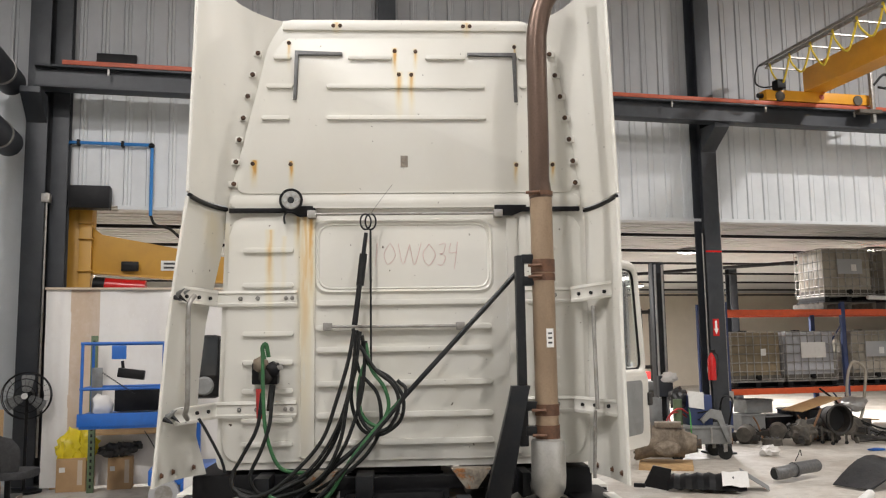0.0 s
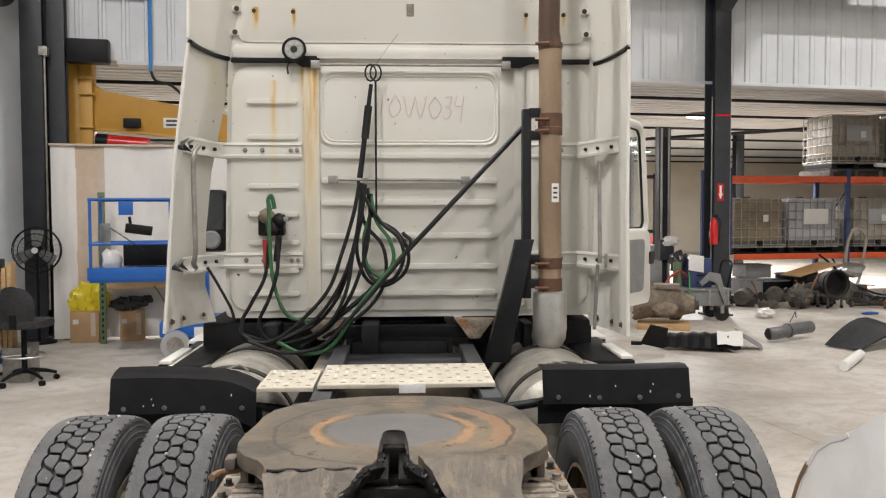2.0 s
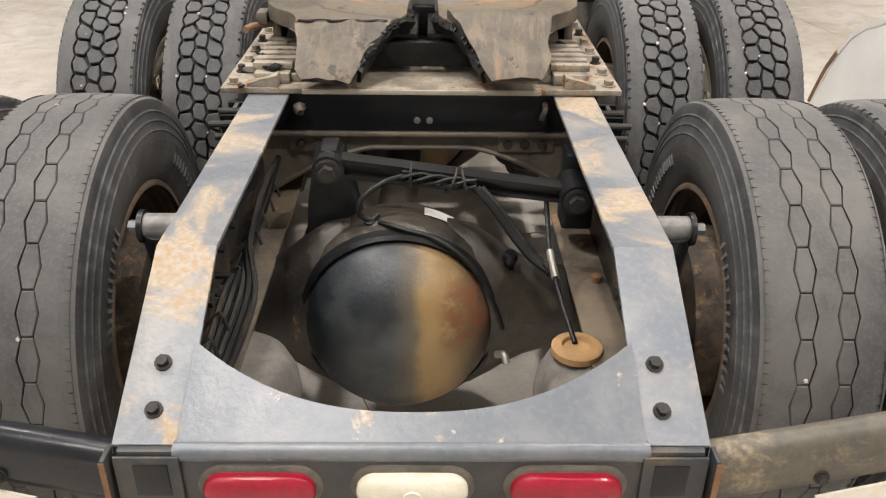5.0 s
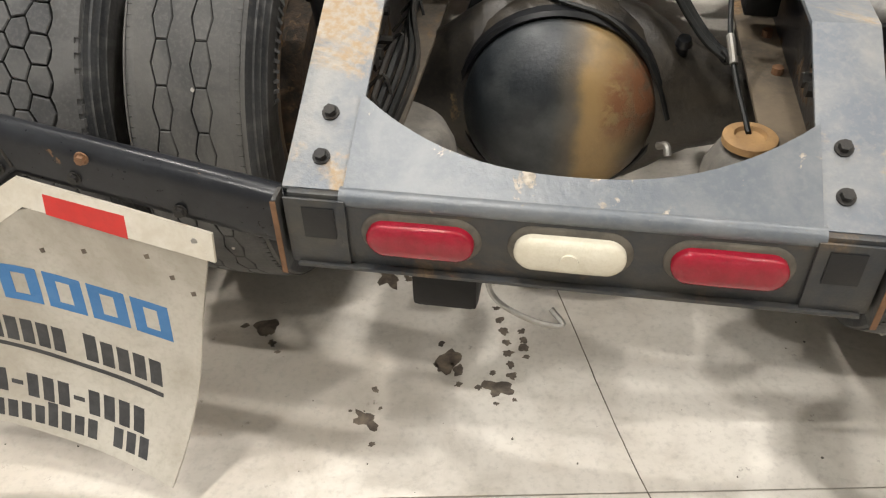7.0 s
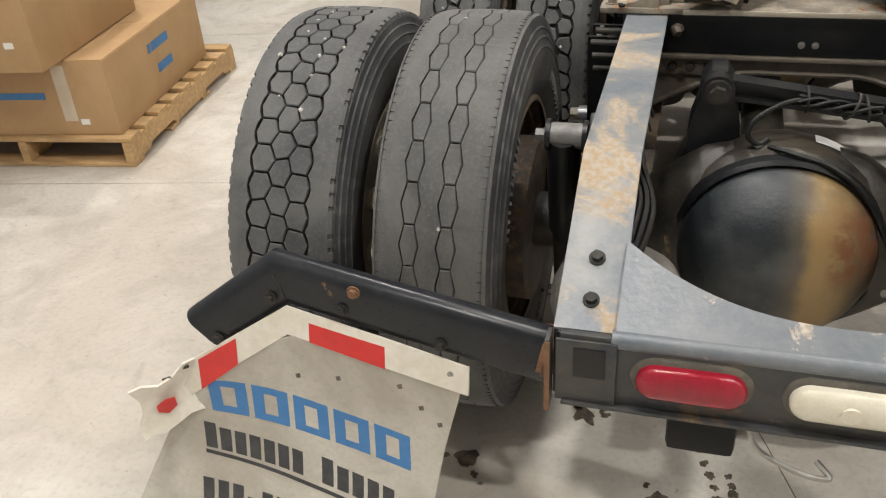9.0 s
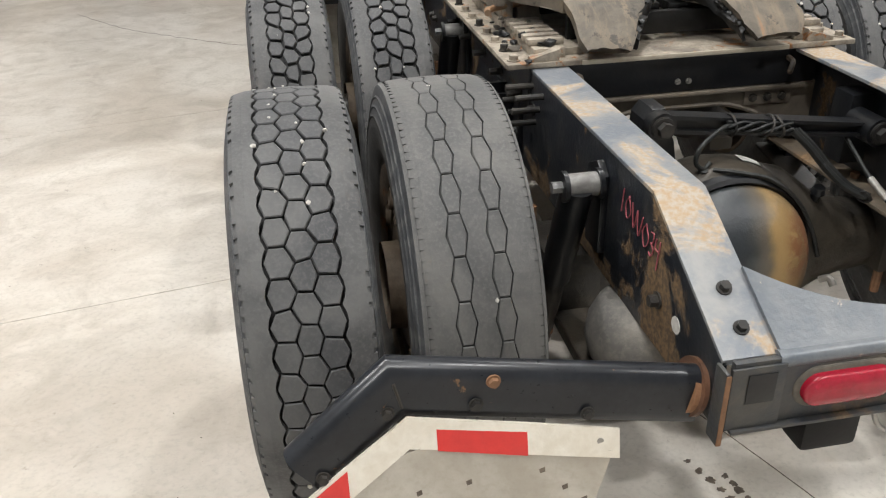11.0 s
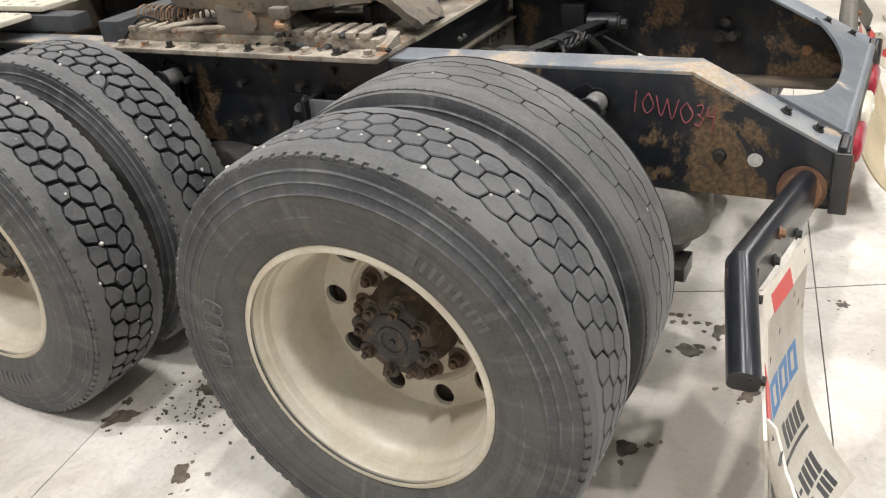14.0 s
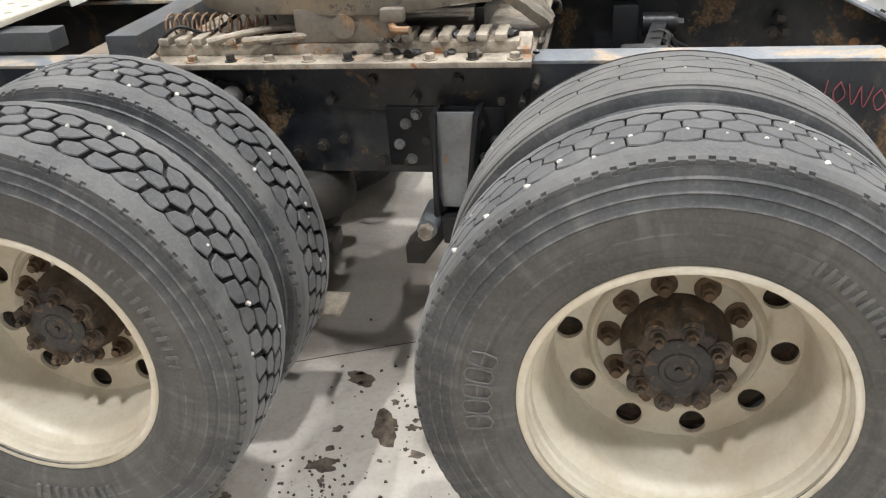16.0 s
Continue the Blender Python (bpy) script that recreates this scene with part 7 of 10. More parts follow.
def walkway(x0, x1, y0, y1, z, rows, label):
    deck = part("walkway_deck", box(B(), x0, x1, y0, y1, z - 0.02, z, 0.003), M["tan_paint"], truck, label)
    part("deck_edge", box(B(), x0, x1, y0 - 0.006, y0 - 0.0005, z - 0.018, z - 0.002, 0.002), M["tan_paint"], deck)
    bm = B()
    cyl(bm, (0, 0, 0), (0, 0, 0.005), 0.013, 0.008, 10)
    bump = finish("tread_button", bm, M["tan_paint"])
    bm = B()
    cyl(bm, (0, 0, 0.0005), (0, 0, 0.0012), 0.012, 0.012, 10)
    hole = finish("drain_hole", bm, M["tan_hole"])
    nx = int((x1 - x0) / 0.040)
    for i in range(nx):
        for j in range(rows):
            x = x0 + (x1 - x0) * (i + 0.5) / nx
            y = y0 + (y1 - y0) * (j + 0.5) / rows
            part("tread_button" if (i + j) % 2 else "drain_hole", bump if (i + j) % 2 else hole, None, deck, at=pose(x, y, z))
    return deck


deck = walkway(-0.338, 0.402, 2.71, 3.17, 0.993, 6, "tan perforated walkway plate behind the cab")
walkway(-0.595, -0.36, 2.75, 3.15, 0.975, 6, "small tan perforated step plate")
part("deck_label", box(B(), 0.0, 0.11, 2.699, 2.7035, 0.955, 0.992, 0.0005), M["label"], deck, "white paper label")
for x in (-0.315, 0.375):
    part("support_beam", box(B(), x - 0.04, x + 0.04, 2.55, 3.95, 0.91, 0.965, 0.004), M["beam"], truck, "dull grey deck support beam")
    part("beam_foot", box(B(), x - 0.03, x + 0.03, 2.7, 3.0, 0.895, 0.915, 0.003), M["rail"], truck)
part("front_beam", box(B(), -0.415, 0.415, 2.25, 2.345, 0.87, 0.968, 0.006), M["beam"], truck, "dull grey transverse beam")


def fuel_tank(s):
    bm = B()
    cx, r = s * 0.80, 0.315
    lathe(bm, [(2.98, 0.0), (2.97, 0.20), (3.0, 0.28), (3.03, r), (4.75, r), (4.79, 0.28), (4.8, 0.0)], 48, "y", (cx, 0, 0.66))
    tank = part("fuel_tank", bm, M["tank_alu"], truck, "dirty aluminium fuel tank with steel straps")
    for y in (3.2, 3.75, 4.4):
        part("strap", cyl(B(), (cx, y, 0.66), (cx, y + 0.06, 0.66), r + 0.006, seg=48), M["black_dirty"], tank, "black steel strap")
    part("filler_cap", cyl(B(), (cx + s * 0.1, 3.1, 0.95), (cx + s * 0.115, 3.1, 0.995), 0.055, seg=24), M["galv"], tank)
    part("cap_chain", tube(B(), [(cx, 3.12, 0.985), (cx - s * 0.05, 3.2, 0.99), (cx - s * 0.1, 3.15, 0.975)], 0.005, seg=6), M["galv"], tank)
    x0, x1 = sorted((s * 1.13, s * 1.27))
    sk = part("side_skirt", box(B(), x0, x1, 4.3, 5.6, 0.40, 0.948, 0.02), M["cab"], truck, "cream side skirt end")
    part("skirt_end", box(B(), x0 + 0.012, x1 - 0.012, 4.288, 4.299, 0.42, 0.93, 0.004), M["black_plastic"], sk)
    part("skirt_top", box(B(), min(s * 1.14, s * 1.20), max(s * 1.14, s * 1.20), 3.47, 3.9, 0.95, 0.968, 0.006), M["cab"], sk, "white top plate of the skirt")
    part("step_block", box(B(), min(s * 0.98, s * 1.21), max(s * 0.98, s * 1.21), 3.46, 4.3, 0.76, 0.946, 0.01), M["black_plastic"], sk)
    for i in range(3):
        part("skirt_step", box(B(), x0 - 0.02, x1 + 0.02, 4.4, 4.9, 0.45 + 0.2 * i, 0.47 + 0.2 * i, 0.005), M["alu"], sk)


fuel_tank(-1)
fuel_tank(1)


def tank_step():
    """Cream valance along the tank with a perforated step at its rear end."""
    skirt = part("tank_valance", prism(B(), [(-1.145, 0.95), (-1.175, 0.80), (-1.165, 0.60), (-1.13, 0.525), (-1.12, 0.53), (-1.15, 0.605), (-1.158, 0.80), (-1.13, 0.945)], "y", 3.36, 4.40, 0.003), M["cab"], truck, "cream valance panel beside the tank")
    step = part("tank_step", box(B(), -1.265, -1.10, 2.93, 3.28, 0.490, 0.505, 0.003), M["tan_paint"], skirt, "pale perforated step plate")
    for i in range(5):
        for k in range(10):
            part("step_hole", cyl(B(), (-1.25 + 0.033 * i, 2.95 + 0.034 * k, 0.5055), (-1.25 + 0.033 * i, 2.95 + 0.034 * k, 0.5065), 0.009, seg=8), M["dark_hole"], skirt)
    part("step_arm", box(B(), -1.10, -0.85, 3.02, 3.10, 0.44, 0.49, 0.004), M["black"], skirt)
    part("step_edge", box(B(), -1.262, -1.10, 2.932, 2.945, 0.43, 0.489, 0.003), M["black"], skirt)


tank_step()
# Gearbox and ribs take near-black so their colour carries the shade under the cab.
under = part("gearbox_housing", box(B(), -0.28, 0.28, 3.9, 5.8, 0.45, 1.0, 0.06), M["black_plastic"], truck, "gearbox under the cab, coloured black for the shade there")
for i in range(6):
    part("rib", box(B(), -0.3, 0.3, 3.95 + 0.3 * i, 3.99 + 0.3 * i, 0.44, 1.01, 0.01), M["black_plastic"], under)
rng = random.Random(12)
for i in (0, 3, 8):
    x = -0.75 + i * 0.18
    part("cab_mount", box(B(), x, x + rng.uniform(0.05, 0.12), 3.85, 4.1, rng.uniform(0.86, 0.93), 1.09, 0.01), M["black"], truck)
# Added black boxes: they keep the lit floor beyond from showing under the cab.
for s in (-1, 1):
    part("under_cab_blocker", box(B(), min(s * 0.50, s * 1.12), max(s * 0.50, s * 1.12), 4.05, 6.0, 0.35, 1.085, 0.02), M["black_plastic"], truck, "added black box hiding the lit floor under the cab")
part("air_tank", cyl(B(), (-0.36, 3.72, 0.84), (0.36, 3.72, 0.84), 0.11, seg=28), M["black"], truck, "black air tank")
# The beam is blackened for the same under-cab shade.
part("rear_cab_beam", box(B(), -0.55, 0.62, 3.95, 4.03, 1.0, 1.07, 0.008), M["black_plastic"], truck)
for s in (-0.42, 0.42):
    part("cab_foot", prism(B(), [(s - 0.11, 1.11), (s + 0.11, 1.11), (s + 0.03, 1.0), (s - 0.03, 1.0)], "y", 3.9, 4.0, 0.006), M["plate"], truck, "grey cab mounting foot")
for x in (-1.06, 1.06):
    w = wheel(x, 6.35, True, True, 20, 0, 0, 9)


# ---------------------------------------------------------------- the truck: cab
CAB_Y = 4.05


def rounded(pts, r, seg=5):
    """A polygon with its corners rounded."""
    out, k = [], len(pts)
    for i in range(k):
        p, a, b = Vector(pts[i]), Vector(pts[i - 1]), Vector(pts[(i + 1) % k])
        da, db = (a - p).normalized(), (b - p).normalized()
        d = min(r, (a - p).length * 0.45, (b - p).length * 0.45)
        for j in range(seg + 1):
            t = j / seg
            q = (p + da * d) * (1 - t) ** 2 + p * 2 * t * (1 - t) + (p + db * d) * t ** 2
            out.append((q.x, q.y))
    return out


def panel(name, pts, r, depth, parent, label="", y=CAB_Y, material=None, bevel=None):
    return part(name, prism(B(), rounded(pts, r), "y", y - depth, y + 0.004, bevel or depth * 0.7), material or M["cab"], parent, label)


cab = part("cab", prism(B(), rounded([(-0.99, 1.11), (1.12, 1.11), (1.13, 2.57), (0.985, 3.56), (0.80, 3.715), (-0.63, 3.715), (-0.72, 3.56), (-0.955, 2.57)], 0.05), "y", CAB_Y, 6.6, 0.012), M["cab"], truck, "cream pressed-steel sleeper cab with rust runs")
upper = panel("upper_panel", [(-0.905, 2.665), (1.075, 2.665), (0.935, 3.50), (0.83, 3.60), (-0.62, 3.60), (-0.705, 3.50)], 0.07, 0.016, cab, "raised upper rear panel")
part("roof_lip", box(B(), -0.64, 0.81, CAB_Y - 0.018, CAB_Y + 0.05, 3.645, 3.70, 0.010), M["cab"], cab)
ridge = panel("seam_ridge", [(-0.93, 2.575), (1.10, 2.575), (1.095, 2.655), (-0.925, 2.655)], 0.035, 0.030, cab, "rolled seam ridge", bevel=0.016)
lower = panel("lower_panel", [(-0.96, 1.15), (1.09, 1.15), (1.10, 2.535), (-0.93, 2.535)], 0.12, 0.012, cab, "lower rear panel")
RIB_Y = CAB_Y - 0.016


def rib(x0, x1, z, half=0.013, y=RIB_Y, depth=0.014, parent=upper):
    return part("pressed_rib", capsule(B(), x0, x1, z, half, y, depth + 0.006, bevel=0.0035), M["cab"], parent)


for z, x0, x1 in ((3.30, -0.38, 0.555), (3.11, -0.38, 0.555), (3.30, -0.73, -0.575), (3.11, -0.755, -0.59), (3.30, 0.76, 0.80), (3.475, -0.255, 0.005), (3.475, 0.20, 0.44), (3.475, -0.69, -0.585), (3.475, 0.755, 0.80)):
    rib(x0, x1, z)
LOW_Y = CAB_Y - 0.012
for z in (2.03, 1.888, 1.765, 1.575, 1.40, 1.25):
    rib(-0.434, 0.56, z, 0.016, LOW_Y, 0.018, lower)
for z in (2.335, 2.135, 1.86, 1.70, 1.54, 1.38, 1.25):
    rib(-0.85, -0.565, z, 0.014, LOW_Y, 0.014, lower)
    rib(0.80, 0.95, z, 0.014, LOW_Y, 0.014, lower)
# raised rounded frame about the former window
def frame_band(x0, x1, z0, z1, wide, depth, y, parent):
    ring_o = rounded([(x0, z0), (x1, z0), (x1, z1), (x0, z1)], 0.09, 6)
    ring_i = rounded([(x0 + wide, z0 + wide), (x1 - wide, z0 + wide), (x1 - wide, z1 - wide), (x0 + wide, z1 - wide)], 0.07, 6)
    ring_m = rounded([(x0 + wide / 2, z0 + wide / 2), (x1 - wide / 2, z0 + wide / 2), (x1 - wide / 2, z1 - wide / 2), (x0 + wide / 2, z1 - wide / 2)], 0.08, 6)
    bm = B()
    rings = [[bm.verts.new((x, yy, z)) for x, z in r] for r, yy in ((ring_o, y + 0.003), (ring_m, y - depth), (ring_i, y + 0.003))]
    for a, b in zip(rings, rings[1:]):
        for i in range(len(a)):
            j = (i + 1) % len(a)
            bm.faces.new((a[i], a[j], b[j], b[i]))
    return part("raised_frame", bm, M["cab"], parent, smooth=80)


frame_band(-0.455, 0.585, 2.075, 2.515, 0.035, 0.016, LOW_Y, lower)
frame_band(-0.435, 0.565, 2.10, 2.49, 0.022, 0.008, LOW_Y, lower)
for x0, x1 in ((-0.53, -0.445), (0.66, 0.72)):
    panel("upright_moulding", [(x0, 1.17), (x1, 1.17), (x1, 2.52), (x0, 2.52)], 0.01, 0.016, lower, y=LOW_Y)
panel("upright_moulding", [(0.735, 1.5), (0.775, 1.5), (0.775, 2.52), (0.735, 2.52)], 0.01, 0.010, lower, y=LOW_Y)
# bolts, hole, brackets and bars on the back
# Near-black rusty heads stand in for the dark inside of small rust-rimmed holes.
for x, z in ((-0.804, 2.84), (-0.586, 2.836), (0.73, 2.828), (0.944, 2.829), (0.021, 3.518), (0.144, 3.516), (0.045, 3.375), (0.118, 3.373), (-0.60, 3.565), (-0.34, 3.672), (-0.30, 3.672), (0.43, 3.672), (0.47, 3.672), (0.735, 3.545)):
    part("rusty_bolt", hexbolt(B(), (x, CAB_Y - 0.0155 if z < 3.6 else CAB_Y - 0.018, z), (0, -1, 0), 0.0085, 0.006), M["bolt_hole"], cab)
part("square_hole", box(B(), 0.05, 0.092, CAB_Y - 0.0185, CAB_Y - 0.0162, 2.815, 2.885, 0.0006), M["plate"], upper)
for pts in ([(-0.564, 3.515), (-0.287, 3.505), (-0.287, 3.485), (-0.545, 3.492), (-0.552, 3.22), (-0.572, 3.22)], [(0.452, 3.505), (0.742, 3.505), (0.745, 3.205), (0.725, 3.205), (0.722, 3.485), (0.452, 3.485)]):
    br = part("corner_bracket", prism(B(), pts, "y", CAB_Y - 0.034, CAB_Y - 0.016, 0.003), M["bracket"], cab, "dark grey L-shaped corner bracket")
bar = part("hose_rail", cyl(B(), (-0.45, CAB_Y - 0.06, 2.535), (0.60, CAB_Y - 0.06, 2.535), 0.008, seg=12), M["galv"], cab, "thin steel hose rail")
bar2 = part("hose_rail", cyl(B(), (-0.36, CAB_Y - 0.06, 1.895), (0.37, CAB_Y - 0.06, 1.89), 0.009, seg=12), M["galv"], cab, "thin steel hose rail")
for b, x, z in ((bar, -0.46, 2.535), (bar, 0.61, 2.535), (bar2, -0.37, 1.895), (bar2, 0.38, 1.89)):
    part("rail_end", box(B(), x - 0.025, x + 0.025, CAB_Y - 0.075, CAB_Y - 0.013, z - 0.022, z + 0.022, 0.006), M["galv"], b)
for x0, x1, xs in ((-0.93, -0.44, 1), (0.62, 1.09, -1)):
    y0 = CAB_Y - 0.045
    part("seam_strip", prism(B(), [(x0, 2.55), (x1, 2.55), (x1, 2.575), (x0, 2.575)] if xs > 0 else [(x0, 2.53), (x0 + 0.12, 2.55), (x1, 2.55), (x1, 2.575), (x0, 2.575)], "y", y0, y0 + 0.03, 0.003), M["black_plastic"], cab, "black rubber seam strip")
for x0, x1 in ((-0.579, -0.452), (0.590, 0.775)):
    part("rail_plate", prism(B(), [(x0, 2.585), (x0, 2.55), (x0 + 0.045, 2.522), (x1 - 0.01, 2.522), (x1, 2.54), (x1, 2.585)] if x0 < 0 else [(x0, 2.585), (x0, 2.525), (x0 + 0.10, 2.522), (x1, 2.555), (x1, 2.585)], "y", CAB_Y - 0.052, CAB_Y - 0.0455, 0.002), M["black_plastic"], cab, "black plate carrying the hose rail")
lamp = part("work_lamp", cyl(B(), (-0.574, 3.96, 2.612), (-0.574, 4.03, 2.612), 0.068, 0.05, 28), M["black_plastic"], cab, "round black work lamp with a clear lens")
part("lens", cyl(B(), (-0.574, 3.952, 2.612), (-0.574, 3.961, 2.612), 0.050, 0.054, 24), M["alu"], lamp, "bright faceted lamp lens")
part("reflector", cyl(B(), (-0.574, 3.946, 2.612), (-0.574, 3.953, 2.612), 0.016, 0.02, 16), M["dark_glass"], lamp)
for k in range(6):
    part("lamp_cell", cyl(B(), (-0.574 + 0.034 * math.cos(k * 1.047), 3.946, 2.612 + 0.034 * math.sin(k * 1.047)), (-0.574 + 0.034 * math.cos(k * 1.047), 3.9525, 2.612 + 0.034 * math.sin(k * 1.047)), 0.010, seg=12), M["silver"], lamp)
part("lamp_lead", tube(B(), [(-0.60, 4.0, 2.56), (-0.615, 3.985, 2.52), (-0.61, 3.98, 2.48)], 0.006, seg=6), M["hose_black"], lamp)
part("unit_number", strokes(B(), UNIT_MARK, 0.132, (-0.10, LOW_Y - 0.0035, 2.24), (1, 0, 0.02), (0.05, 0, 1), 0.0014), M["chalk_faint"], cab, "red hand-written unit number")


def side_fairing(s, levels_low, levels_up, label):
    """Curved panel behind the cab: each level is height, rear edge x, cab edge x."""
    def row(z, xt, xi, lift=0.0, n=9):
        out = []
        p0, p1, p2 = Vector((xi, CAB_Y + 0.02, z)), Vector((xt * 0.97 + xi * 0.03, 3.93, z)), Vector((xt, 3.59, z))
        for i in range(n):
            t = i / (n - 1)
            p = p0 * (1 - t) ** 2 + p1 * 2 * t * (1 - t) + p2 * t * t
            p.z += lift * t ** 1.5
            out.append(p)
        return out
    low = part("side_fairing", sheet(B(), [row(*l) for l in levels_low], 0.012 * s), M["cab"], cab, label)
    up = part("roof_fairing", sheet(B(), [row(*l) for l in levels_up], 0.012 * s), M["cab"], cab, "cream curved roof fairing side")
    for sheet_part, levels in ((low, levels_low), (up, levels_up)):
        part("rolled_edge", tube(B(), [row(*l)[-1] for l in levels], 0.009, seg=8, steps=3), M["cab"], sheet_part)
    strip = [p + Vector((-s * 0.008, 0, 0)) for p in row(levels_low[-1][0] + 0.006, levels_low[-1][1], levels_low[-1][2])]
    part("seam_strip", tube(B(), strip, 0.014, seg=6, steps=2), M["black_plastic"], low, "black rubber seam strip")
    for z, xt, xi in levels_low[:1]:
        for k in (2, 5, 7):
            q = row(z, xt, xi)[k]
            part("edge_bolt", hexbolt(B(), (q.x - s * 0.012, q.y, q.z + 0.05), (-s, 0, 0), 0.011, 0.01), M["clamp"], low)
    return low, up


fair_left, roof_left = side_fairing(-1, [(1.09, -1.203, -1.045), (1.3, -1.185, -1.105), (1.6, -1.165, -1.095), (1.94, -1.14, -1.06), (2.3, -1.095, -0.985), (2.57, -1.06, -0.95)],
                         [(2.595, -1.06, -0.93), (2.9, -1.052, -0.875), (3.2, -1.042, -0.805), (3.45, -1.035, -0.745, 0.04), (3.60, -1.03, -0.69, 0.12), (3.70, -1.03, -0.60, 0.22)], "cream curved side fairing behind the cab")
fair_right, roof_right = side_fairing(1, [(1.05, 1.207, 1.11), (1.4, 1.205, 1.12), (1.79, 1.20, 1.13), (2.2, 1.203, 1.13), (2.55, 1.205, 1.13)],
                          [(2.575, 1.205, 1.115), (2.9, 1.197, 1.075), (3.2, 1.19, 1.025), (3.45, 1.183, 0.985, 0.04), (3.60, 1.178, 0.93, 0.12), (3.70, 1.178, 0.80, 0.22)], "cream curved side fairing behind the cab")
# tabbed flange round the upper panel
for i in range(7):
    f = i / 6
    for s, xa, xb in ((-1, -0.915, -0.785), (1, 1.080, 0.950)):
        x, z = xa + (xb - xa) * f ** 1.4, 2.72 + 0.78 * f
        t = part("bolt_tab", box(B(), x - 0.026, x + 0.026, CAB_Y - 0.022, CAB_Y - 0.006, z - 0.018, z + 0.018, 0.006), M["cab"], cab)
        part("tab_bolt", hexbolt(B(), (x - s * 0.006, CAB_Y - 0.022, z), (0, -1, 0), 0.010, 0.009), M["bolt_hole"], t)


def fairing_brackets():
    """Pressed channels from the cab wall out to the fairings, with oval holes and bolts."""
    for s, xa, xb in ((-1, -1.0, -0.545), (1, 0.70, 1.13)):
        for z in (2.06, 1.44):
            xw, xf = (xb, -1.13) if s < 0 else (xa, 1.195)
            xk = -0.985 if s < 0 else 1.02
            line = [(xw, CAB_Y - 0.030), (xk, CAB_Y - 0.034), (xf, 3.70)]
            grid = []
            for i in range(13):
                f = i / 12 * 2
                p, q = (line[0], line[1]) if f < 1 else (line[1], line[2])
                g = f if f < 1 else f - 1
                x, y = p[0] + (q[0] - p[0]) * g, p[1] + (q[1] - p[1]) * g
                zz = z + (0.012 * max(0.0, f - 1) if z > 2 else -0.010 * max(0.0, f - 1))
                grid.append([(x, y + dy, zz + dz) for dy, dz in ((0.026, -0.046), (0.0, -0.044), (-0.004, -0.030), (0.006, -0.022), (0.006, 0.022), (-0.004, 0.030), (0.0, 0.044), (0.026, 0.046))])
            br = part("fairing_bracket", sheet(B(), grid, 0.004), M["cab"], cab, "cream pressed channel holding the fairing")
            for f in (0.06, 0.14, 0.50, 0.72):
                x = xw + (xk - xw) * f
                part("bracket_slot", cyl(B(), (x, CAB_Y - 0.024, z), (x, CAB_Y - 0.031, z), 0.012, seg=16), M["dark_hole"] if f > 0.4 else M["galv"], br)
                part("bracket_bolt", hexbolt(B(), (x, CAB_Y - 0.031, z), (0, -1, 0), 0.0065, 0.010), M["galv"], br)
            for g in (0.22, 0.50, 0.80):
                x, y = xk + (xf - xk) * g, CAB_Y - 0.034 + (3.70 - CAB_Y + 0.034) * g
                way = Vector((-s * 0.30, -0.16, 0)).normalized()
                p = Vector((x, y + 0.004, z))
                part("bracket_slot", cyl(B(), p, p + way * 0.010, 0.010, seg=16), M["dark_hole"], br)
            if s < 0:
                for k in range(5):
                    y = 3.60 + 0.055 * k
                    x = -1.152 + (0.022 if z > 2 else -0.004)
                    tip = (x + 0.055, y - 0.02, z + 0.035 * (1 if k % 2 else -1))
                    part("plastic_spike", cyl(B(), (x, y, z + 0.006 * k - 0.01), tip, 0.016, 0.001, 6), M["black_plastic"] if k % 2 == 0 else M["grey_plastic"], br, "torn plastic spike")
    part("grab_tube", tube(B(), [(-1.04, 3.70, 2.06), (-1.055, 3.66, 2.02), (-1.06, 3.65, 1.94), (-1.055, 3.65, 1.53), (-1.07, 3.67, 1.45), (-1.07, 3.72, 1.42)], 0.013, seg=10, steps=4), M["galv"], cab, "bent steel grab tube")
    part("strut_rod", tube(B(), [(-1.02, 3.75, 1.42), (-0.985, 3.76, 1.36), (-0.91, 3.8, 1.20), (-0.89, 3.8, 1.13)], 0.008, seg=8, steps=2), M["black"], cab)
    part("grab_tube", cyl(B(), (1.08, 3.7, 1.43), (1.075, 3.7, 1.98), 0.011, seg=10), M["galv"], cab, "thin steel grab tube")
    part("grab_tube", cyl(B(), (1.075, 3.8, 1.06), (1.08, 3.75, 1.42), 0.010, seg=10), M["galv"], cab, "thin steel grab tube")


fairing_brackets()


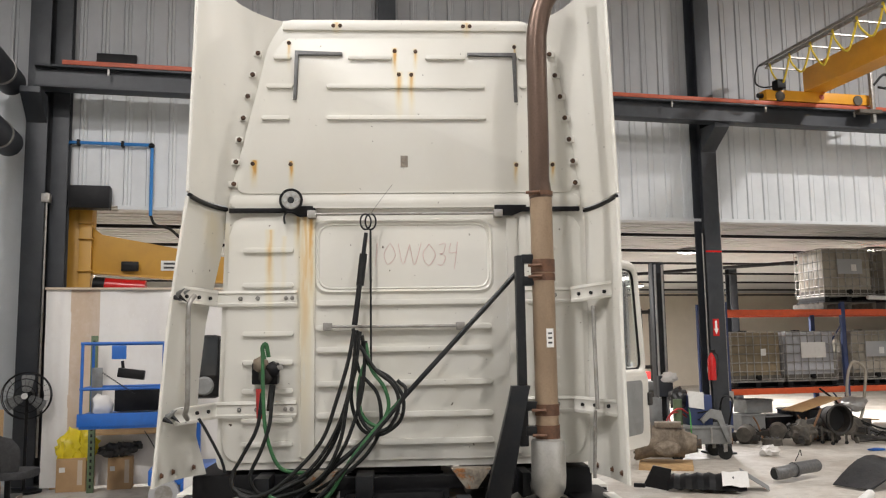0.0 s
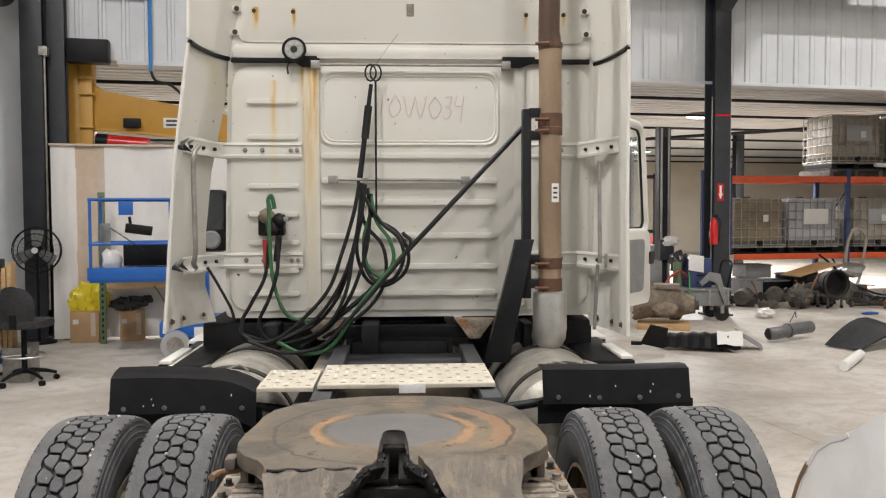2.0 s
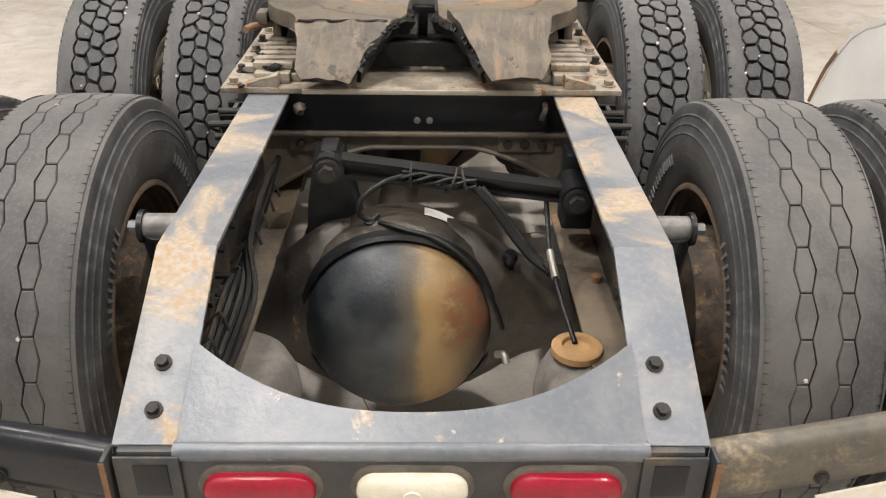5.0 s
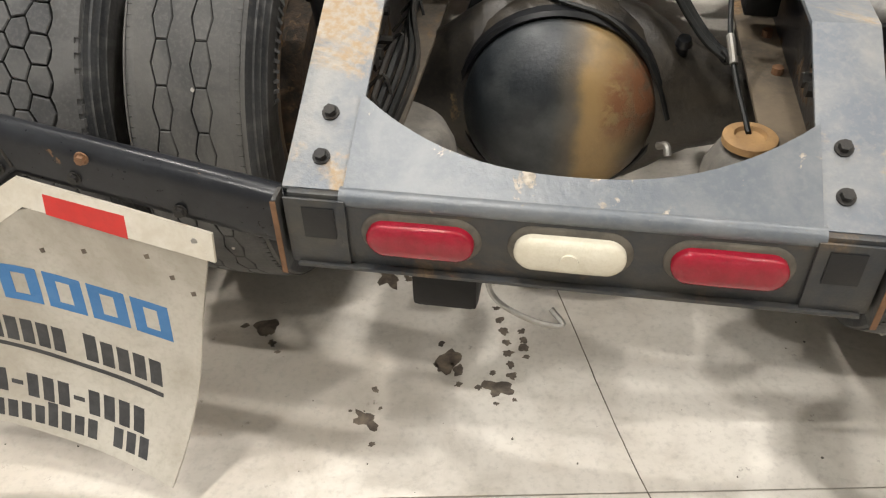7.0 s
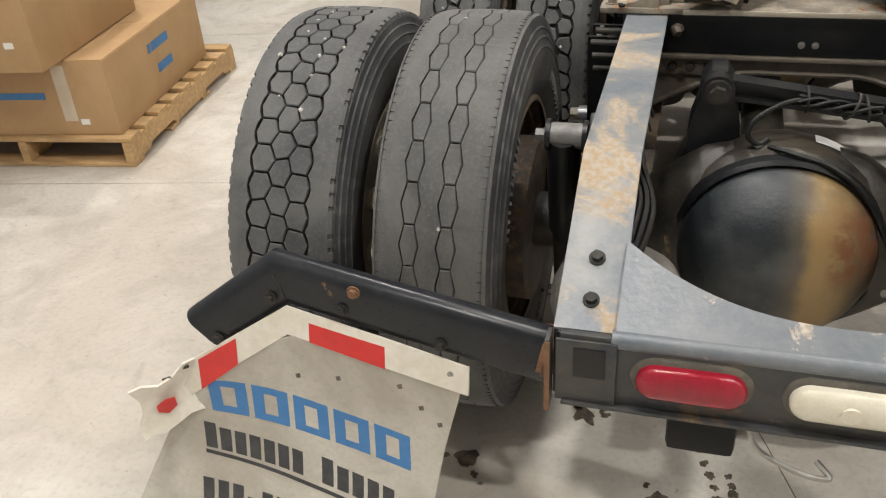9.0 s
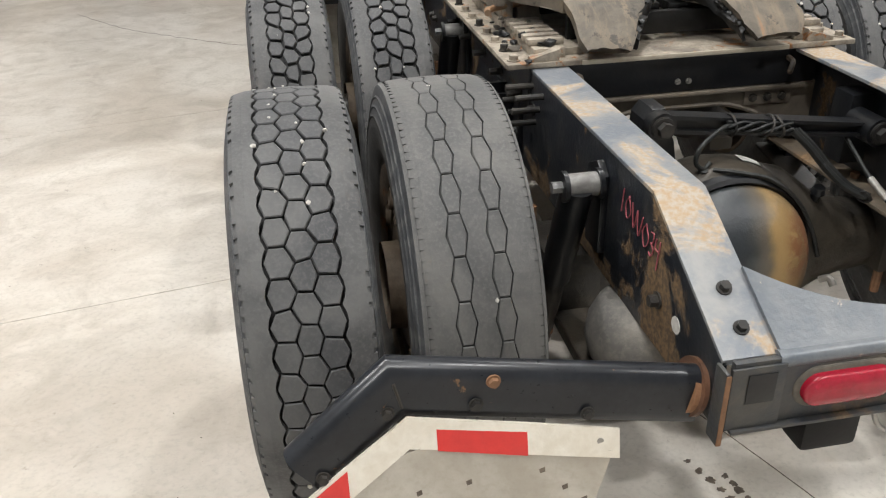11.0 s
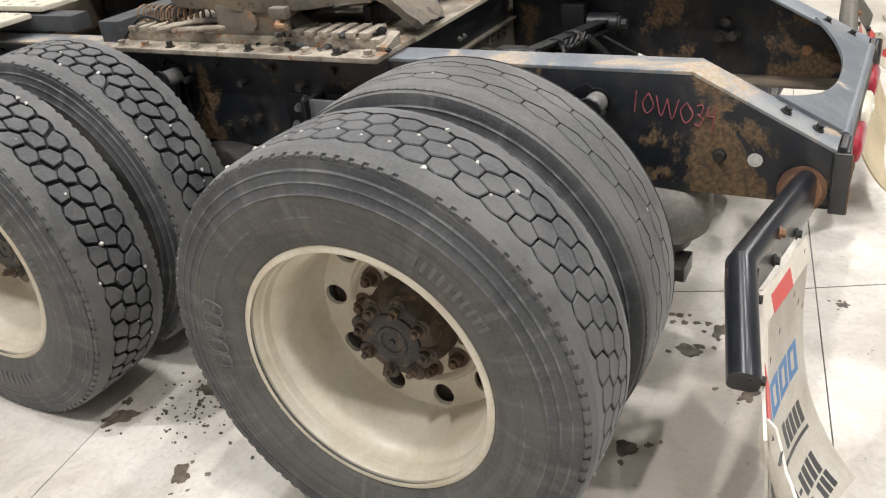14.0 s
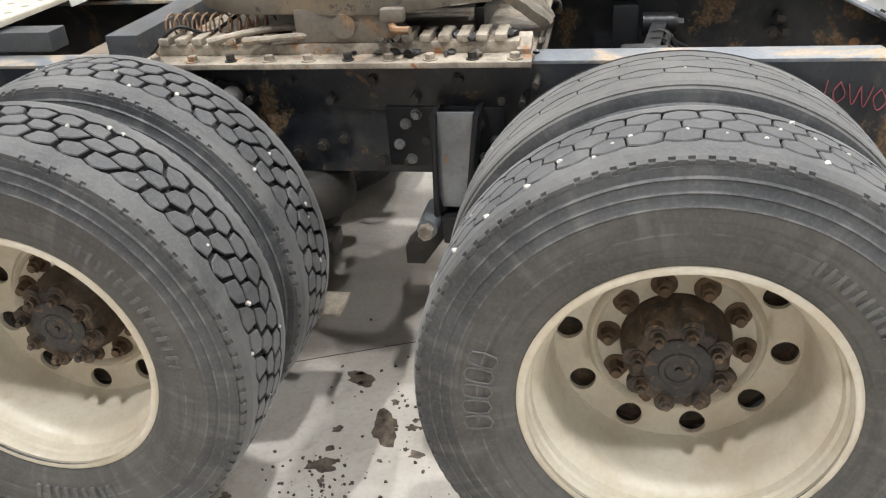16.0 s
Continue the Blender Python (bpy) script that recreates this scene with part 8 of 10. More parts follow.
def pogo_and_hoses():
    pg = part("pogo_stick", cyl(B(), (-0.15, 3.95, 2.42), (-0.215, 3.93, 1.90), 0.011, 0.017, 12), M["black"], cab, "slim black hose pogo stick")
    part("grip", cyl(B(), (-0.165, 3.95, 2.30), (-0.185, 3.94, 2.12), 0.022, seg=14), M["hose_black"], pg)
    part("second_rod", cyl(B(), (-0.125, 3.95, 2.44), (-0.125, 3.93, 1.70), 0.006, seg=8), M["hose_black"], pg)
    for dx in (-0.012, 0.016):
        ring = [(-0.140 + dx + 0.030 * math.cos(a), 3.955, 2.485 + 0.045 * math.sin(a)) for a in (k * math.pi / 6 for k in range(12))]
        part("split_ring", tube(B(), ring, 0.005, seg=6, closed=True, steps=2), M["black"], pg)
    part("loose_wire", tube(B(), [(-0.13, 3.95, 2.52), (-0.07, 3.93, 2.60), (0.0, 3.92, 2.69)], 0.002, seg=5), M["galv"], pg)
    yy = 3.86
    def hose(name, pts, r, mat, y=yy, sag=0.0):
        n = len(pts)
        part(name, tube(B(), [(x, y - 0.04 * math.sin(math.pi * i / (n - 1)) - sag * i / n, z) for i, (x, z) in enumerate(pts)], r, seg=10, steps=6), M[mat], cab, "green rubber air hose" if mat == "hose_green" else "black rubber air hose")
    hose("air_hose", [(-0.71, 1.54), (-0.73, 1.36), (-0.80, 1.22), (-0.86, 1.10), (-0.82, 1.01), (-0.66, 1.0)], 0.0102, "hose_black")
    hose("air_hose", [(-0.66, 1.54), (-0.66, 1.39), (-0.70, 1.25), (-0.76, 1.10), (-0.68, 1.01), (-0.47, 1.09)], 0.0102, "hose_black", 3.84)
    hose("air_hose", [(-0.71, 1.76), (-0.70, 1.54), (-0.68, 1.33), (-0.61, 1.15), (-0.47, 1.11)], 0.0102, "hose_green")
    hose("air_hose", [(-0.20, 1.87), (-0.22, 1.66), (-0.26, 1.45), (-0.34, 1.24), (-0.47, 1.09), (-0.65, 1.01)], 0.0102, "hose_black", 3.88)
    hose("air_hose", [(-0.15, 1.81), (-0.17, 1.54), (-0.22, 1.36), (-0.29, 1.21), (-0.41, 1.06), (-0.59, 1.0)], 0.0102, "hose_black", 3.82)
    hose("air_hose", [(-0.21, 1.87), (-0.19, 1.66), (-0.09, 1.53), (-0.07, 1.38), (-0.11, 1.26), (-0.22, 1.14), (-0.42, 1.02)], 0.0102, "hose_black", 3.85)
    hose("air_hose", [(-0.22, 1.88), (-0.21, 1.75), (-0.24, 1.55), (-0.30, 1.36), (-0.40, 1.19), (-0.52, 1.08), (-0.70, 1.01), (-0.86, 1.04)], 0.0102, "hose_black", 3.87)
    hose("air_hose", [(-0.18, 1.86), (-0.2, 1.7), (-0.245, 1.5), (-0.28, 1.3), (-0.36, 1.13), (-0.48, 1.04), (-0.66, 0.99)], 0.0102, "hose_black", 3.80)
    hose("air_hose", [(-0.17, 1.84), (-0.14, 1.69), (-0.02, 1.61), (0.05, 1.5), (0.03, 1.38), (-0.08, 1.31), (-0.18, 1.35), (-0.23, 1.51), (-0.2, 1.69)], 0.0102, "hose_black", 3.84)
    hose("air_hose", [(-0.19, 1.80), (-0.10, 1.66), (0.0, 1.57), (0.025, 1.46), (-0.03, 1.35), (-0.13, 1.34), (-0.19, 1.45), (-0.17, 1.62)], 0.0104, "hose_black", 3.80)
    hose("air_hose", [(-0.15, 1.80), (-0.12, 1.66), (-0.05, 1.56), (-0.03, 1.45), (-0.09, 1.36), (-0.17, 1.42), (-0.19, 1.56), (-0.16, 1.68)], 0.0104, "hose_green", 3.82)
    hose("air_hose", [(-0.83, 1.15), (-0.83, 1.06), (-0.71, 1.02), (-0.56, 1.10), (-0.38, 1.29), (-0.30, 1.5), (-0.24, 1.7), (-0.21, 1.86)], 0.0102, "hose_black", 3.74)
    hose("air_hose", [(-0.65, 1.02), (-0.5, 0.96), (-0.35, 1.01), (-0.2, 1.23), (0.04, 1.5)], 0.0104, "hose_green", 3.72)
    hose("air_hose", [(-0.80, 1.03), (-0.62, 0.97), (-0.42, 1.0), (-0.27, 1.14), (-0.1, 1.33), (0.06, 1.53), (0.02, 1.6)], 0.0102, "hose_black", 3.70)
    hd = part("gladhand_holder", box(B(), -0.785, -0.64, 3.96, CAB_Y - 0.012, 1.58, 1.70, 0.012), M["black_plastic"], cab, "black gladhand holder with couplings")
    for x, z, mat in ((-0.73, 1.69, "dirty_alloy"), (-0.665, 1.66, "black_plastic"), (-0.70, 1.63, "black_dirty")):
        part("gladhand", lumpy(B(), 0.042, (x, 3.93, z), (1.0, 0.8, 1.1), 0.3, 2, x), M[mat], hd)
    part("gladhand_lever", box(B(), -0.69, -0.61, 3.91, 3.94, 1.66, 1.685, 0.006), M["galv"], hd)
    part("red_grip", cyl(B(), (-0.733, 3.90, 1.56), (-0.728, 3.90, 1.40), 0.017, seg=14), M["red_plastic"], hd, "red plastic hose grip")
    part("ribbed_grip", cyl(B(), (-0.66, 3.90, 1.58), (-0.675, 3.90, 1.44), 0.018, seg=12), M["hose_black"], hd)
    part("green_tape", tube(B(), [(-0.71, 3.92, 1.72), (-0.72, 3.92, 1.78), (-0.70, 3.92, 1.80), (-0.685, 3.92, 1.73)], 0.012, seg=8), M["hose_green"], hd)


pogo_and_hoses()


def exhaust():
    y = 3.75
    st = part("exhaust_pipe", cyl(B(), (0.818, y, 1.26), (0.818, y, 2.61), 0.0615, seg=36), M["brown_pipe"], truck, "heat-browned exhaust stack beside the cab")
    part("upper_pipe", tube(B(), [(0.812, y, 2.60), (0.812, y, 2.72), (0.815, y, 2.9), (0.818, y, 3.40), (0.828, y, 3.55), (0.868, y, 3.70), (0.96, y, 3.84)], 0.0575, seg=28, steps=6), M["dark_pipe"], st, "dark blued upper exhaust pipe")
    part("reducer", cyl(B(), (0.818, y, 2.575), (0.814, y, 2.66), 0.063, 0.058, 32), M["dark_pipe"], st)
    for z, h in ((2.20, 0.035), (2.14, 0.02), (1.43, 0.03), (1.30, 0.05), (2.60, 0.012)):
        part("clamp_band", cyl(B(), (0.818, y, z - h), (0.818, y, z + h), 0.066, seg=36), M["clamp"], st, "rusted clamp band")
        part("clamp_bolt", cyl(B(), (0.73, y - 0.05, z), (0.80, y - 0.075, z), 0.009, seg=8), M["clamp"], st)
    part("label", box(B(), -0.019, 0.019, -0.0635, -0.0618, -0.05, 0.05), M["label"], st, "white paper label", at=pose(0.835, y, 1.81))
    for i in range(3):
        part("label_bar", box(B(), -0.011, 0.011, -0.0652, -0.0637, -0.03 + 0.025 * i, -0.02 + 0.025 * i), M["ink_black"], st, at=pose(0.835, y, 1.81))
    bm = B()
    lathe(bm, [(1.28, 0.066), (1.27, 0.088), (1.255, 0.090), (1.08, 0.092), (1.02, 0.086), (0.985, 0.070), (0.965, 0.045), (0.957, 0.0)], 36, "z", (0.818, y, 0.0))
    tube(bm, [(0.818, y, 1.05), (0.80, y + 0.12, 1.02), (0.77, y + 0.35, 0.98)], 0.07, seg=20)
    part("elbow", bm, M["alu"], st, "dull aluminium exhaust elbow")
    post = part("stack_post", box(B(), 0.665, 0.715, y - 0.02, y + 0.04, 1.24, 2.26, 0.008), M["black"], truck, "black exhaust support post")
    for z in (2.24, 2.12, 1.45, 1.32):
        part("post_arm", box(B(), 0.70, 0.775, y - 0.025, y + 0.045, z - 0.025, z + 0.025, 0.006), M["black"], post)
    part("brace", cyl(B(), (0.68, 3.80, 2.17), (-0.17, 3.80, 1.27), 0.014, seg=12), M["black"], post, "slim black diagonal brace")
    part("brace_end", cyl(B(), (-0.17, 3.80, 1.27), (-0.53, 3.8, 0.98), 0.014, seg=12), M["black"], post)
    part("leg", prism(B(), [(0.625, 1.56), (0.725, 1.56), (0.70, 1.46), (0.59, 0.90), (0.455, 0.90), (0.60, 1.45)], "y", y - 0.06, y + 0.01, 0.008), M["black"], post, "wide black stack leg")
    return st


exhaust()


def cab_door(s):
    door = part("cab_door", prism(B(), rounded([(0, 1.0), (1.05, 1.0), (1.05, 1.56), (0, 1.56)], 0.05), "x", -0.035, 0.035, 0.015), M["cab"], truck, "cream cab door standing open with a dark window", at=pose(s * 1.30, 4.95, 0, 0, 0, -s * 38))
    hoop = rounded([(0.035, 1.55), (1.015, 1.55), (0.915, 2.37), (0.085, 2.40)], 0.10)
    part("window_frame", tube(B(), [(0, y, z) for y, z in hoop], 0.036, seg=10, closed=True, steps=1), M["cab"], door)
    part("window_seal", tube(B(), [(0, 0.5 + (y - 0.5) * 0.925, 1.97 + (z - 1.97) * 0.92) for y, z in hoop], 0.012, seg=8, closed=True, steps=1), M["black_plastic"], door)
    pane = part("door_window", prism(B(), [(0.5 + (y - 0.5) * 0.925, 1.97 + (z - 1.97) * 0.92) for y, z in hoop], "x", -0.003, 0.003), M["clear_glass"], door, "clear side window")
    pane.visible_shadow = False
    for a, b in ((-0.042, -0.0355), (0.0355, 0.042)):
        part("door_pocket", prism(B(), rounded([(0.12, 1.1), (0.9, 1.1), (0.92, 1.5), (0.12, 1.5)], 0.05), "x", a, b, 0.002), M["grey_plastic"], door)
    part("hinge", box(B(), -0.05, 0.05, 1.02, 1.10, 1.3, 1.4, 0.01), M["black_dirty"], door)


cab_door(1)
mirror = part("side_mirror", box(B(), -1.66, -1.38, 6.02, 6.14, 1.40, 1.90, 0.05), M["black_plastic"], truck, "black side mirror on its arm")
part("mirror_glass", box(B(), -1.64, -1.40, 6.012, 6.0195, 1.58, 1.88, 0.003), M["dark_glass"], mirror)
part("round_mirror", cyl(B(), (-1.50, 6.018, 1.50), (-1.50, 6.004, 1.50), 0.075, 0.06, 28), M["grey_plastic"], mirror, "round convex spot mirror")
for z in (1.45, 1.85):
    part("mirror_arm", cyl(B(), (-1.40, 6.08, z), (-1.20, 6.16, z), 0.02, seg=10), M["black_plastic"], mirror)
for piece in truck.children:                 # all that stands ahead of the drive axles
    if piece not in AFT_PARTS:
        piece.matrix_basis = pose(0.012, -0.086, 0) @ piece.matrix_basis


# ---------------------------------------------------------------- left of the truck
def crate_boards():
    pal = thing("pallet", "plain pine pallet carrying two cardboard boxes", "pallet", pose(-2.536, 1.735, 0, 0, 0, 7.5))
    w, d = 1.02, 1.24
    rng = random.Random(5)
    for x in (-0.04, -0.53, -w):
        pts = [(0, 0.018), (0.16, 0.018), (0.18, 0.045), (0.42, 0.045), (0.44, 0.018), (0.80, 0.018), (0.82, 0.045), (1.06, 0.045), (1.08, 0.018), (d, 0.018), (d, 0.115), (0, 0.115)]
        part("stringer", prism(B(), pts, "x", x, x + 0.04, 0.003), M["pine"], pal)
    for i in range(9):
        y = 0.0 + i * (d - 0.092) / 8
        part("deck_board", box(B(), -w - rng.uniform(0, 0.006), rng.uniform(-0.002, 0.008), y, y + 0.086 + rng.uniform(0, 0.012), 0.116, 0.136, 0.003), M["pine"], pal)
    for y in (0.0, 0.38, 0.76, d - 0.09):
        part("bottom_board", box(B(), -w, 0, y, y + 0.09, 0.001, 0.018, 0.002), M["pine"], pal)
    return pal


crate_boards()


def carton(name, label, w, d, h, at, prints=(), flap=True):
    ob = thing(name, label, "cardboard box", at, "cardboard boxes")
    part("carton", box(B(), -w, 0, 0, d, 0.001, h, 0.006), M["card"], ob)
    for sgn in (0,):
        part("lid_flap", box(B(), -w + 0.004, -0.004, 0.003, d / 2 - 0.002, h, h + 0.004, 0.001), M["card"], ob)
        part("lid_flap", box(B(), -w + 0.004, -0.004, d / 2 + 0.002, d - 0.003, h, h + 0.004, 0.001), M["card"], ob)
    part("packing_tape", box(B(), -w * 0.2 - 0.03, -w * 0.2 + 0.03, -0.0012, 0.0, h * 0.2, h * 0.95), M["tape_clear"], ob, "shiny packing tape")
    for side, a0, a1, z0, z1, mat in prints:
        if side == "front":
            part("print_bar", box(B(), a0, a1, -0.002, -0.0005, z0, z1), M[mat], ob)
        else:
            part("print_bar", box(B(), 0.0005, 0.002, a0, a1, z0, z1), M[mat], ob)
    return ob


carton("cardboard_box", "long brown cardboard box with blue print on the pallet", 1.05, 1.02, 0.33, pose(-2.585, 1.765, 0.136, 0, 0, 9.0),
       [("front", -0.70, -0.30, 0.165, 0.195, "ink_blue"), ("front", -0.17, -0.13, 0.05, 0.075, "label"), ("side", 0.44, 0.62, 0.22, 0.26, "ink_blue"), ("side", 0.40, 0.43, 0.22, 0.26, "ink_blue"), ("side", 0.46, 0.62, 0.11, 0.15, "ink_blue")])
carton("cardboard_box", "large brown cardboard box stacked askew on another", 0.95, 0.86, 0.62, pose(-2.725, 1.585, 0.474, 0, 0, 9.0), [("front", -0.13, -0.09, 0.10, 0.125, "label"), ("side", 0.5, 0.62, 0.40, 0.41, "ink_black")])
part("tape_tab", lumpy(B(), 0.022, (-2.730, 1.583, 0.49), (1, 0.5, 1.3), 0.4, 2), M["label"], bpy.data.objects["cardboard_box.001"])
sc = thing("floor_scrubber", "grey wheeled floor machine beside a red cabinet", "floor machine", pose(-3.81, 4.50, 0))
part("body", box(B(), -0.28, 0.22, 0.0, 0.55, 0.09, 0.55, 0.08), M["grey_plastic"], sc)
part("skirt", box(B(), -0.31, 0.25, -0.04, 0.5, 0.03, 0.10, 0.02), M["black_plastic"], sc)
for x in (-0.2, 0.2):
    part("wheel", cyl(B(), (x - 0.03, 0.05, 0.055), (x + 0.03, 0.05, 0.055), 0.055, seg=18), M["hose_black"], sc)
part("handle", tube(B(), [(-0.2, 0.5, 0.5), (-0.2, 0.62, 0.9), (0.15, 0.62, 0.9), (0.15, 0.5, 0.5)], 0.016, seg=8), M["galv"], sc)
rc = thing("tool_cabinet", "red metal tool cabinet on the floor", "cabinet", pose(-4.19, 4.52, 0))
part("body", box(B(), -0.5, 0.0, 0.0, 0.5, 0.06, 0.95, 0.012), M["fire_red"], rc)
for i in range(4):
    dr = part("drawer", box(B(), -0.48, -0.02, -0.012, -0.001, 0.10 + 0.21 * i, 0.29 + 0.21 * i, 0.004), M["fire_red"], rc)
    part("handle", box(B(), -0.4, -0.1, -0.03, -0.012, 0.25 + 0.21 * i, 0.265 + 0.21 * i, 0.003), M["silver"], dr)
part("plinth", box(B(), -0.48, -0.02, 0.02, 0.48, 0.0, 0.06), M["black_plastic"], rc)


def office_chair():
    ch = thing("office_chair", "black mesh swivel drafting chair on castors", "chair", hall(-2.38, 8.45, 0, 170) @ Matrix.Scale(1.0, 4))
    for i in range(5):
        a = 2 * math.pi * i / 5
        c, s = math.cos(a), math.sin(a)
        leg = part("leg", tube(B(), [(0.03 * c, 0.03 * s, 0.13), (0.18 * c, 0.18 * s, 0.11), (0.30 * c, 0.30 * s, 0.075)], (0.026, 0.015), seg=8), M["black_plastic"], ch)
        part("castor", cyl(B(), (0.30 * c - 0.022 * s, 0.30 * s + 0.022 * c, 0.028), (0.30 * c + 0.022 * s, 0.30 * s - 0.022 * c, 0.028), 0.028, seg=16), M["black_plastic"], leg)
    part("gas_lift", cyl(B(), (0, 0, 0.10), (0, 0, 0.56), 0.028, seg=16), M["black_plastic"], ch)
    ring = [(0.21 * math.cos(a), 0.21 * math.sin(a), 0.28) for a in (k * math.pi / 8 for k in range(16))]
    fr = part("foot_ring", tube(B(), ring, 0.010, seg=8, closed=True, steps=2), M["silver"], ch, "chrome foot ring")
    for a in (0.4, 2.5, 4.6):
        part("spoke", cyl(B(), (0, 0, 0.285), (0.21 * math.cos(a), 0.21 * math.sin(a), 0.28), 0.007, seg=8), M["silver"], fr)
    part("seat", prism(B(), rounded([(-0.25, -0.24), (0.25, -0.24), (0.23, 0.24), (-0.23, 0.24)], 0.12), "z", 0.57, 0.645, 0.025), M["fabric_black"], ch)
    grid = []
    for i in range(9):
        q = -1 + i / 4
        row = []
        for k in range(9):
            f = k / 8
            half = 0.165 + 0.03 * math.sin(math.pi * f) - 0.05 * max(0.0, f - 0.7) / 0.3
            row.append((half * q, 0.235 - 0.07 * q * q + 0.05 * f, 0.63 + 0.37 * f - 0.035 * q * q * max(0.0, 2 * f - 1)))
        grid.append(row)
    part("backrest", sheet(B(), grid, 0.03), M["fabric_black"], ch)
    part("back_post", box(B(), -0.035, 0.035, 0.19, 0.25, 0.58, 0.72, 0.01), M["black_plastic"], ch)


office_chair()


def jib_crane():
    j = thing("jib_crane", "ochre yellow jib crane with a red chain hoist", "crane", HALL @ pose(-0.14, 0, 0))
    part("column", box(B(), -2.61, -2.19, 12.25, 12.63, 0.0, 3.93, 0.012), M["yellow_steel"], j)
    part("flange", box(B(), -2.35, -2.18, 12.20, 12.245, 0.0, 3.86, 0.004), M["yellow_steel"], j)
    for z in (2.95, 3.42, 3.65):
        part("stiffener", box(B(), -2.36, -2.15, 12.15, 12.25, z, z + 0.02, 0.004), M["yellow_steel"], j)
    part("cap", box(B(), -2.44, -1.89, 11.80, 12.01, 3.82, 4.15, 0.02), M["black_plastic"], j, "black covered pivot head")
    part("cap_plate", box(B(), -2.45, -2.20, 12.2, 12.4, 3.932, 3.96, 0.004), M["fifth_rust"], j)
    boom = part("boom", prism(B(), [(-2.19, 3.62), (-2.05, 3.50), (0.9, 2.98), (0.9, 2.72), (-2.19, 2.95)], "y", 12.30, 12.36, 0.006), M["yellow_steel"], j)
    part("boom_flange", prism(B(), [(-2.19, 2.93), (0.9, 2.70), (0.9, 2.73), (-2.19, 2.96)], "y", 12.22, 12.44, 0.004), M["yellow_steel"], boom)
    part("sign_plate", box(B(), -1.22, -0.98, 12.285, 12.297, 2.98, 3.13, 0.003), M["label"], boom, "white rating plate")
    for k in range(2):
        part("sign_bar", box(B(), -1.18, -1.02, 12.281, 12.2845, 3.01 + 0.06 * k, 3.04 + 0.06 * k), M["ink_black"], boom)
    h = part("hoist", cyl(B(), (-1.98, 12.24, 2.76), (-1.42, 12.22, 2.72), 0.105, seg=24), M["fire_red"], j, "red electric chain hoist")
    part("hoist_end", cyl(B(), (-2.14, 12.25, 2.77), (-1.98, 12.24, 2.76), 0.11, seg=20), M["black_plastic"], h)
    part("trolley", box(B(), -1.76, -1.52, 12.14, 12.22, 2.96, 3.10, 0.015), M["black_plastic"], h)
    part("chain", cyl(B(), (-1.80, 12.3, 2.0), (-1.80, 12.3, 2.62), 0.012, seg=8), M["galv"], h)


jib_crane()


def curtain():
    cu = thing("plastic_curtain", "milky plastic sheeting hung as a dusty partition", "curtain", HALL)
    rng = random.Random(3)
    def web(u0, u1, mat, seed):
        grid = []
        n = 34
        for i in range(n + 1):
            u = u0 + (u1 - u0) * i / n
            col = []
            for k in range(15):
                z = 0.03 + 2.62 * k / 14
                p = Vector((u * 2.2 + seed, z * 0.5, seed))
                col.append((u, 11.42 + 0.035 * noise.noise(p) + 0.012 * noise.noise(p * 4) + 0.012 * math.sin(u * 9 + z), z))
            grid.append(col)
        part("plastic_sheet", sheet(B(), grid, 0.003), M[mat], cu)
    web(-2.73, -2.41, "sheet_white", 2.0)
    web(-2.42, -2.04, "sheet", 1.0)
    web(-2.05, 2.2, "sheet_white", 4.0)
    part("top_batten", box(B(), -2.74, 2.2, 11.36, 11.42, 2.63, 2.66, 0.004), M["tape_clear"], cu)
    for u in (-2.62, -1.3, 0.2, 1.8):
        part("stud", box(B(), u, u + 0.09, 11.48, 11.56, 0.0, 2.66, 0.004), M["pine"], cu)


curtain()


def fan():
    f = thing("pedestal_fan", "black pedestal fan against the column", "fan", hall(-2.89, 11.25))
    part("pole", cyl(B(), (0, 0.05, 0.03), (0, 0.05, 1.24), 0.022, seg=14), M["black_plastic"], f)
    part("base", cyl(B(), (0, 0.05, 0.0), (0, 0.05, 0.03), 0.22, seg=28), M["black_plastic"], f)
    for r in (0.30, 0.22, 0.13):
        part("cage_ring", tube(B(), [(r * math.cos(a), -0.09 + 0.08 * (r / 0.3) ** 2, 1.24 + r * math.sin(a)) for a in (k * math.pi / 12 for k in range(24))], 0.0065, seg=5, closed=True, steps=1), M["black_plastic"], f)
    part("cage_ring", tube(B(), [(0.30 * math.cos(a), 0.06, 1.24 + 0.30 * math.sin(a)) for a in (k * math.pi / 12 for k in range(24))], 0.008, seg=5, closed=True, steps=1), M["black_plastic"], f)
    for k in range(24):
        a = 2 * math.pi * k / 24
        c, s = math.cos(a), math.sin(a)
        part("cage_wire", tube(B(), [(0.04 * c, -0.09, 1.24 + 0.04 * s), (0.2 * c, -0.07, 1.24 + 0.2 * s), (0.30 * c, -0.01, 1.24 + 0.30 * s), (0.30 * c, 0.06, 1.24 + 0.30 * s)], 0.0022, seg=4, steps=1), M["black_plastic"], f)
    for k in range(3):
        a = 2 * math.pi * k / 3 + 0.5
        part("blade", prism(B(), rounded([(0.04, -0.05), (0.26, -0.11), (0.27, 0.06), (0.05, 0.05)], 0.04), "y", -0.004, 0.004, 0.001), M["grey_plastic"], f, at=pose(0, 0.0, 1.24, 0, math.degrees(a), 0) @ pose(0, 0, 0, 18))
    part("motor", cyl(B(), (0, 0.03, 1.24), (0, 0.2, 1.24), 0.07, seg=20), M["black_plastic"], f)
    part("badge", cyl(B(), (0, -0.098, 1.24), (0, -0.088, 1.24), 0.04, seg=18), M["label"], f)


fan()


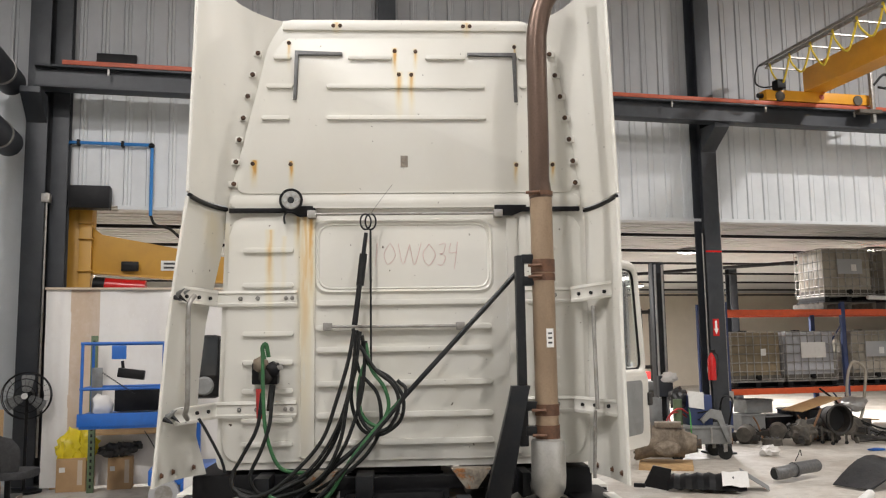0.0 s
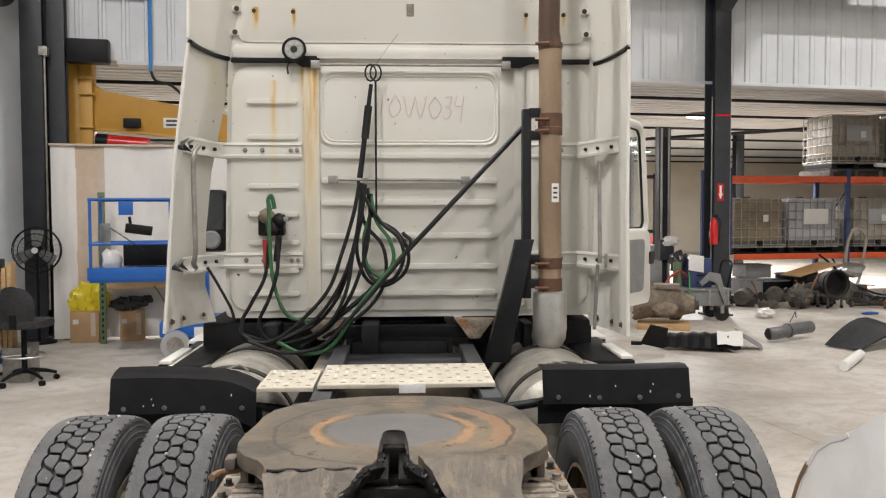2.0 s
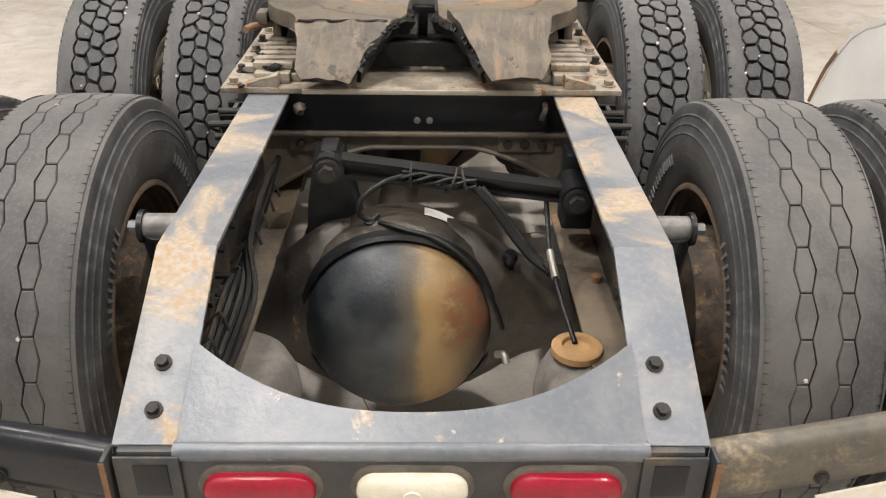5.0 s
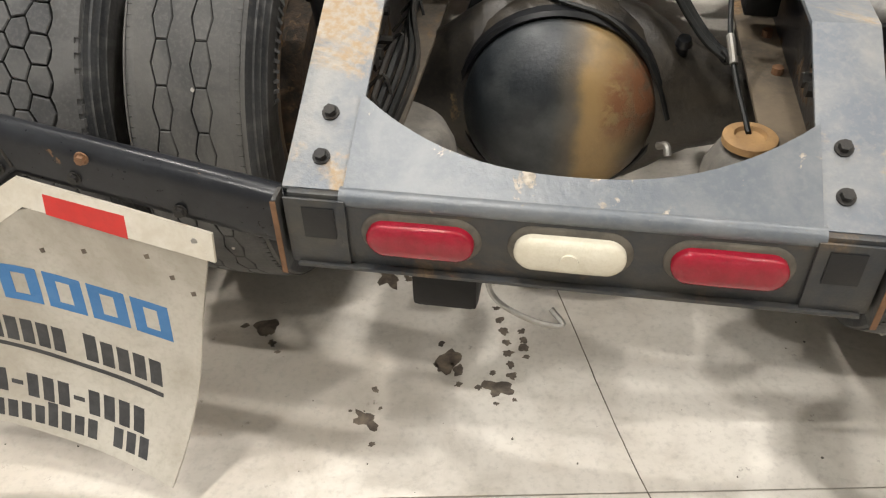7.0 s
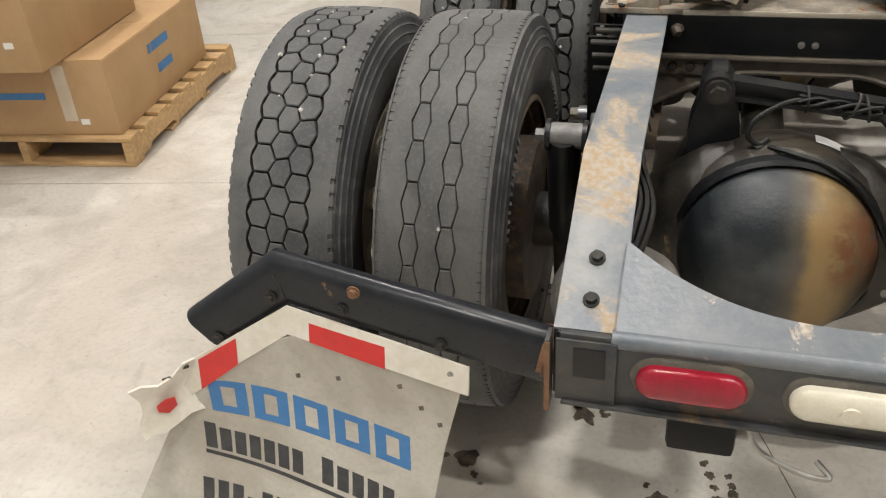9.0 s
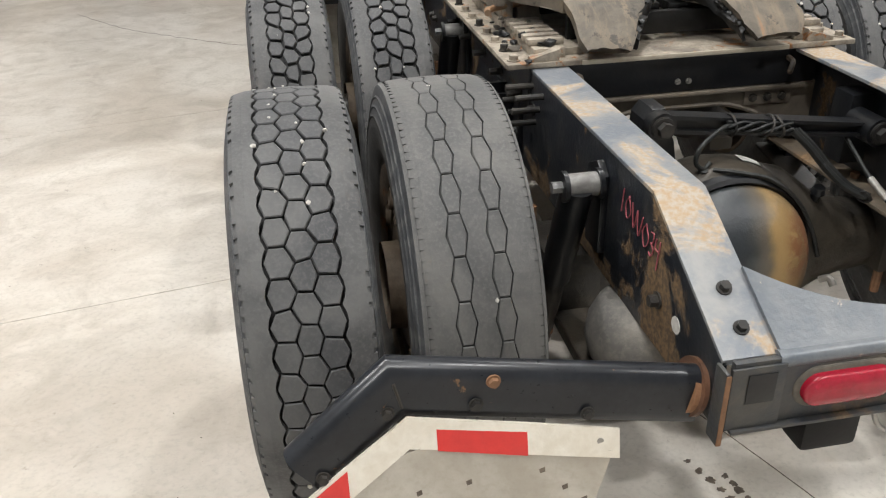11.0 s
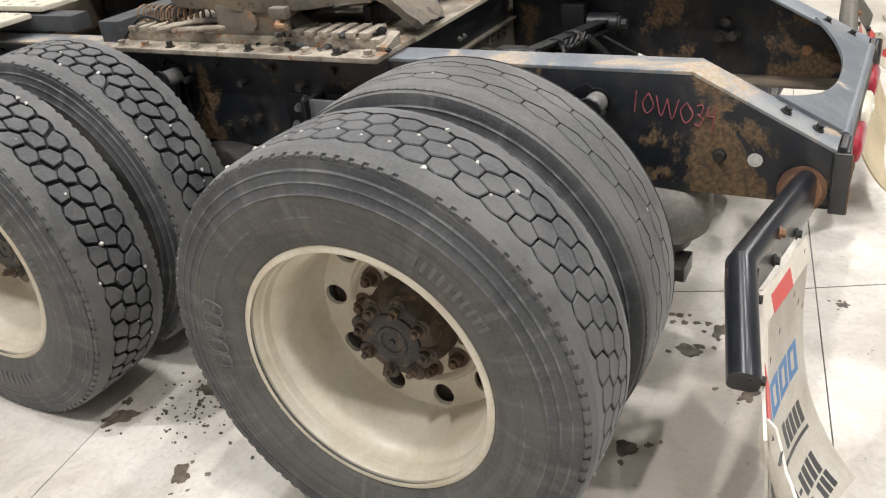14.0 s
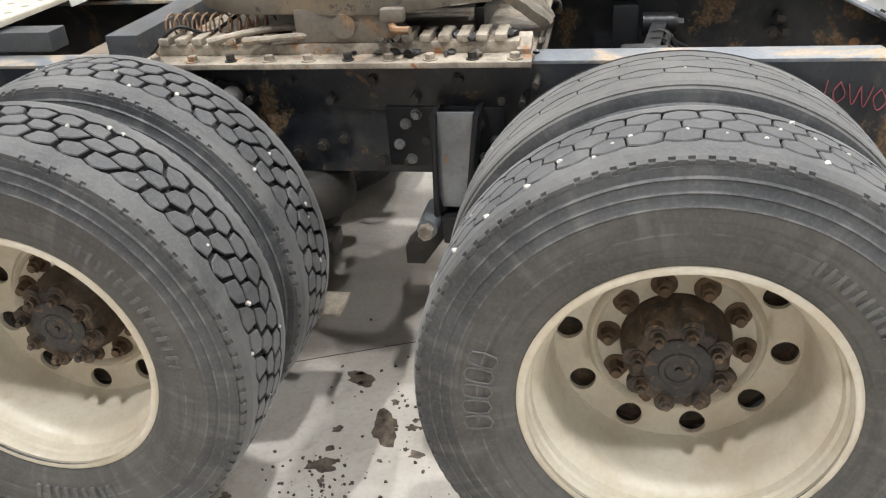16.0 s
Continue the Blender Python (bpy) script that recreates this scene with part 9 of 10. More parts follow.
def scissor_lift():
    l = thing("scissor_lift", "blue scissor lift platform with guard rails", "lift", hall(-2.06, 9.75))
    part("platform", box(B(), 0.08, 1.35, 0.0, 0.75, 0.90, 1.06, 0.01), M["lift_blue"], l)
    part("toe_board", box(B(), 0.06, 1.37, -0.012, 0.0, 0.93, 1.08, 0.004), M["lift_blue"], l)
    for x in (0.10, 1.0, 1.3):
        for y in (0.0, 0.73):
            part("post", cyl(B(), (x, y, 1.06), (x, y, 1.885), 0.018, seg=12), M["lift_blue"], l)
    for z in (1.36, 1.885):
        for y in (0.0, 0.73):
            part("guard_rail", cyl(B(), (0.08, y, z), (1.32, y, z), 0.018, seg=12), M["lift_blue"], l)
        part("guard_rail", cyl(B(), (0.10, 0.0, z), (0.10, 0.73, z), 0.018, seg=12), M["lift_blue"], l)
    part("bracket", box(B(), 0.42, 0.58, -0.02, 0.02, 1.70, 1.86, 0.006), M["lift_blue"], l)
    c = part("control_box", box(B(), 0.28, 0.58, -0.10, -0.02, 1.55, 1.66, 0.012), M["black_plastic"], l, at=pose(0, 0, 0, 0, 8, 0))
    part("joystick", cyl(B(), (0.33, -0.07, 1.66), (0.31, -0.08, 1.74), 0.018, seg=12), M["black_plastic"], c)
    coil = [(0.33 + 0.006 * k + 0.014 * math.cos(k * 1.6), -0.06 + 0.014 * math.sin(k * 1.6), 1.55 - 0.0042 * k) for k in range(60)]
    part("coil_cord", tube(B(), coil, 0.004, seg=5, steps=1), M["hose_black"], l)
    part("tray", box(B(), 0.42, 0.95, 0.3, 0.7, 1.08, 1.34, 0.01), M["black_plastic"], l)
    part("bottle", cyl(B(), (1.02, 0.1, 1.07), (1.02, 0.1, 1.30), 0.04, seg=16), M["lift_blue"], l)
    part("bottle_cap", cyl(B(), (1.02, 0.1, 1.08), (1.02, 0.1, 1.13), 0.045, seg=16), M["yellow_bag"], l)
    part("sack", lumpy(B(), 0.12, (0.28, 0.3, 1.16), (1, 0.8, 1.2), 0.35, 2, 2), M["sheet_white"], l)
    part("board", box(B(), 0.15, 0.27, 0.35, 0.38, 1.07, 1.6, 0.004), M["grey_plastic"], l)
    part("mast", box(B(), 1.25, 1.42, 0.25, 0.5, 0.3, 1.0, 0.01), M["lift_blue"], l)
    part("chassis", box(B(), 0.86, 1.6, -0.08, 0.8, 0.24, 0.42, 0.02), M["lift_blue"], l)
    part("chassis_side", box(B(), 1.22, 1.6, -0.10, 0.8, 0.10, 0.26, 0.02), M["lift_blue"], l)
    part("chassis_plate", box(B(), 1.26, 1.5, -0.112, -0.101, 0.18, 0.36, 0.003), M["label"], l)
    for y in (-0.22, 0.75):
        w = part("wheel", cyl(B(), (1.05, y, 0.165), (1.05, y + 0.12, 0.165), 0.165, seg=36), M["grey_panel"], l, "pale grey solid tyre")
        part("rim", cyl(B(), (1.05, y - 0.007, 0.165), (1.05, y + 0.002, 0.165), 0.10, seg=28), M["galv"], w)
        part("axle_stub", box(B(), 1.0, 1.1, y + 0.12, y + 0.2, 0.12, 0.3, 0.01), M["lift_blue"], l)


scissor_lift()
for u, v, w, h, lab in ((-2.48, 11.16, 0.36, 0.42, "brown cardboard box with a yellow bag on top"), (-1.86, 11.19, 0.30, 0.40, "brown cardboard box with a black bag on top")):
    carton("cardboard_box", lab, w, 0.3, h, hall(u + w, v), [("front", -w * 0.9, -w * 0.7, h * 0.6, h * 0.75, "label")])
yb = B()
for k, (x, z, r) in enumerate(((-2.31, 0.58, 0.16), (-2.19, 0.62, 0.13), (-2.11, 0.54, 0.12), (-2.39, 0.52, 0.11), (-2.22, 0.48, 0.10))):
    lumpy(yb, r, (x, 11.24, z), (1.0, 0.42, 1.25), 0.6, 3, k * 1.3)
solo("yellow_bag", yb, M["yellow_bag"], "crumpled yellow plastic bag lying on a cardboard box", "bag", HALL)
bb = B()
for k, (x, z, r) in enumerate(((-1.82, 0.50, 0.12), (-1.66, 0.52, 0.11), (-1.53, 0.55, 0.07))):
    lumpy(bb, r, (x, 11.26, z), (1.3, 0.42, 0.7), 0.65, 3, k * 2.1)
solo("black_bag", bb, M["bag_black"], "crumpled black plastic bag lying on a cardboard box", "bag", HALL)


def shop_table():
    t = thing("work_table", "workbench with a white top and green perforated posts", "table", HALL @ pose(0.11, 0.0, 0))
    part("tabletop", box(B(), -2.10, -0.9, 11.0, 11.36, 0.82, 0.86, 0.004), M["label"], t)
    part("apron", box(B(), -2.10, -0.9, 10.99, 11.01, 0.72, 0.82, 0.004), M["pine"], t)
    for u in (-2.15, -0.95):
        post = part("perforated_post", box(B(), u - 0.04, u + 0.04, 11.0, 11.06, 0.0, 2.0, 0.004), M["green_steel"], t)
        for k in range(24):
            part("slot", box(B(), u - 0.012, u + 0.012, 10.996, 11.0005, 0.06 + 0.08 * k, 0.10 + 0.08 * k), M["dark_hole"], post)
    part("cable", tube(B(), [(-1.5, 10.98, 0.76), (-1.4, 10.97, 0.6), (-1.25, 10.98, 0.3), (-1.1, 10.97, 0.04)], 0.007, seg=6), M["hose_black"], t)


shop_table()


def blue_bench():
    b = thing("shelf_unit", "blue metal shelf unit with bins and a dark crate", "shelf", hall(-3.05, 8.35))
    for z in (0.18, 0.48, 0.78):
        part("shelf", box(B(), -0.75, 0.42, 0.0, 0.55, z, z + 0.10, 0.006), M["lift_blue"], b)
    for x in (-0.74, 0.38):
        for y in (0.0, 0.51):
            part("post", box(B(), x, x + 0.04, y, y + 0.04, 0, 0.9, 0.003), M["lift_blue"], b)
    part("bin", box(B(), 0.0, 0.38, -0.02, 0.3, 0.281, 0.42, 0.01), M["card"], b)
    part("bin", box(B(), -0.4, -0.05, 0.02, 0.3, 0.581, 0.74, 0.01), M["card"], b)
    part("grey_case", box(B(), 0.46, 0.72, 0.1, 0.5, 0.0, 0.36, 0.01), M["galv"], b)
    part("basket", box(B(), -0.5, 0.40, 0.03, 0.5, 0.881, 1.04, 0.01), M["label"], b)
    cr = part("crate", box(B(), -0.4, 0.42, 0.02, 0.45, 1.041, 1.25, 0.012), M["black_plastic"], b, "black plastic crate")
    for i in range(7):
        for k in range(2):
            part("crate_slot", box(B(), -0.36 + 0.11 * i, -0.29 + 0.11 * i, 0.012, 0.0195, 1.07 + 0.085 * k, 1.13 + 0.085 * k), M["grey_plastic"], cr)
    for i in range(3):
        part("wood_offcut", box(B(), 0.42 + 0.05 * i, 0.46 + 0.05 * i, 0.1, 0.3, 0.36, 1.12 + 0.05 * i, 0.004), M["pine"], b)


blue_bench()
rp = B()
pts, v = [], 6.2
while v < 11.5:
    for dv, du in ((0, 0), (0.08, 0), (0.10, 0.03), (0.16, 0.03), (0.18, 0)):
        pts.append((WEST + 0.02 + du, v + dv))
    v += 0.2
pts += [(WEST + 0.005, v), (WEST + 0.005, 6.2)]
solo("wall_lining", prism(rp, pts, "z", 0.0, 2.45), M["white_panel"], "white ribbed lining on the lower side wall", "wall panel", HALL, kind="structure", smooth=0)


# ---------------------------------------------------------------- behind, on the other side
def pallet_rack():
    r = thing("pallet_rack", "blue and orange pallet rack holding liquid tanks", "rack", hall(0, 14.6))
    for u in (9.37, 12.14, 14.95, 17.7):
        for dv in (0.0, 1.0):
            p = part("upright", box(B(), u - 0.05, u + 0.05, dv, dv + 0.07, 0.0, 2.62, 0.004), M["blue_steel"], r)
            part("foot", box(B(), u - 0.08, u + 0.08, dv - 0.03, dv + 0.1, 0.0, 0.012), M["blue_steel"], p)
        part("brace", cyl(B(), (u, 0.03, 0.3), (u, 1.03, 1.2), 0.018, seg=8), M["blue_steel"], r)
        part("brace", cyl(B(), (u, 1.03, 1.2), (u, 0.03, 2.2), 0.018, seg=8), M["blue_steel"], r)
    for z in (0.80, 2.40):
        for a, b in ((9.42, 12.09), (12.19, 14.9), (15.0, 17.65)):
            for dv in (-0.01, 1.02):
                bm = part("beam", box(B(), a, b, dv, dv + 0.06, z - 0.06, z + 0.06, 0.006), M["orange_steel"], r)
            for k in range(3):
                part("deck_bar", box(B(), a + 0.5 + 0.85 * k, a + 0.58 + 0.85 * k, 0.05, 1.02, z + 0.02, z + 0.058), M["galv"], r)
    return r


pallet_rack()


def tank(u, v, z, mat, lab, turn=0.0, chute=True):
    t = thing("liquid_tank", lab, "tank", hall(u, v, z, turn), "caged liquid tanks")
    w, d, h = 1.19, 1.0, 1.02
    part("pallet_base", box(B(), 0, w, 0, d, 0.0, 0.03, 0.004), M["black_plastic"], t)
    for x in (0.02, w / 2 - 0.06, w - 0.14):
        part("foot", box(B(), x, x + 0.12, 0.02, d - 0.02, 0.03, 0.12, 0.01), M["black_plastic"], t)
    part("base_tray", box(B(), 0.0, w, 0.0, d, 0.12, 0.15, 0.008), M["galv"], t)
    part("bottle", box(B(), 0.035, w - 0.035, 0.035, d - 0.035, 0.15, h + 0.12, 0.06), M[mat], t)
    hs = [0.18, 0.34, 0.52, 0.70, 0.88, 1.06, 1.14]
    for z0 in hs:
        part("cage_hoop", tube(B(), [(0, 0, z0), (w, 0, z0), (w, d, z0), (0, d, z0)], 0.011, seg=6, closed=True, steps=1), M["galv"], t)
    for i in range(8):
        x = w * i / 7
        for y in (-0.004, d + 0.004):
            part("cage_bar", cyl(B(), (x, y, 0.13), (x, y, 1.15), 0.010, seg=6), M["galv"], t)
    for i in range(1, 6):
        for x in (-0.004, w + 0.004):
            part("cage_bar", cyl(B(), (x, d * i / 6, 0.13), (x, d * i / 6, 1.15), 0.010, seg=6), M["galv"], t)
    if mat != "tank_brown":
        part("label_plate", box(B(), 0.34, 0.92, -0.020, -0.012, 0.60, 0.92, 0.002), M["sheet_white"] if mat == "tank_grey" else M["grey_panel"], t, "pale smudged label plate")
    part("paper_label", box(B(), 0.66, 0.78, -0.0245, -0.0205, 0.66, 0.80), M["label"], t, "white paper label")
    part("sludge", box(B(), 0.030, w - 0.030, 0.030, d - 0.030, 0.152, 0.27, 0.02), M["mud"], t, "dark sludge line at the bottom")
    part("valve", cyl(B(), (w / 2, -0.05, 0.22), (w / 2, 0.05, 0.22), 0.05, seg=16), M["black_plastic"], t)
    part("lid", cyl(B(), (w / 2, d / 2, h + 0.12), (w / 2, d / 2, h + 0.16), 0.09, seg=20), M["black_plastic"], t)
    return t


tank(9.47, 14.62, 0.861, "tank_brown", "brown-stained caged liquid tank on the rack")
tank(10.74, 14.62, 0.861, "tank_grey", "bluish caged liquid tank with a large label")
tank(12.30, 14.62, 0.861, "tank_plastic", "dirty milky caged liquid tank on the rack")
tank(13.56, 14.62, 0.861, "tank_brown", "brown-stained caged liquid tank on the rack")
tank(11.75, 14.64, 2.61, "tank_plastic", "dirty milky caged liquid tank on top of the rack", -3)
tank(13.25, 14.64, 2.61, "tank_plastic", "dirty milky caged liquid tank on top of the rack", 2)
for u in (11.68, 13.2):
    tp = thing("pallet", "dark wooden pallet under a tank on the rack", "pallet", hall(u, 14.6, 2.461), "rack pallets")
    for k in range(6):
        part("deck_board", box(B(), 0.0, 1.3, 0.02 + 0.17 * k, 0.14 + 0.17 * k, 0.125, 0.145, 0.002), M["mud"], tp)
    for x in (0.0, 0.6, 1.2):
        part("stringer", box(B(), x, x + 0.09, 0.0, 1.02, 0.0, 0.125, 0.003), M["mud"], tp)
ph = thing("white_pipe", "white plastic pipe lying on the rack pallet", "pipe", HALL)
part("pipe", cyl(B(), (12.65, 14.45, 2.70), (14.4, 14.52, 2.66), 0.045, seg=16), M["label"], ph)
part("support", box(B(), 13.9, 14.0, 14.45, 14.7, 2.46, 2.62), M["mud"], ph)
hl = thing("hose", "pale suction hose looped over the rack beam", "hose", HALL)
part("loop", tube(B(), [(12.0, 14.45, 0.25), (11.95, 14.4, 0.9), (12.1, 14.38, 1.35), (12.4, 14.4, 1.2), (12.35, 14.4, 0.7), (12.2, 14.35, 0.25), (11.8, 14.2, 0.04), (11.2, 14.2, 0.03)], 0.03, seg=8), M["tank_plastic"], hl)
part("loop", tube(B(), [(11.3, 14.4, 0.84), (11.6, 14.35, 0.6), (11.9, 14.3, 0.3), (12.4, 14.0, 0.03), (13.0, 13.8, 0.03)], 0.022, seg=8), M["hose_black"], hl)


def scrap_item(name, lab, cat, u, v, build, turn=0.0, group=""):
    t = thing(name, lab, cat, hall(u, v, 0, turn), group)
    build(t)
    return t


def gearbox(t):
    part("block", box(B(), -0.35, 0.40, -0.28, 0.28, 0.0, 0.09, 0.006), M["pine"], t, "pine board")
    part("bell_housing", cyl(B(), (-0.40, 0, 0.40), (-0.16, 0, 0.40), 0.30, 0.24, 28), M["dirty_alloy"], t)
    part("case", cyl(B(), (-0.16, 0, 0.38), (0.30, 0, 0.36), 0.235, 0.20, 12), M["dirty_alloy"], t)
    part("rear_case", cyl(B(), (0.30, 0, 0.36), (0.46, 0, 0.35), 0.17, 0.12, 16), M["dirty_alloy"], t)
    part("output_flange", cyl(B(), (0.46, 0, 0.35), (0.53, 0, 0.35), 0.07, seg=18), M["hub"], t)
    part("top_cover", box(B(), -0.12, 0.26, -0.12, 0.12, 0.58, 0.66, 0.02), M["dirty_alloy"], t)
    for i in range(7):
        x = -0.12 + 0.065 * i
        part("case_rib", cyl(B(), (x, 0, 0.38), (x + 0.014, 0, 0.38), 0.236, 0.234, 16), M["dirty_alloy"], t)
    for i in range(10):
        a = 2 * math.pi * i / 10
        part("flange_bolt", cyl(B(), (-0.42, 0.27 * math.cos(a), 0.40 + 0.27 * math.sin(a)), (-0.38, 0.27 * math.cos(a), 0.40 + 0.27 * math.sin(a)), 0.017, seg=6), M["mud"], t)
    for i in range(8):
        a = 2 * math.pi * i / 8
        part("cover_bolt", cyl(B(), (0.45, 0.11 * math.cos(a), 0.35 + 0.11 * math.sin(a)), (0.48, 0.11 * math.cos(a), 0.35 + 0.11 * math.sin(a)), 0.013, seg=6), M["mud"], t)
    part("side_unit", lumpy(B(), 0.12, (0.05, -0.24, 0.30), (1.5, 0.7, 0.9), 0.25, 3, 5), M["dirty_alloy"], t)


scrap_item("gearbox", "grimy cast truck gearbox lying on a board", "gearbox", 5.80, 10.62, gearbox, -28)


def cart(t):
    part("tray", box(B(), -0.40, 0.55, -0.3, 0.3, 0.24, 0.50, 0.03), M["grey_plastic"], t, "grey moulded cart tray")
    part("rim", box(B(), -0.43, 0.58, -0.33, 0.33, 0.48, 0.52, 0.012), M["grey_plastic"], t)
    for x in (-0.3, 0.45):
        for y in (-0.24, 0.24):
            w = part("castor", cyl(B(), (x, y - 0.025, 0.11), (x, y + 0.025, 0.11), 0.11, seg=22), M["hose_black"], t)
            part("fork", box(B(), x - 0.03, x + 0.03, y - 0.035, y + 0.035, 0.12, 0.25, 0.005), M["galv"], t)
    part("box", box(B(), -0.05, 0.32, -0.15, 0.2, 0.50, 0.98, 0.015), M["blue_steel"], t, "dark blue box")
    part("paper", prism(B(), [(-0.06, 0.80), (0.18, 0.76), (0.18, 1.02), (-0.06, 1.05)], "y", -0.175, -0.16), M["label"], t, "white paper sheet")
    part("strap", tube(B(), [(-0.1, -0.34, 0.28), (-0.1, -0.34, 0.5), (-0.06, -0.2, 0.72), (-0.05, -0.1, 0.78)], 0.022, seg=6, flat=0.3), M["strap_green"], t, "green webbing strap")
    part("hose", tube(B(), [(-0.42, -0.3, 0.30), (-0.45, -0.25, 0.6), (-0.25, -0.2, 0.78), (-0.05, -0.1, 0.7), (0.1, -0.05, 0.6)], 0.014, seg=8), M["red_plastic"], t, "red rubber hose")
    part("hose", tube(B(), [(-0.36, -0.31, 0.40), (-0.38, -0.2, 0.66), (-0.2, -0.1, 0.72), (0.0, 0, 0.6)], 0.012, seg=8), M["red_plastic"], t)
    part("black_arm", prism(B(), [(0.05, 0.62), (0.22, 0.78), (0.38, 0.75), (0.5, 0.3), (0.44, 0.28), (0.32, 0.62), (0.2, 0.66), (0.1, 0.56)], "y", -0.36, -0.30, 0.01), M["grey_plastic"], t)
    for x in (-0.38, -0.12, 0.20, 0.50):
        part("tray_post", box(B(), x, x + 0.03, -0.345, -0.332, 0.26, 0.50, 0.004), M["galv"], t)
    part("bin", box(B(), -0.62, -0.32, 0.34, 0.62, 0.30, 0.92, 0.03), M["grey_plastic"], t, "dark grey plastic bin")
    part("cable_coil", tube(B(), [(0.2 + 0.13 * math.cos(k * 0.7), -0.1 + 0.1 * math.sin(k * 0.7), 0.54 + 0.012 * k) for k in range(22)], 0.012, seg=6, steps=3), M["hose_black"], t)
    part("handle", tube(B(), [(0.55, -0.2, 0.5), (0.62, -0.2, 0.9), (0.62, 0.2, 0.9), (0.55, 0.2, 0.5)], 0.015, seg=8), M["black_plastic"], t)
    part("bundle", lumpy(B(), 0.16, (-0.15, 0.05, 0.92), (0.9, 0.8, 1.1), 0.3, 3, 7), M["bag_black"], t)
    part("bottle", cyl(B(), (-0.2, -0.05, 0.5), (-0.2, -0.05, 0.92), 0.07, seg=16), M["green_steel"], t)


scrap_item("tool_cart", "grey plastic cart loaded with a blue box and hoses", "cart", 6.70, 11.45, cart, -10)


def ribbed_panel(t):
    grid = []
    for i in range(14):
        x = -0.45 + 0.9 * i / 13
        grid.append([(x, -0.28 + 0.56 * k / 8, 0.04 + 0.16 * math.sin(math.pi * k / 8) ** 0.8 * (1 - 0.45 * abs(x)) + 0.02 * (i % 2)) for k in range(9)])
    p = part("panel", sheet(B(), grid, 0.01), M["black_plastic"], t, smooth=20)
    part("wing", prism(B(), [(-0.45, 0.0), (-0.75, 0.05), (-0.62, 0.30), (-0.40, 0.26)], "y", -0.15, -0.12, 0.006), M["black_plastic"], t)
    part("tip", box(B(), -0.86, -0.72, -0.16, -0.10, 0.03, 0.08, 0.01), M["black_plastic"], t)
    part("paper", sheet(B(), [[(0.18 + 0.3 * i / 3, -0.29 + 0.3 * k / 3, 0.10 + 0.13 * k / 3 + 0.012 * math.sin(i * 2 + k)) for k in range(4)] for i in range(4)], 0.002), M["label"], t, "crumpled white paper")
    part("side_wing", sheet(B(), [[(0.40 + 0.08 * i, 0.0 + 0.10 * k, 0.22 - 0.05 * i + 0.03 * math.sin(k)) for k in range(4)] for i in range(5)], 0.008), M["grey_plastic"], t)


scrap_item("underbody_panel", "black ribbed plastic panel with paper lying on the floor", "car part", 5.38, 8.75, ribbed_panel, -30)


def exhaust_bits(t):
    part("pipe", tube(B(), [(-0.45, 0, 0.12), (-0.28, -0.03, 0.13), (-0.12, 0.0, 0.14), (0.1, 0.02, 0.15), (0.42, 0.05, 0.15)], 0.082, seg=20, steps=4), M["bracket"], t)
    part("mouth", cyl(B(), (-0.452, 0.0, 0.12), (-0.458, 0.0, 0.12), 0.066, seg=20), M["dark_hole"], t)
    part("flange", cyl(B(), (-0.10, 0.0, 0.14), (-0.06, 0.0, 0.14), 0.096, seg=20), M["bracket"], t)
    part("wire", tube(B(), [(-0.05, 0, 0.25), (0.02, 0.0, 0.33), (0.08, 0.02, 0.38), (0.1, 0.02, 0.30)], 0.006, seg=6), M["hose_black"], t)


scrap_item("exhaust_pipe", "grey bent exhaust pipe lying on the floor", "pipe", 6.88, 9.05, exhaust_bits, 16)


def bent_sheet(t):
    part("sheet", sheet(B(), [[(-0.45 + 0.16 * i, -0.25 + 0.17 * k, 0.03 + 0.34 * math.sin(math.pi * i / 9) * (0.5 + 0.4 * k / 3)) for k in range(4)] for i in range(9)], 0.008), M["bag_black"], t)
    part("rim", tube(B(), [(-0.45, -0.25, 0.03), (0.0, -0.26, 0.16), (0.5, -0.25, 0.15), (0.83, -0.25, 0.05)], 0.012, seg=6), M["black_plastic"], t)


scrap_item("bent_guard", "dark bent sheet guard lying on the floor", "car part", 7.45, 8.35, bent_sheet, 14)


def housing(t):
    for x in (-0.15, 0.15):
        for y in (-0.12, 0.12):
            part("stand_leg", box(B(), x - 0.015, x + 0.015, y - 0.015, y + 0.015, 0.05, 0.22), M["mud"], t)
            part("castor", cyl(B(), (x, y - 0.015, 0.03), (x, y + 0.015, 0.03), 0.03, seg=12), M["hose_black"], t)
    part("bell", cyl(B(), (-0.05, -0.2, 0.44), (0.05, 0.15, 0.44), 0.25, 0.20, 28, caps=False), M["black_dirty"], t)
    part("inner", cyl(B(), (0.0, 0.0, 0.44), (0.02, 0.10, 0.44), 0.21, seg=28), M["dark_hole"], t)
    part("rim", tube(B(), [(-0.05 + 0.25 * math.cos(a), -0.2, 0.44 + 0.25 * math.sin(a)) for a in (k * math.pi / 10 for k in range(20))], 0.022, seg=8, closed=True, steps=1), M["black_dirty"], t)
    part("axle_tube", cyl(B(), (-0.25, 0.05, 0.40), (-0.75, 0.15, 0.28), 0.085, seg=16), M["black_dirty"], t)
    part("casting", lumpy(B(), 0.20, (-0.55, 0.12, 0.22), (1.3, 0.9, 0.95), 0.4, 3, 3), M["mud"], t)
    part("lever", cyl(B(), (-0.5, 0.0, 0.2), (-0.35, -0.1, 0.62), 0.018, seg=8), M["rusty"], t)


scrap_item("axle_housing", "dark axle housing on a small wheeled stand", "car part", 9.95, 12.3, housing, 6)
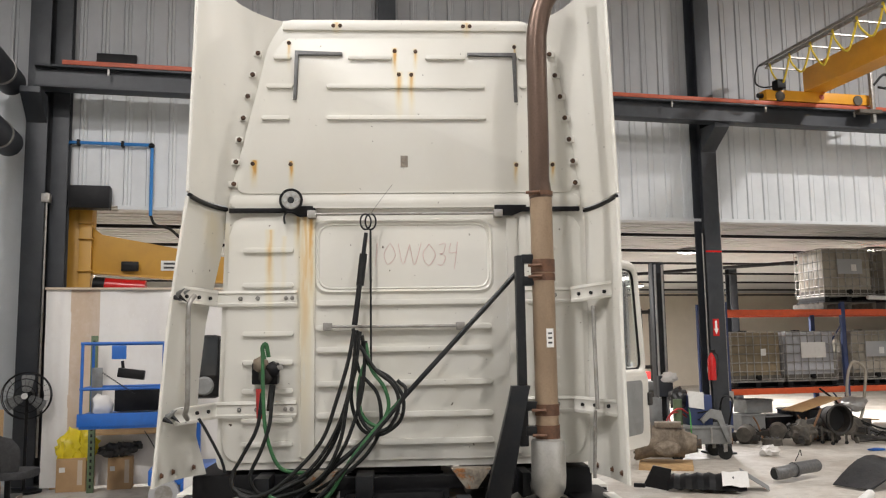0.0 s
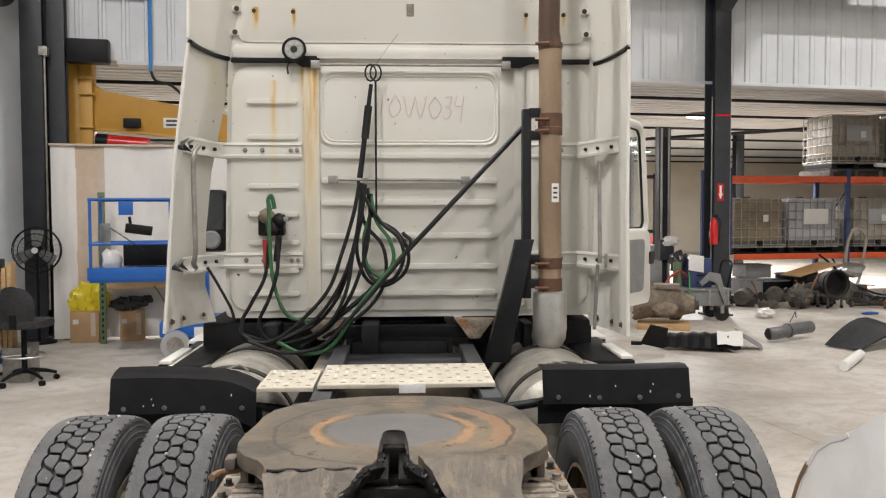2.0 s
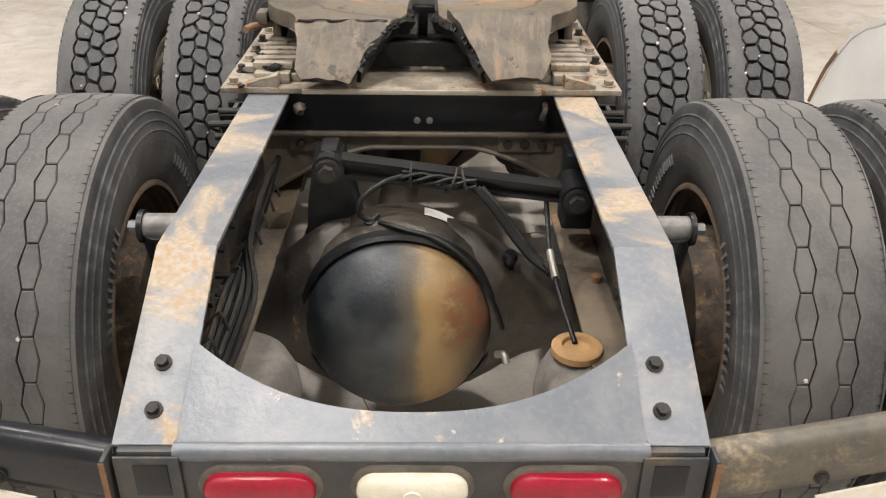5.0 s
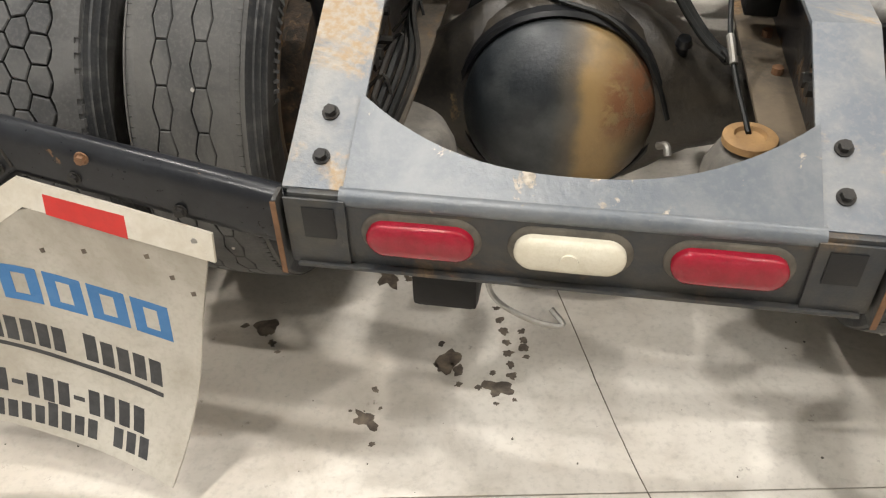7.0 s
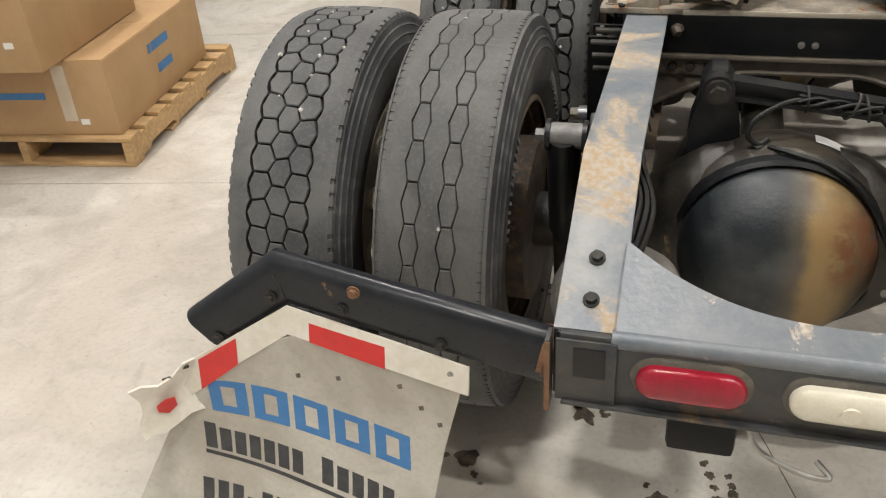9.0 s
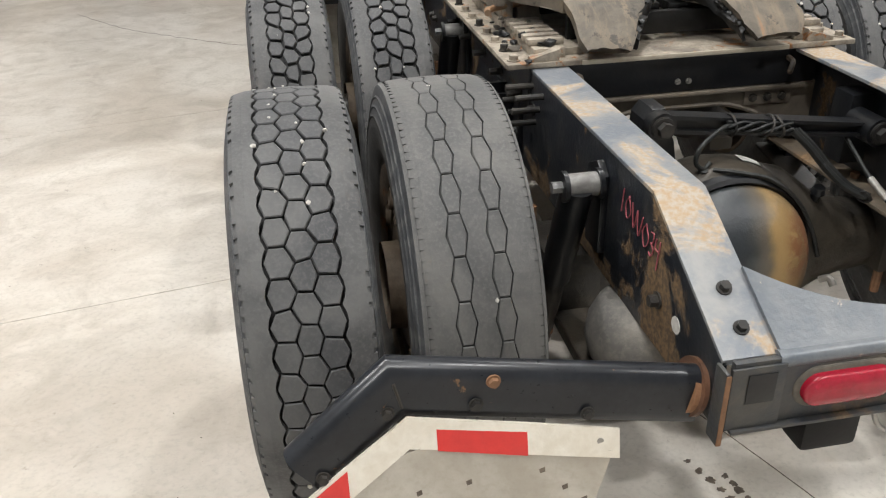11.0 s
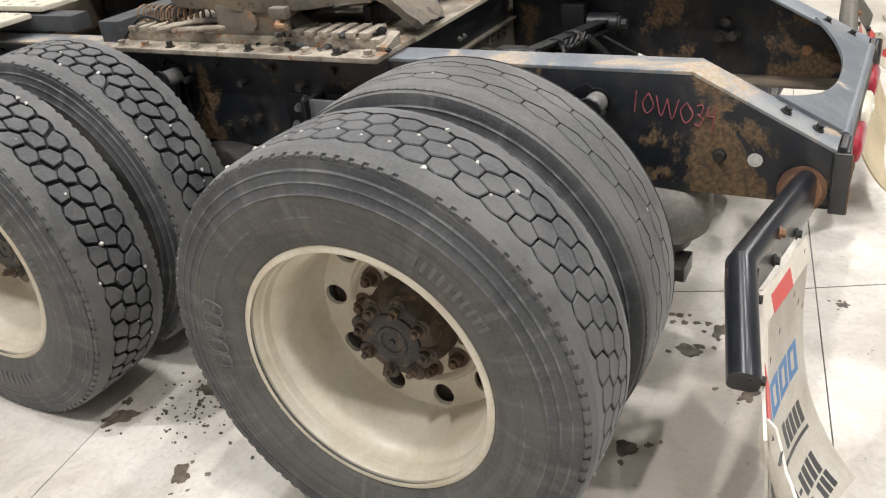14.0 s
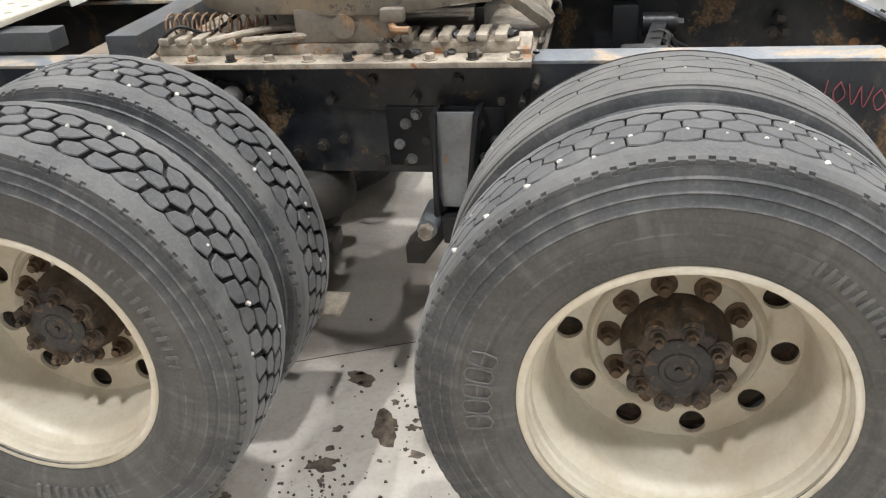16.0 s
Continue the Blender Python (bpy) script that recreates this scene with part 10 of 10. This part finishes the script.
def scrap_shaft(t, rng):
    """A drive shaft stub: tube, yokes and a flange."""
    r, half = rng.uniform(0.025, 0.045), rng.uniform(0.25, 0.5)
    part("shaft", cyl(B(), (-half, 0, r * 2), (half, 0, r * 1.8), r, seg=14), M["black_dirty"], t)
    part("flange", cyl(B(), (half, 0, r * 2), (half + 0.03, 0, r * 2), r * 2, seg=18), M["mud"], t)
    for y in (-r * 1.2, r * 1.2):
        part("yoke", box(B(), -half - 0.09, -half, y - 0.012, y + 0.012, 0.01, r * 3.4, 0.01), M["rusty"], t)
    part("cross_pin", cyl(B(), (-half - 0.06, -r * 1.6, r * 2), (-half - 0.06, r * 1.6, r * 2), r * 0.55, seg=10), M["bracket"], t)


def scrap_drum(t, rng):
    """A brake drum lying on its open side."""
    r, h = rng.uniform(0.15, 0.22), rng.uniform(0.10, 0.18)
    bm = B()
    lathe(bm, [(0.0, r * 0.94), (0.0, r), (h * 0.25, r), (h * 0.3, r * 0.96), (h * 0.9, r * 0.95), (h, r * 0.88), (h, r * 0.4), (h * 0.92, r * 0.38), (h * 0.9, r * 0.86), (0.01, r * 0.9)], 28, "z")
    part("drum", bm, M["mud"] if rng.random() < 0.5 else M["black_dirty"], t)
    for k in range(8):
        w = 2 * math.pi * k / 8
        part("stud", cyl(B(), (r * 0.6 * math.cos(w), r * 0.6 * math.sin(w), h), (r * 0.6 * math.cos(w), r * 0.6 * math.sin(w), h + 0.035), 0.010, seg=6), M["bracket"], t)


def scrap_beam(t, rng):
    """An axle stub: a tapered beam with a round casing, a plate and a brake arm."""
    half = rng.uniform(0.3, 0.5)
    part("beam", prism(B(), [(-half, 0.06), (half, 0.04), (half, 0.12), (0.1, 0.20), (-half, 0.15)], "y", -0.05, 0.05, 0.012), M["black_dirty"], t)
    part("casing", cyl(B(), (-0.10, -0.13, 0.17), (-0.10, 0.12, 0.17), 0.165, 0.13, 20), M["mud"], t)
    part("cover", cyl(B(), (-0.10, -0.16, 0.17), (-0.10, -0.13, 0.17), 0.10, 0.13, 20), M["dirty_alloy"], t)
    part("arm", tube(B(), [(half * 0.6, -0.05, 0.12), (half * 0.8, -0.12, 0.3), (half, -0.1, 0.42)], 0.016, seg=8), M["rusty"], t)
    part("plate", box(B(), half - 0.03, half, -0.12, 0.12, 0.0, 0.26, 0.008), M["mud"], t)


def scrap_hose(t, rng):
    """Kinked lengths of hose and wire."""
    for k in range(3):
        pts = [(rng.uniform(-0.3, 0.3), rng.uniform(-0.25, 0.25), 0.02 + rng.uniform(0, 0.22) * (j % 2)) for j in range(6)]
        part("hose", tube(B(), pts, rng.choice((0.009, 0.014, 0.02)), seg=7), M["hose_black"] if k else M["bracket"], t)


KINDS = [(scrap_shaft, "oily drive shaft stub lying on the floor"), (scrap_drum, "rusty brake drum lying on the floor"),
         (scrap_beam, "dark dismantled axle end lying on the floor"), (scrap_hose, "tangled black hoses lying on the floor")]
rng = random.Random(21)
for k in range(26):
    build, words = KINDS[(k * 3 + k // 4) % 4]
    u, v = 8.15 + 0.165 * k + rng.uniform(-0.1, 0.1), 12.5 + rng.uniform(-0.55, 1.2)
    scrap_item("axle_part", words, "scrap", u, v, lambda t, build=build: build(t, rng), rng.uniform(0, 180), "scrap parts on the floor")
for k, (u, v, w, h) in enumerate(((9.7, 14.75, 0.55, 0.34), (10.3, 14.8, 0.6, 0.3), (9.9, 14.85, 0.6, 0.28), (10.9, 14.8, 0.7, 0.42))):
    cr = thing("parts_bin", "dark grey parts bin under the rack", "bin", hall(u, v, 0.0 if k != 2 else 0.345), "bins under the rack")
    part("bin", box(B(), 0, w, 0, 0.5, 0.0, h, 0.02), M["grey_plastic"] if k % 2 == 0 else M["black_plastic"], cr)
    part("rim", box(B(), -0.02, w + 0.02, -0.02, 0.52, h - 0.04, h - 0.01, 0.01), M["grey_plastic"], cr)
wd = thing("plywood", "loose plywood boards leaning on parts under the rack", "board", hall(10.5, 13.9, 0))
part("board", box(B(), 0, 1.0, 0, 0.6, 0, 0.02, 0.003), M["pine"], wd, at=pose(0, 0, 0.42, 0, -14, 4))
part("board", box(B(), 0.9, 2.3, 0, 0.3, 0, 0.02, 0.003), M["pine"], wd, at=pose(0, 0.4, 0.30, 0, 4, 6))
part("prop", box(B(), 0.2, 0.9, 0.05, 0.5, 0.0, 0.45, 0.02), M["black_plastic"], wd)
part("prop", box(B(), 1.4, 1.9, 0.4, 0.7, 0.0, 0.2, 0.02), M["mud"], wd)
part("foil_wrap", lumpy(B(), 0.22, (1.5, 0.5, 0.5), (1.6, 0.8, 0.7), 0.3, 3, 4), M["silver"], wd, "crumpled silvery wrap")
solo("blue_rag", lumpy(B(), 0.10, (9.95, 11.3, 0.02), (1.6, 0.8, 0.2), 0.4, 3, 9), M["lift_blue"], "blue rag lying on the floor", "rag", HALL)
solo("plastic_wrap", lumpy(B(), 0.11, (8.0, 11.3, 0.07), (1.5, 0.9, 0.8), 0.4, 3, 6), M["sheet_white"], "clear plastic wrap crumpled on the floor", "wrap", HALL)


def lift_post(u, v):
    t = thing("lift_post", "dark steel two-post vehicle lift column", "lift post", hall(u, v))
    part("channel", box(B(), -0.11, 0.11, -0.05, 0.10, 0.0, 3.18, 0.01), M["column"], t)
    for x in (-0.085, 0.05):
        part("lip", box(B(), x, x + 0.035, -0.075, -0.051, 0.0, 3.15, 0.004), M["silver"], t)
    part("slot", box(B(), -0.045, 0.045, -0.056, -0.0505, 0.1, 3.0), M["dark_hole"], t)
    part("carriage", box(B(), -0.13, 0.13, -0.16, -0.08, 0.9, 1.25, 0.015), M["column"], t)
    part("wrap", lumpy(B(), 0.13, (0.06, -0.14, 1.22), (1.2, 0.6, 0.7), 0.35, 3, 2), M["sheet_white"], t)
    part("base", box(B(), -0.25, 0.25, -0.2, 0.25, 0.0, 0.02), M["column"], t)


lift_post(6.81, 12.53)
lift_post(8.02, 16.5)
ps = thing("notice_board", "white poster with a blue band on the far wall", "poster", hall(13.2, FAR - 0.02))
part("sheet", box(B(), -0.9, 0.6, -0.012, 0.0, 1.5, 3.0, 0.004), M["label"], ps)
part("band", box(B(), 0.1, 0.6, -0.016, -0.0125, 1.55, 2.95), M["blue_steel"], ps)
part("band", box(B(), -0.7, 0.0, -0.016, -0.0125, 1.9, 2.1), M["blue_steel"], ps)
for k, (u, v) in enumerate(((7.3, 19.0), (8.9, 19.3), (6.2, 20.0))):
    wb = thing("work_bench", "blue workbench with loose parts at the back", "bench", hall(u, v), "far workbenches")
    part("cabinet", box(B(), 0, 1.4, 0, 0.6, 0.0, 0.86, 0.01), M["blue_steel"] if k % 2 == 0 else M["lift_blue"], wb)
    part("top", box(B(), -0.03, 1.43, -0.03, 0.63, 0.86, 0.90, 0.005), M["grey_panel"], wb)
    part("screen", box(B(), 0.2, 0.75, 0.2, 0.25, 0.98, 1.32, 0.008), M["grey_panel"], wb)
    part("screen_foot", box(B(), 0.42, 0.52, 0.15, 0.3, 0.9, 1.0), M["black_plastic"], wb)
    part("parts_box", box(B(), 0.9, 1.2, 0.1, 0.4, 0.90, 1.1, 0.01), M["red_plastic"] if k == 1 else M["grey_plastic"], wb)
eng = thing("engine_stand", "dark engine parts stacked behind the cart", "engine", hall(6.75, 13.6))
part("block", box(B(), -0.3, 0.45, -0.25, 0.25, 0.25, 0.95, 0.05), M["mud"], eng)
part("head", box(B(), -0.25, 0.4, -0.2, 0.2, 0.95, 1.12, 0.03), M["grey_plastic"], eng)
part("fan_pulley", cyl(B(), (0.05, -0.33, 0.6), (0.05, -0.25, 0.6), 0.14, seg=20), M["black_dirty"], eng)
for x in (-0.2, 0.35):
    part("stand_leg", box(B(), x - 0.03, x + 0.03, -0.2, 0.2, 0.0, 0.25), M["mud"], eng)
mast = thing("forklift_mast", "far dark forklift mast behind the column", "forklift", hall(7.75, 14.9))
for x in (-0.12, 0.12):
    part("channel", box(B(), x - 0.035, x + 0.035, -0.04, 0.04, 0.0, 2.5, 0.005), M["black_dirty"], mast)
for z in (0.4, 1.3, 2.4):
    part("cross_tie", box(B(), -0.085, 0.085, -0.03, 0.03, z, z + 0.07), M["black_dirty"], mast)


def white_truck():
    t = thing("white_truck_nose", "white fender of a neighbouring truck with an amber edge", "truck", pose(0.012, -0.086, 0))
    sec = [(3.22, 0.10), (3.14, 0.28), (3.02, 0.50), (2.90, 0.64), (2.78, 0.715), (2.68, 0.752), (2.64, 0.775)]
    grid = []
    for i in range(9):
        f = i / 8
        x = 1.88 + 0.75 * f
        grid.append([(x, y - 0.10 * (1 - math.cos(f * 1.2)), z + 0.05 * math.sin(f * 1.5)) for y, z in sec])
    fender = part("fender", sheet(B(), grid, 0.02), M["white_gloss"], t)
    hood = [[(1.93 + 0.7 * i / 8, 2.64 - 0.17 * k - 0.06 * math.sin(i / 8 * 1.5), 0.775 + 0.42 * math.sin(k / 6 * 1.35) + 0.10 * math.sin(i / 8 * 1.5)) for k in range(7)] for i in range(9)]
    part("hood", sheet(B(), hood, 0.02), M["white_gloss"], t)
    side = [(y, z) for y, z in sec] + [(2.64 - 0.17 * k, 0.775 + 0.42 * math.sin(k / 6 * 1.35)) for k in range(1, 7)] + [(1.62, 0.55), (1.75, 0.30), (2.2, 0.15), (2.9, 0.08)]
    part("side_panel", prism(B(), side, "x", 1.885, 1.93, 0.008), M["white_gloss"], t)
    part("amber_marker", tube(B(), [(1.885, 3.15, 0.25), (1.885, 3.06, 0.43), (1.885, 2.98, 0.54)], 0.014, seg=8), M["fifth_rust"], t, "amber side marker strip")
    part("tyre", cyl(B(), (2.05, 2.15, 0.48), (2.35, 2.15, 0.48), 0.48, seg=40), M["tread"], t)


white_truck()
solo("plastic_pipe", cyl(B(), (4.75, 7.85, 0.055), (5.35, 8.6, 0.055), 0.055, seg=16), M["label"], "white plastic pipe lying on the floor", "pipe")
def lying_wheel():
    w = thing("loose_wheel", "bright aluminium truck wheel lying flat on the floor", "wheel", pose(2.50, -0.65, 0))
    bm = B()
    lathe(bm, [(0.0, 0.285), (0.004, 0.297), (0.016, 0.298), (0.022, 0.286), (0.060, 0.280), (0.085, 0.255), (0.15, 0.245), (0.215, 0.255), (0.240, 0.280), (0.282, 0.286), (0.288, 0.298), (0.300, 0.297), (0.304, 0.285), (0.285, 0.272), (0.16, 0.235), (0.15, 0.12)], 56, "z")
    part("rim", bm, M["silver"], w)
    part("disc", cyl(B(), (0, 0, 0.12), (0, 0, 0.145), 0.243, seg=40), M["alu"], w)


lying_wheel()


def parts_stand():
    st = thing("parts_stand", "pale steel stand with angled legs on the floor", "stand", pose(3.3, -0.10, 0, 0, 0, 12))
    for x in (-0.12, 0.14):
        part("leg", prism(B(), [(-0.05, 0.0), (0.03, 0.0), (0.09, 1.1), (0.03, 1.1)], "x", x, x + 0.05, 0.004), M["tan_paint"], st)
        part("foot", box(B(), x - 0.05, x + 0.09, -0.16, 0.14, 0.0, 0.02, 0.004), M["tan_paint"], st)
    part("top_beam", box(B(), -0.22, 0.30, 0.0, 0.12, 1.1, 1.18, 0.006), M["tan_paint"], st)


parts_stand()

# ---------------------------------------------------------------- oil, grit and floor slabs
def blot(u, v, r, seed, stretch=1.0, turn=0.0, mat="oil"):
    rng = random.Random(seed)
    pts = []
    n = 22
    for i in range(n):
        a = 2 * math.pi * i / n
        d = r * (0.75 + 0.55 * noise.noise(Vector((math.cos(a) * 1.7 + seed, math.sin(a) * 1.7, seed * 0.37))))
        pts.append((d * math.cos(a) * stretch, d * math.sin(a)))
    return solo("oil_stain", prism(B(), pts, "z", 0.0004, 0.0011), M[mat], "dark oil stain dried on the concrete", "stain", pose(u, v, 0, 0, 0, turn), "oil stains", smooth=0)


DRIPS = [(-0.158, 0.547, 0.010), (-0.146, 0.505, 0.012), (-0.130, 0.472, 0.014), (-0.120, 0.435, 0.011), (-0.113, 0.401, 0.015), (-0.104, 0.366, 0.011), (-0.097, 0.333, 0.014), (-0.089, 0.476, 0.010),
         (-0.082, 0.448, 0.011), (-0.078, 0.422, 0.013), (-0.070, 0.395, 0.008), (-0.222, 0.331, 0.020)]
for i, (x, y, r) in enumerate(DRIPS):
    blot(x, y, r, i + 51.7, 1.25, 57 * i)
SPOTS = [(-0.126, 0.290, 0.026), (-0.708, 0.398, 0.032), (-0.252, 0.352, 0.028), (-0.91, 1.63, 0.035), (-1.11, 1.80, 0.045), (-0.62, 1.35, 0.06), (-0.75, 1.5, 0.045),
         (-0.55, 1.62, 0.04), (0.13, -0.02, 0.018), (-0.45, 0.62, 0.03), (-0.40, 0.16, 0.022), (-0.85, 1.28, 0.035), (-1.22, 1.45, 0.03)]
for i, (x, y, r) in enumerate(SPOTS):
    rr = random.Random(i)
    blot(x, y, r, i + 1.3, 1.3 + 0.8 * rr.random(), 33 * i)
    for k in range(4):
        blot(x + rr.gauss(0, 1.6 * r), y + rr.gauss(0, 1.6 * r), r * rr.uniform(0.15, 0.4), i * 7 + k + 0.7, 1.4, 40 * k)
def crack(pts, seed, stray=0.012):
    rr = random.Random(seed)
    line = [p + Vector((rr.uniform(-1, 1), rr.uniform(-1, 1), 0)) * stray for p in spline([(x, y, 0.0006) for x, y in pts], 14)]
    return solo("floor_crack", tube(B(), line, 0.0016, seg=4, steps=1, flat=0.5), M["oil"], "thin crack running across the concrete", "crack", group="floor cracks")


crack([(-2.76, 6.59), (-2.27, 5.94), (-1.48, 5.26), (-0.9, 5.0)], 1)
crack([(0.60, -0.80), (0.19, 0.10), (0.0, 0.60), (-0.36, 1.52), (-0.55, 2.0)], 2, 0.001)
rng = random.Random(31)
grit = B()
for i in range(300):
    if i < 210:
        x, y = rng.gauss(-0.72, 0.16) if i % 2 else rng.gauss(-1.0, 0.08), rng.gauss(1.40, 0.13) if i % 2 else rng.gauss(1.62, 0.08)
    else:
        x, y = rng.uniform(-1.6, 0.9), rng.uniform(-0.3, 1.2)
    r = rng.uniform(0.0012, 0.0055) * (1 if i < 210 else 0.5)
    out = bmesh.ops.create_icosphere(grit, subdivisions=1, radius=r, matrix=pose(x, y, r * 0.4))
    for v in out["verts"]:
        v.co += Vector((rng.uniform(-1, 1), rng.uniform(-1, 1), 0)) * r * 0.4
solo("floor_grit", grit, M["mud"], "crumbs of dirt scattered on the concrete floor", "grit", kind="stuff")
SLAB_TURN, SLAB_U, SLAB_V = 10.0, 7.8, 1.97
edge = 0.0018
slab = finish("slab", box(B(), edge, SLAB_U - edge, edge, SLAB_V - edge, -0.010, 0.0, 0.0), M["concrete"], 0)
grid_turn = pose(0, 0, 0, 0, 0, SLAB_TURN)
hall_back = HALL.inverted()
for i in range(-3, 5):
    for j in range(-7, 10):
        ob = part("slab", slab, None, floor)
        ob.matrix_basis = hall_back @ grid_turn @ pose(3.94 + i * SLAB_U, 0.03 + j * SLAB_V, 0)
far_floor = B()
for i in range(-5, 7):
    for j in range(-12, 22):
        if -3 <= i < 5 and -7 <= j < 10:
            continue
        x, y = 3.94 + i * SLAB_U, 0.03 + j * SLAB_V
        box(far_floor, x + edge, x + SLAB_U - edge, y + edge, y + SLAB_V - edge, -0.010, 0.0)
ob = part("far_slabs", far_floor, M["concrete"], floor, smooth=0)
ob.matrix_basis = hall_back @ grid_turn
tagged(ob, kind="stuff")
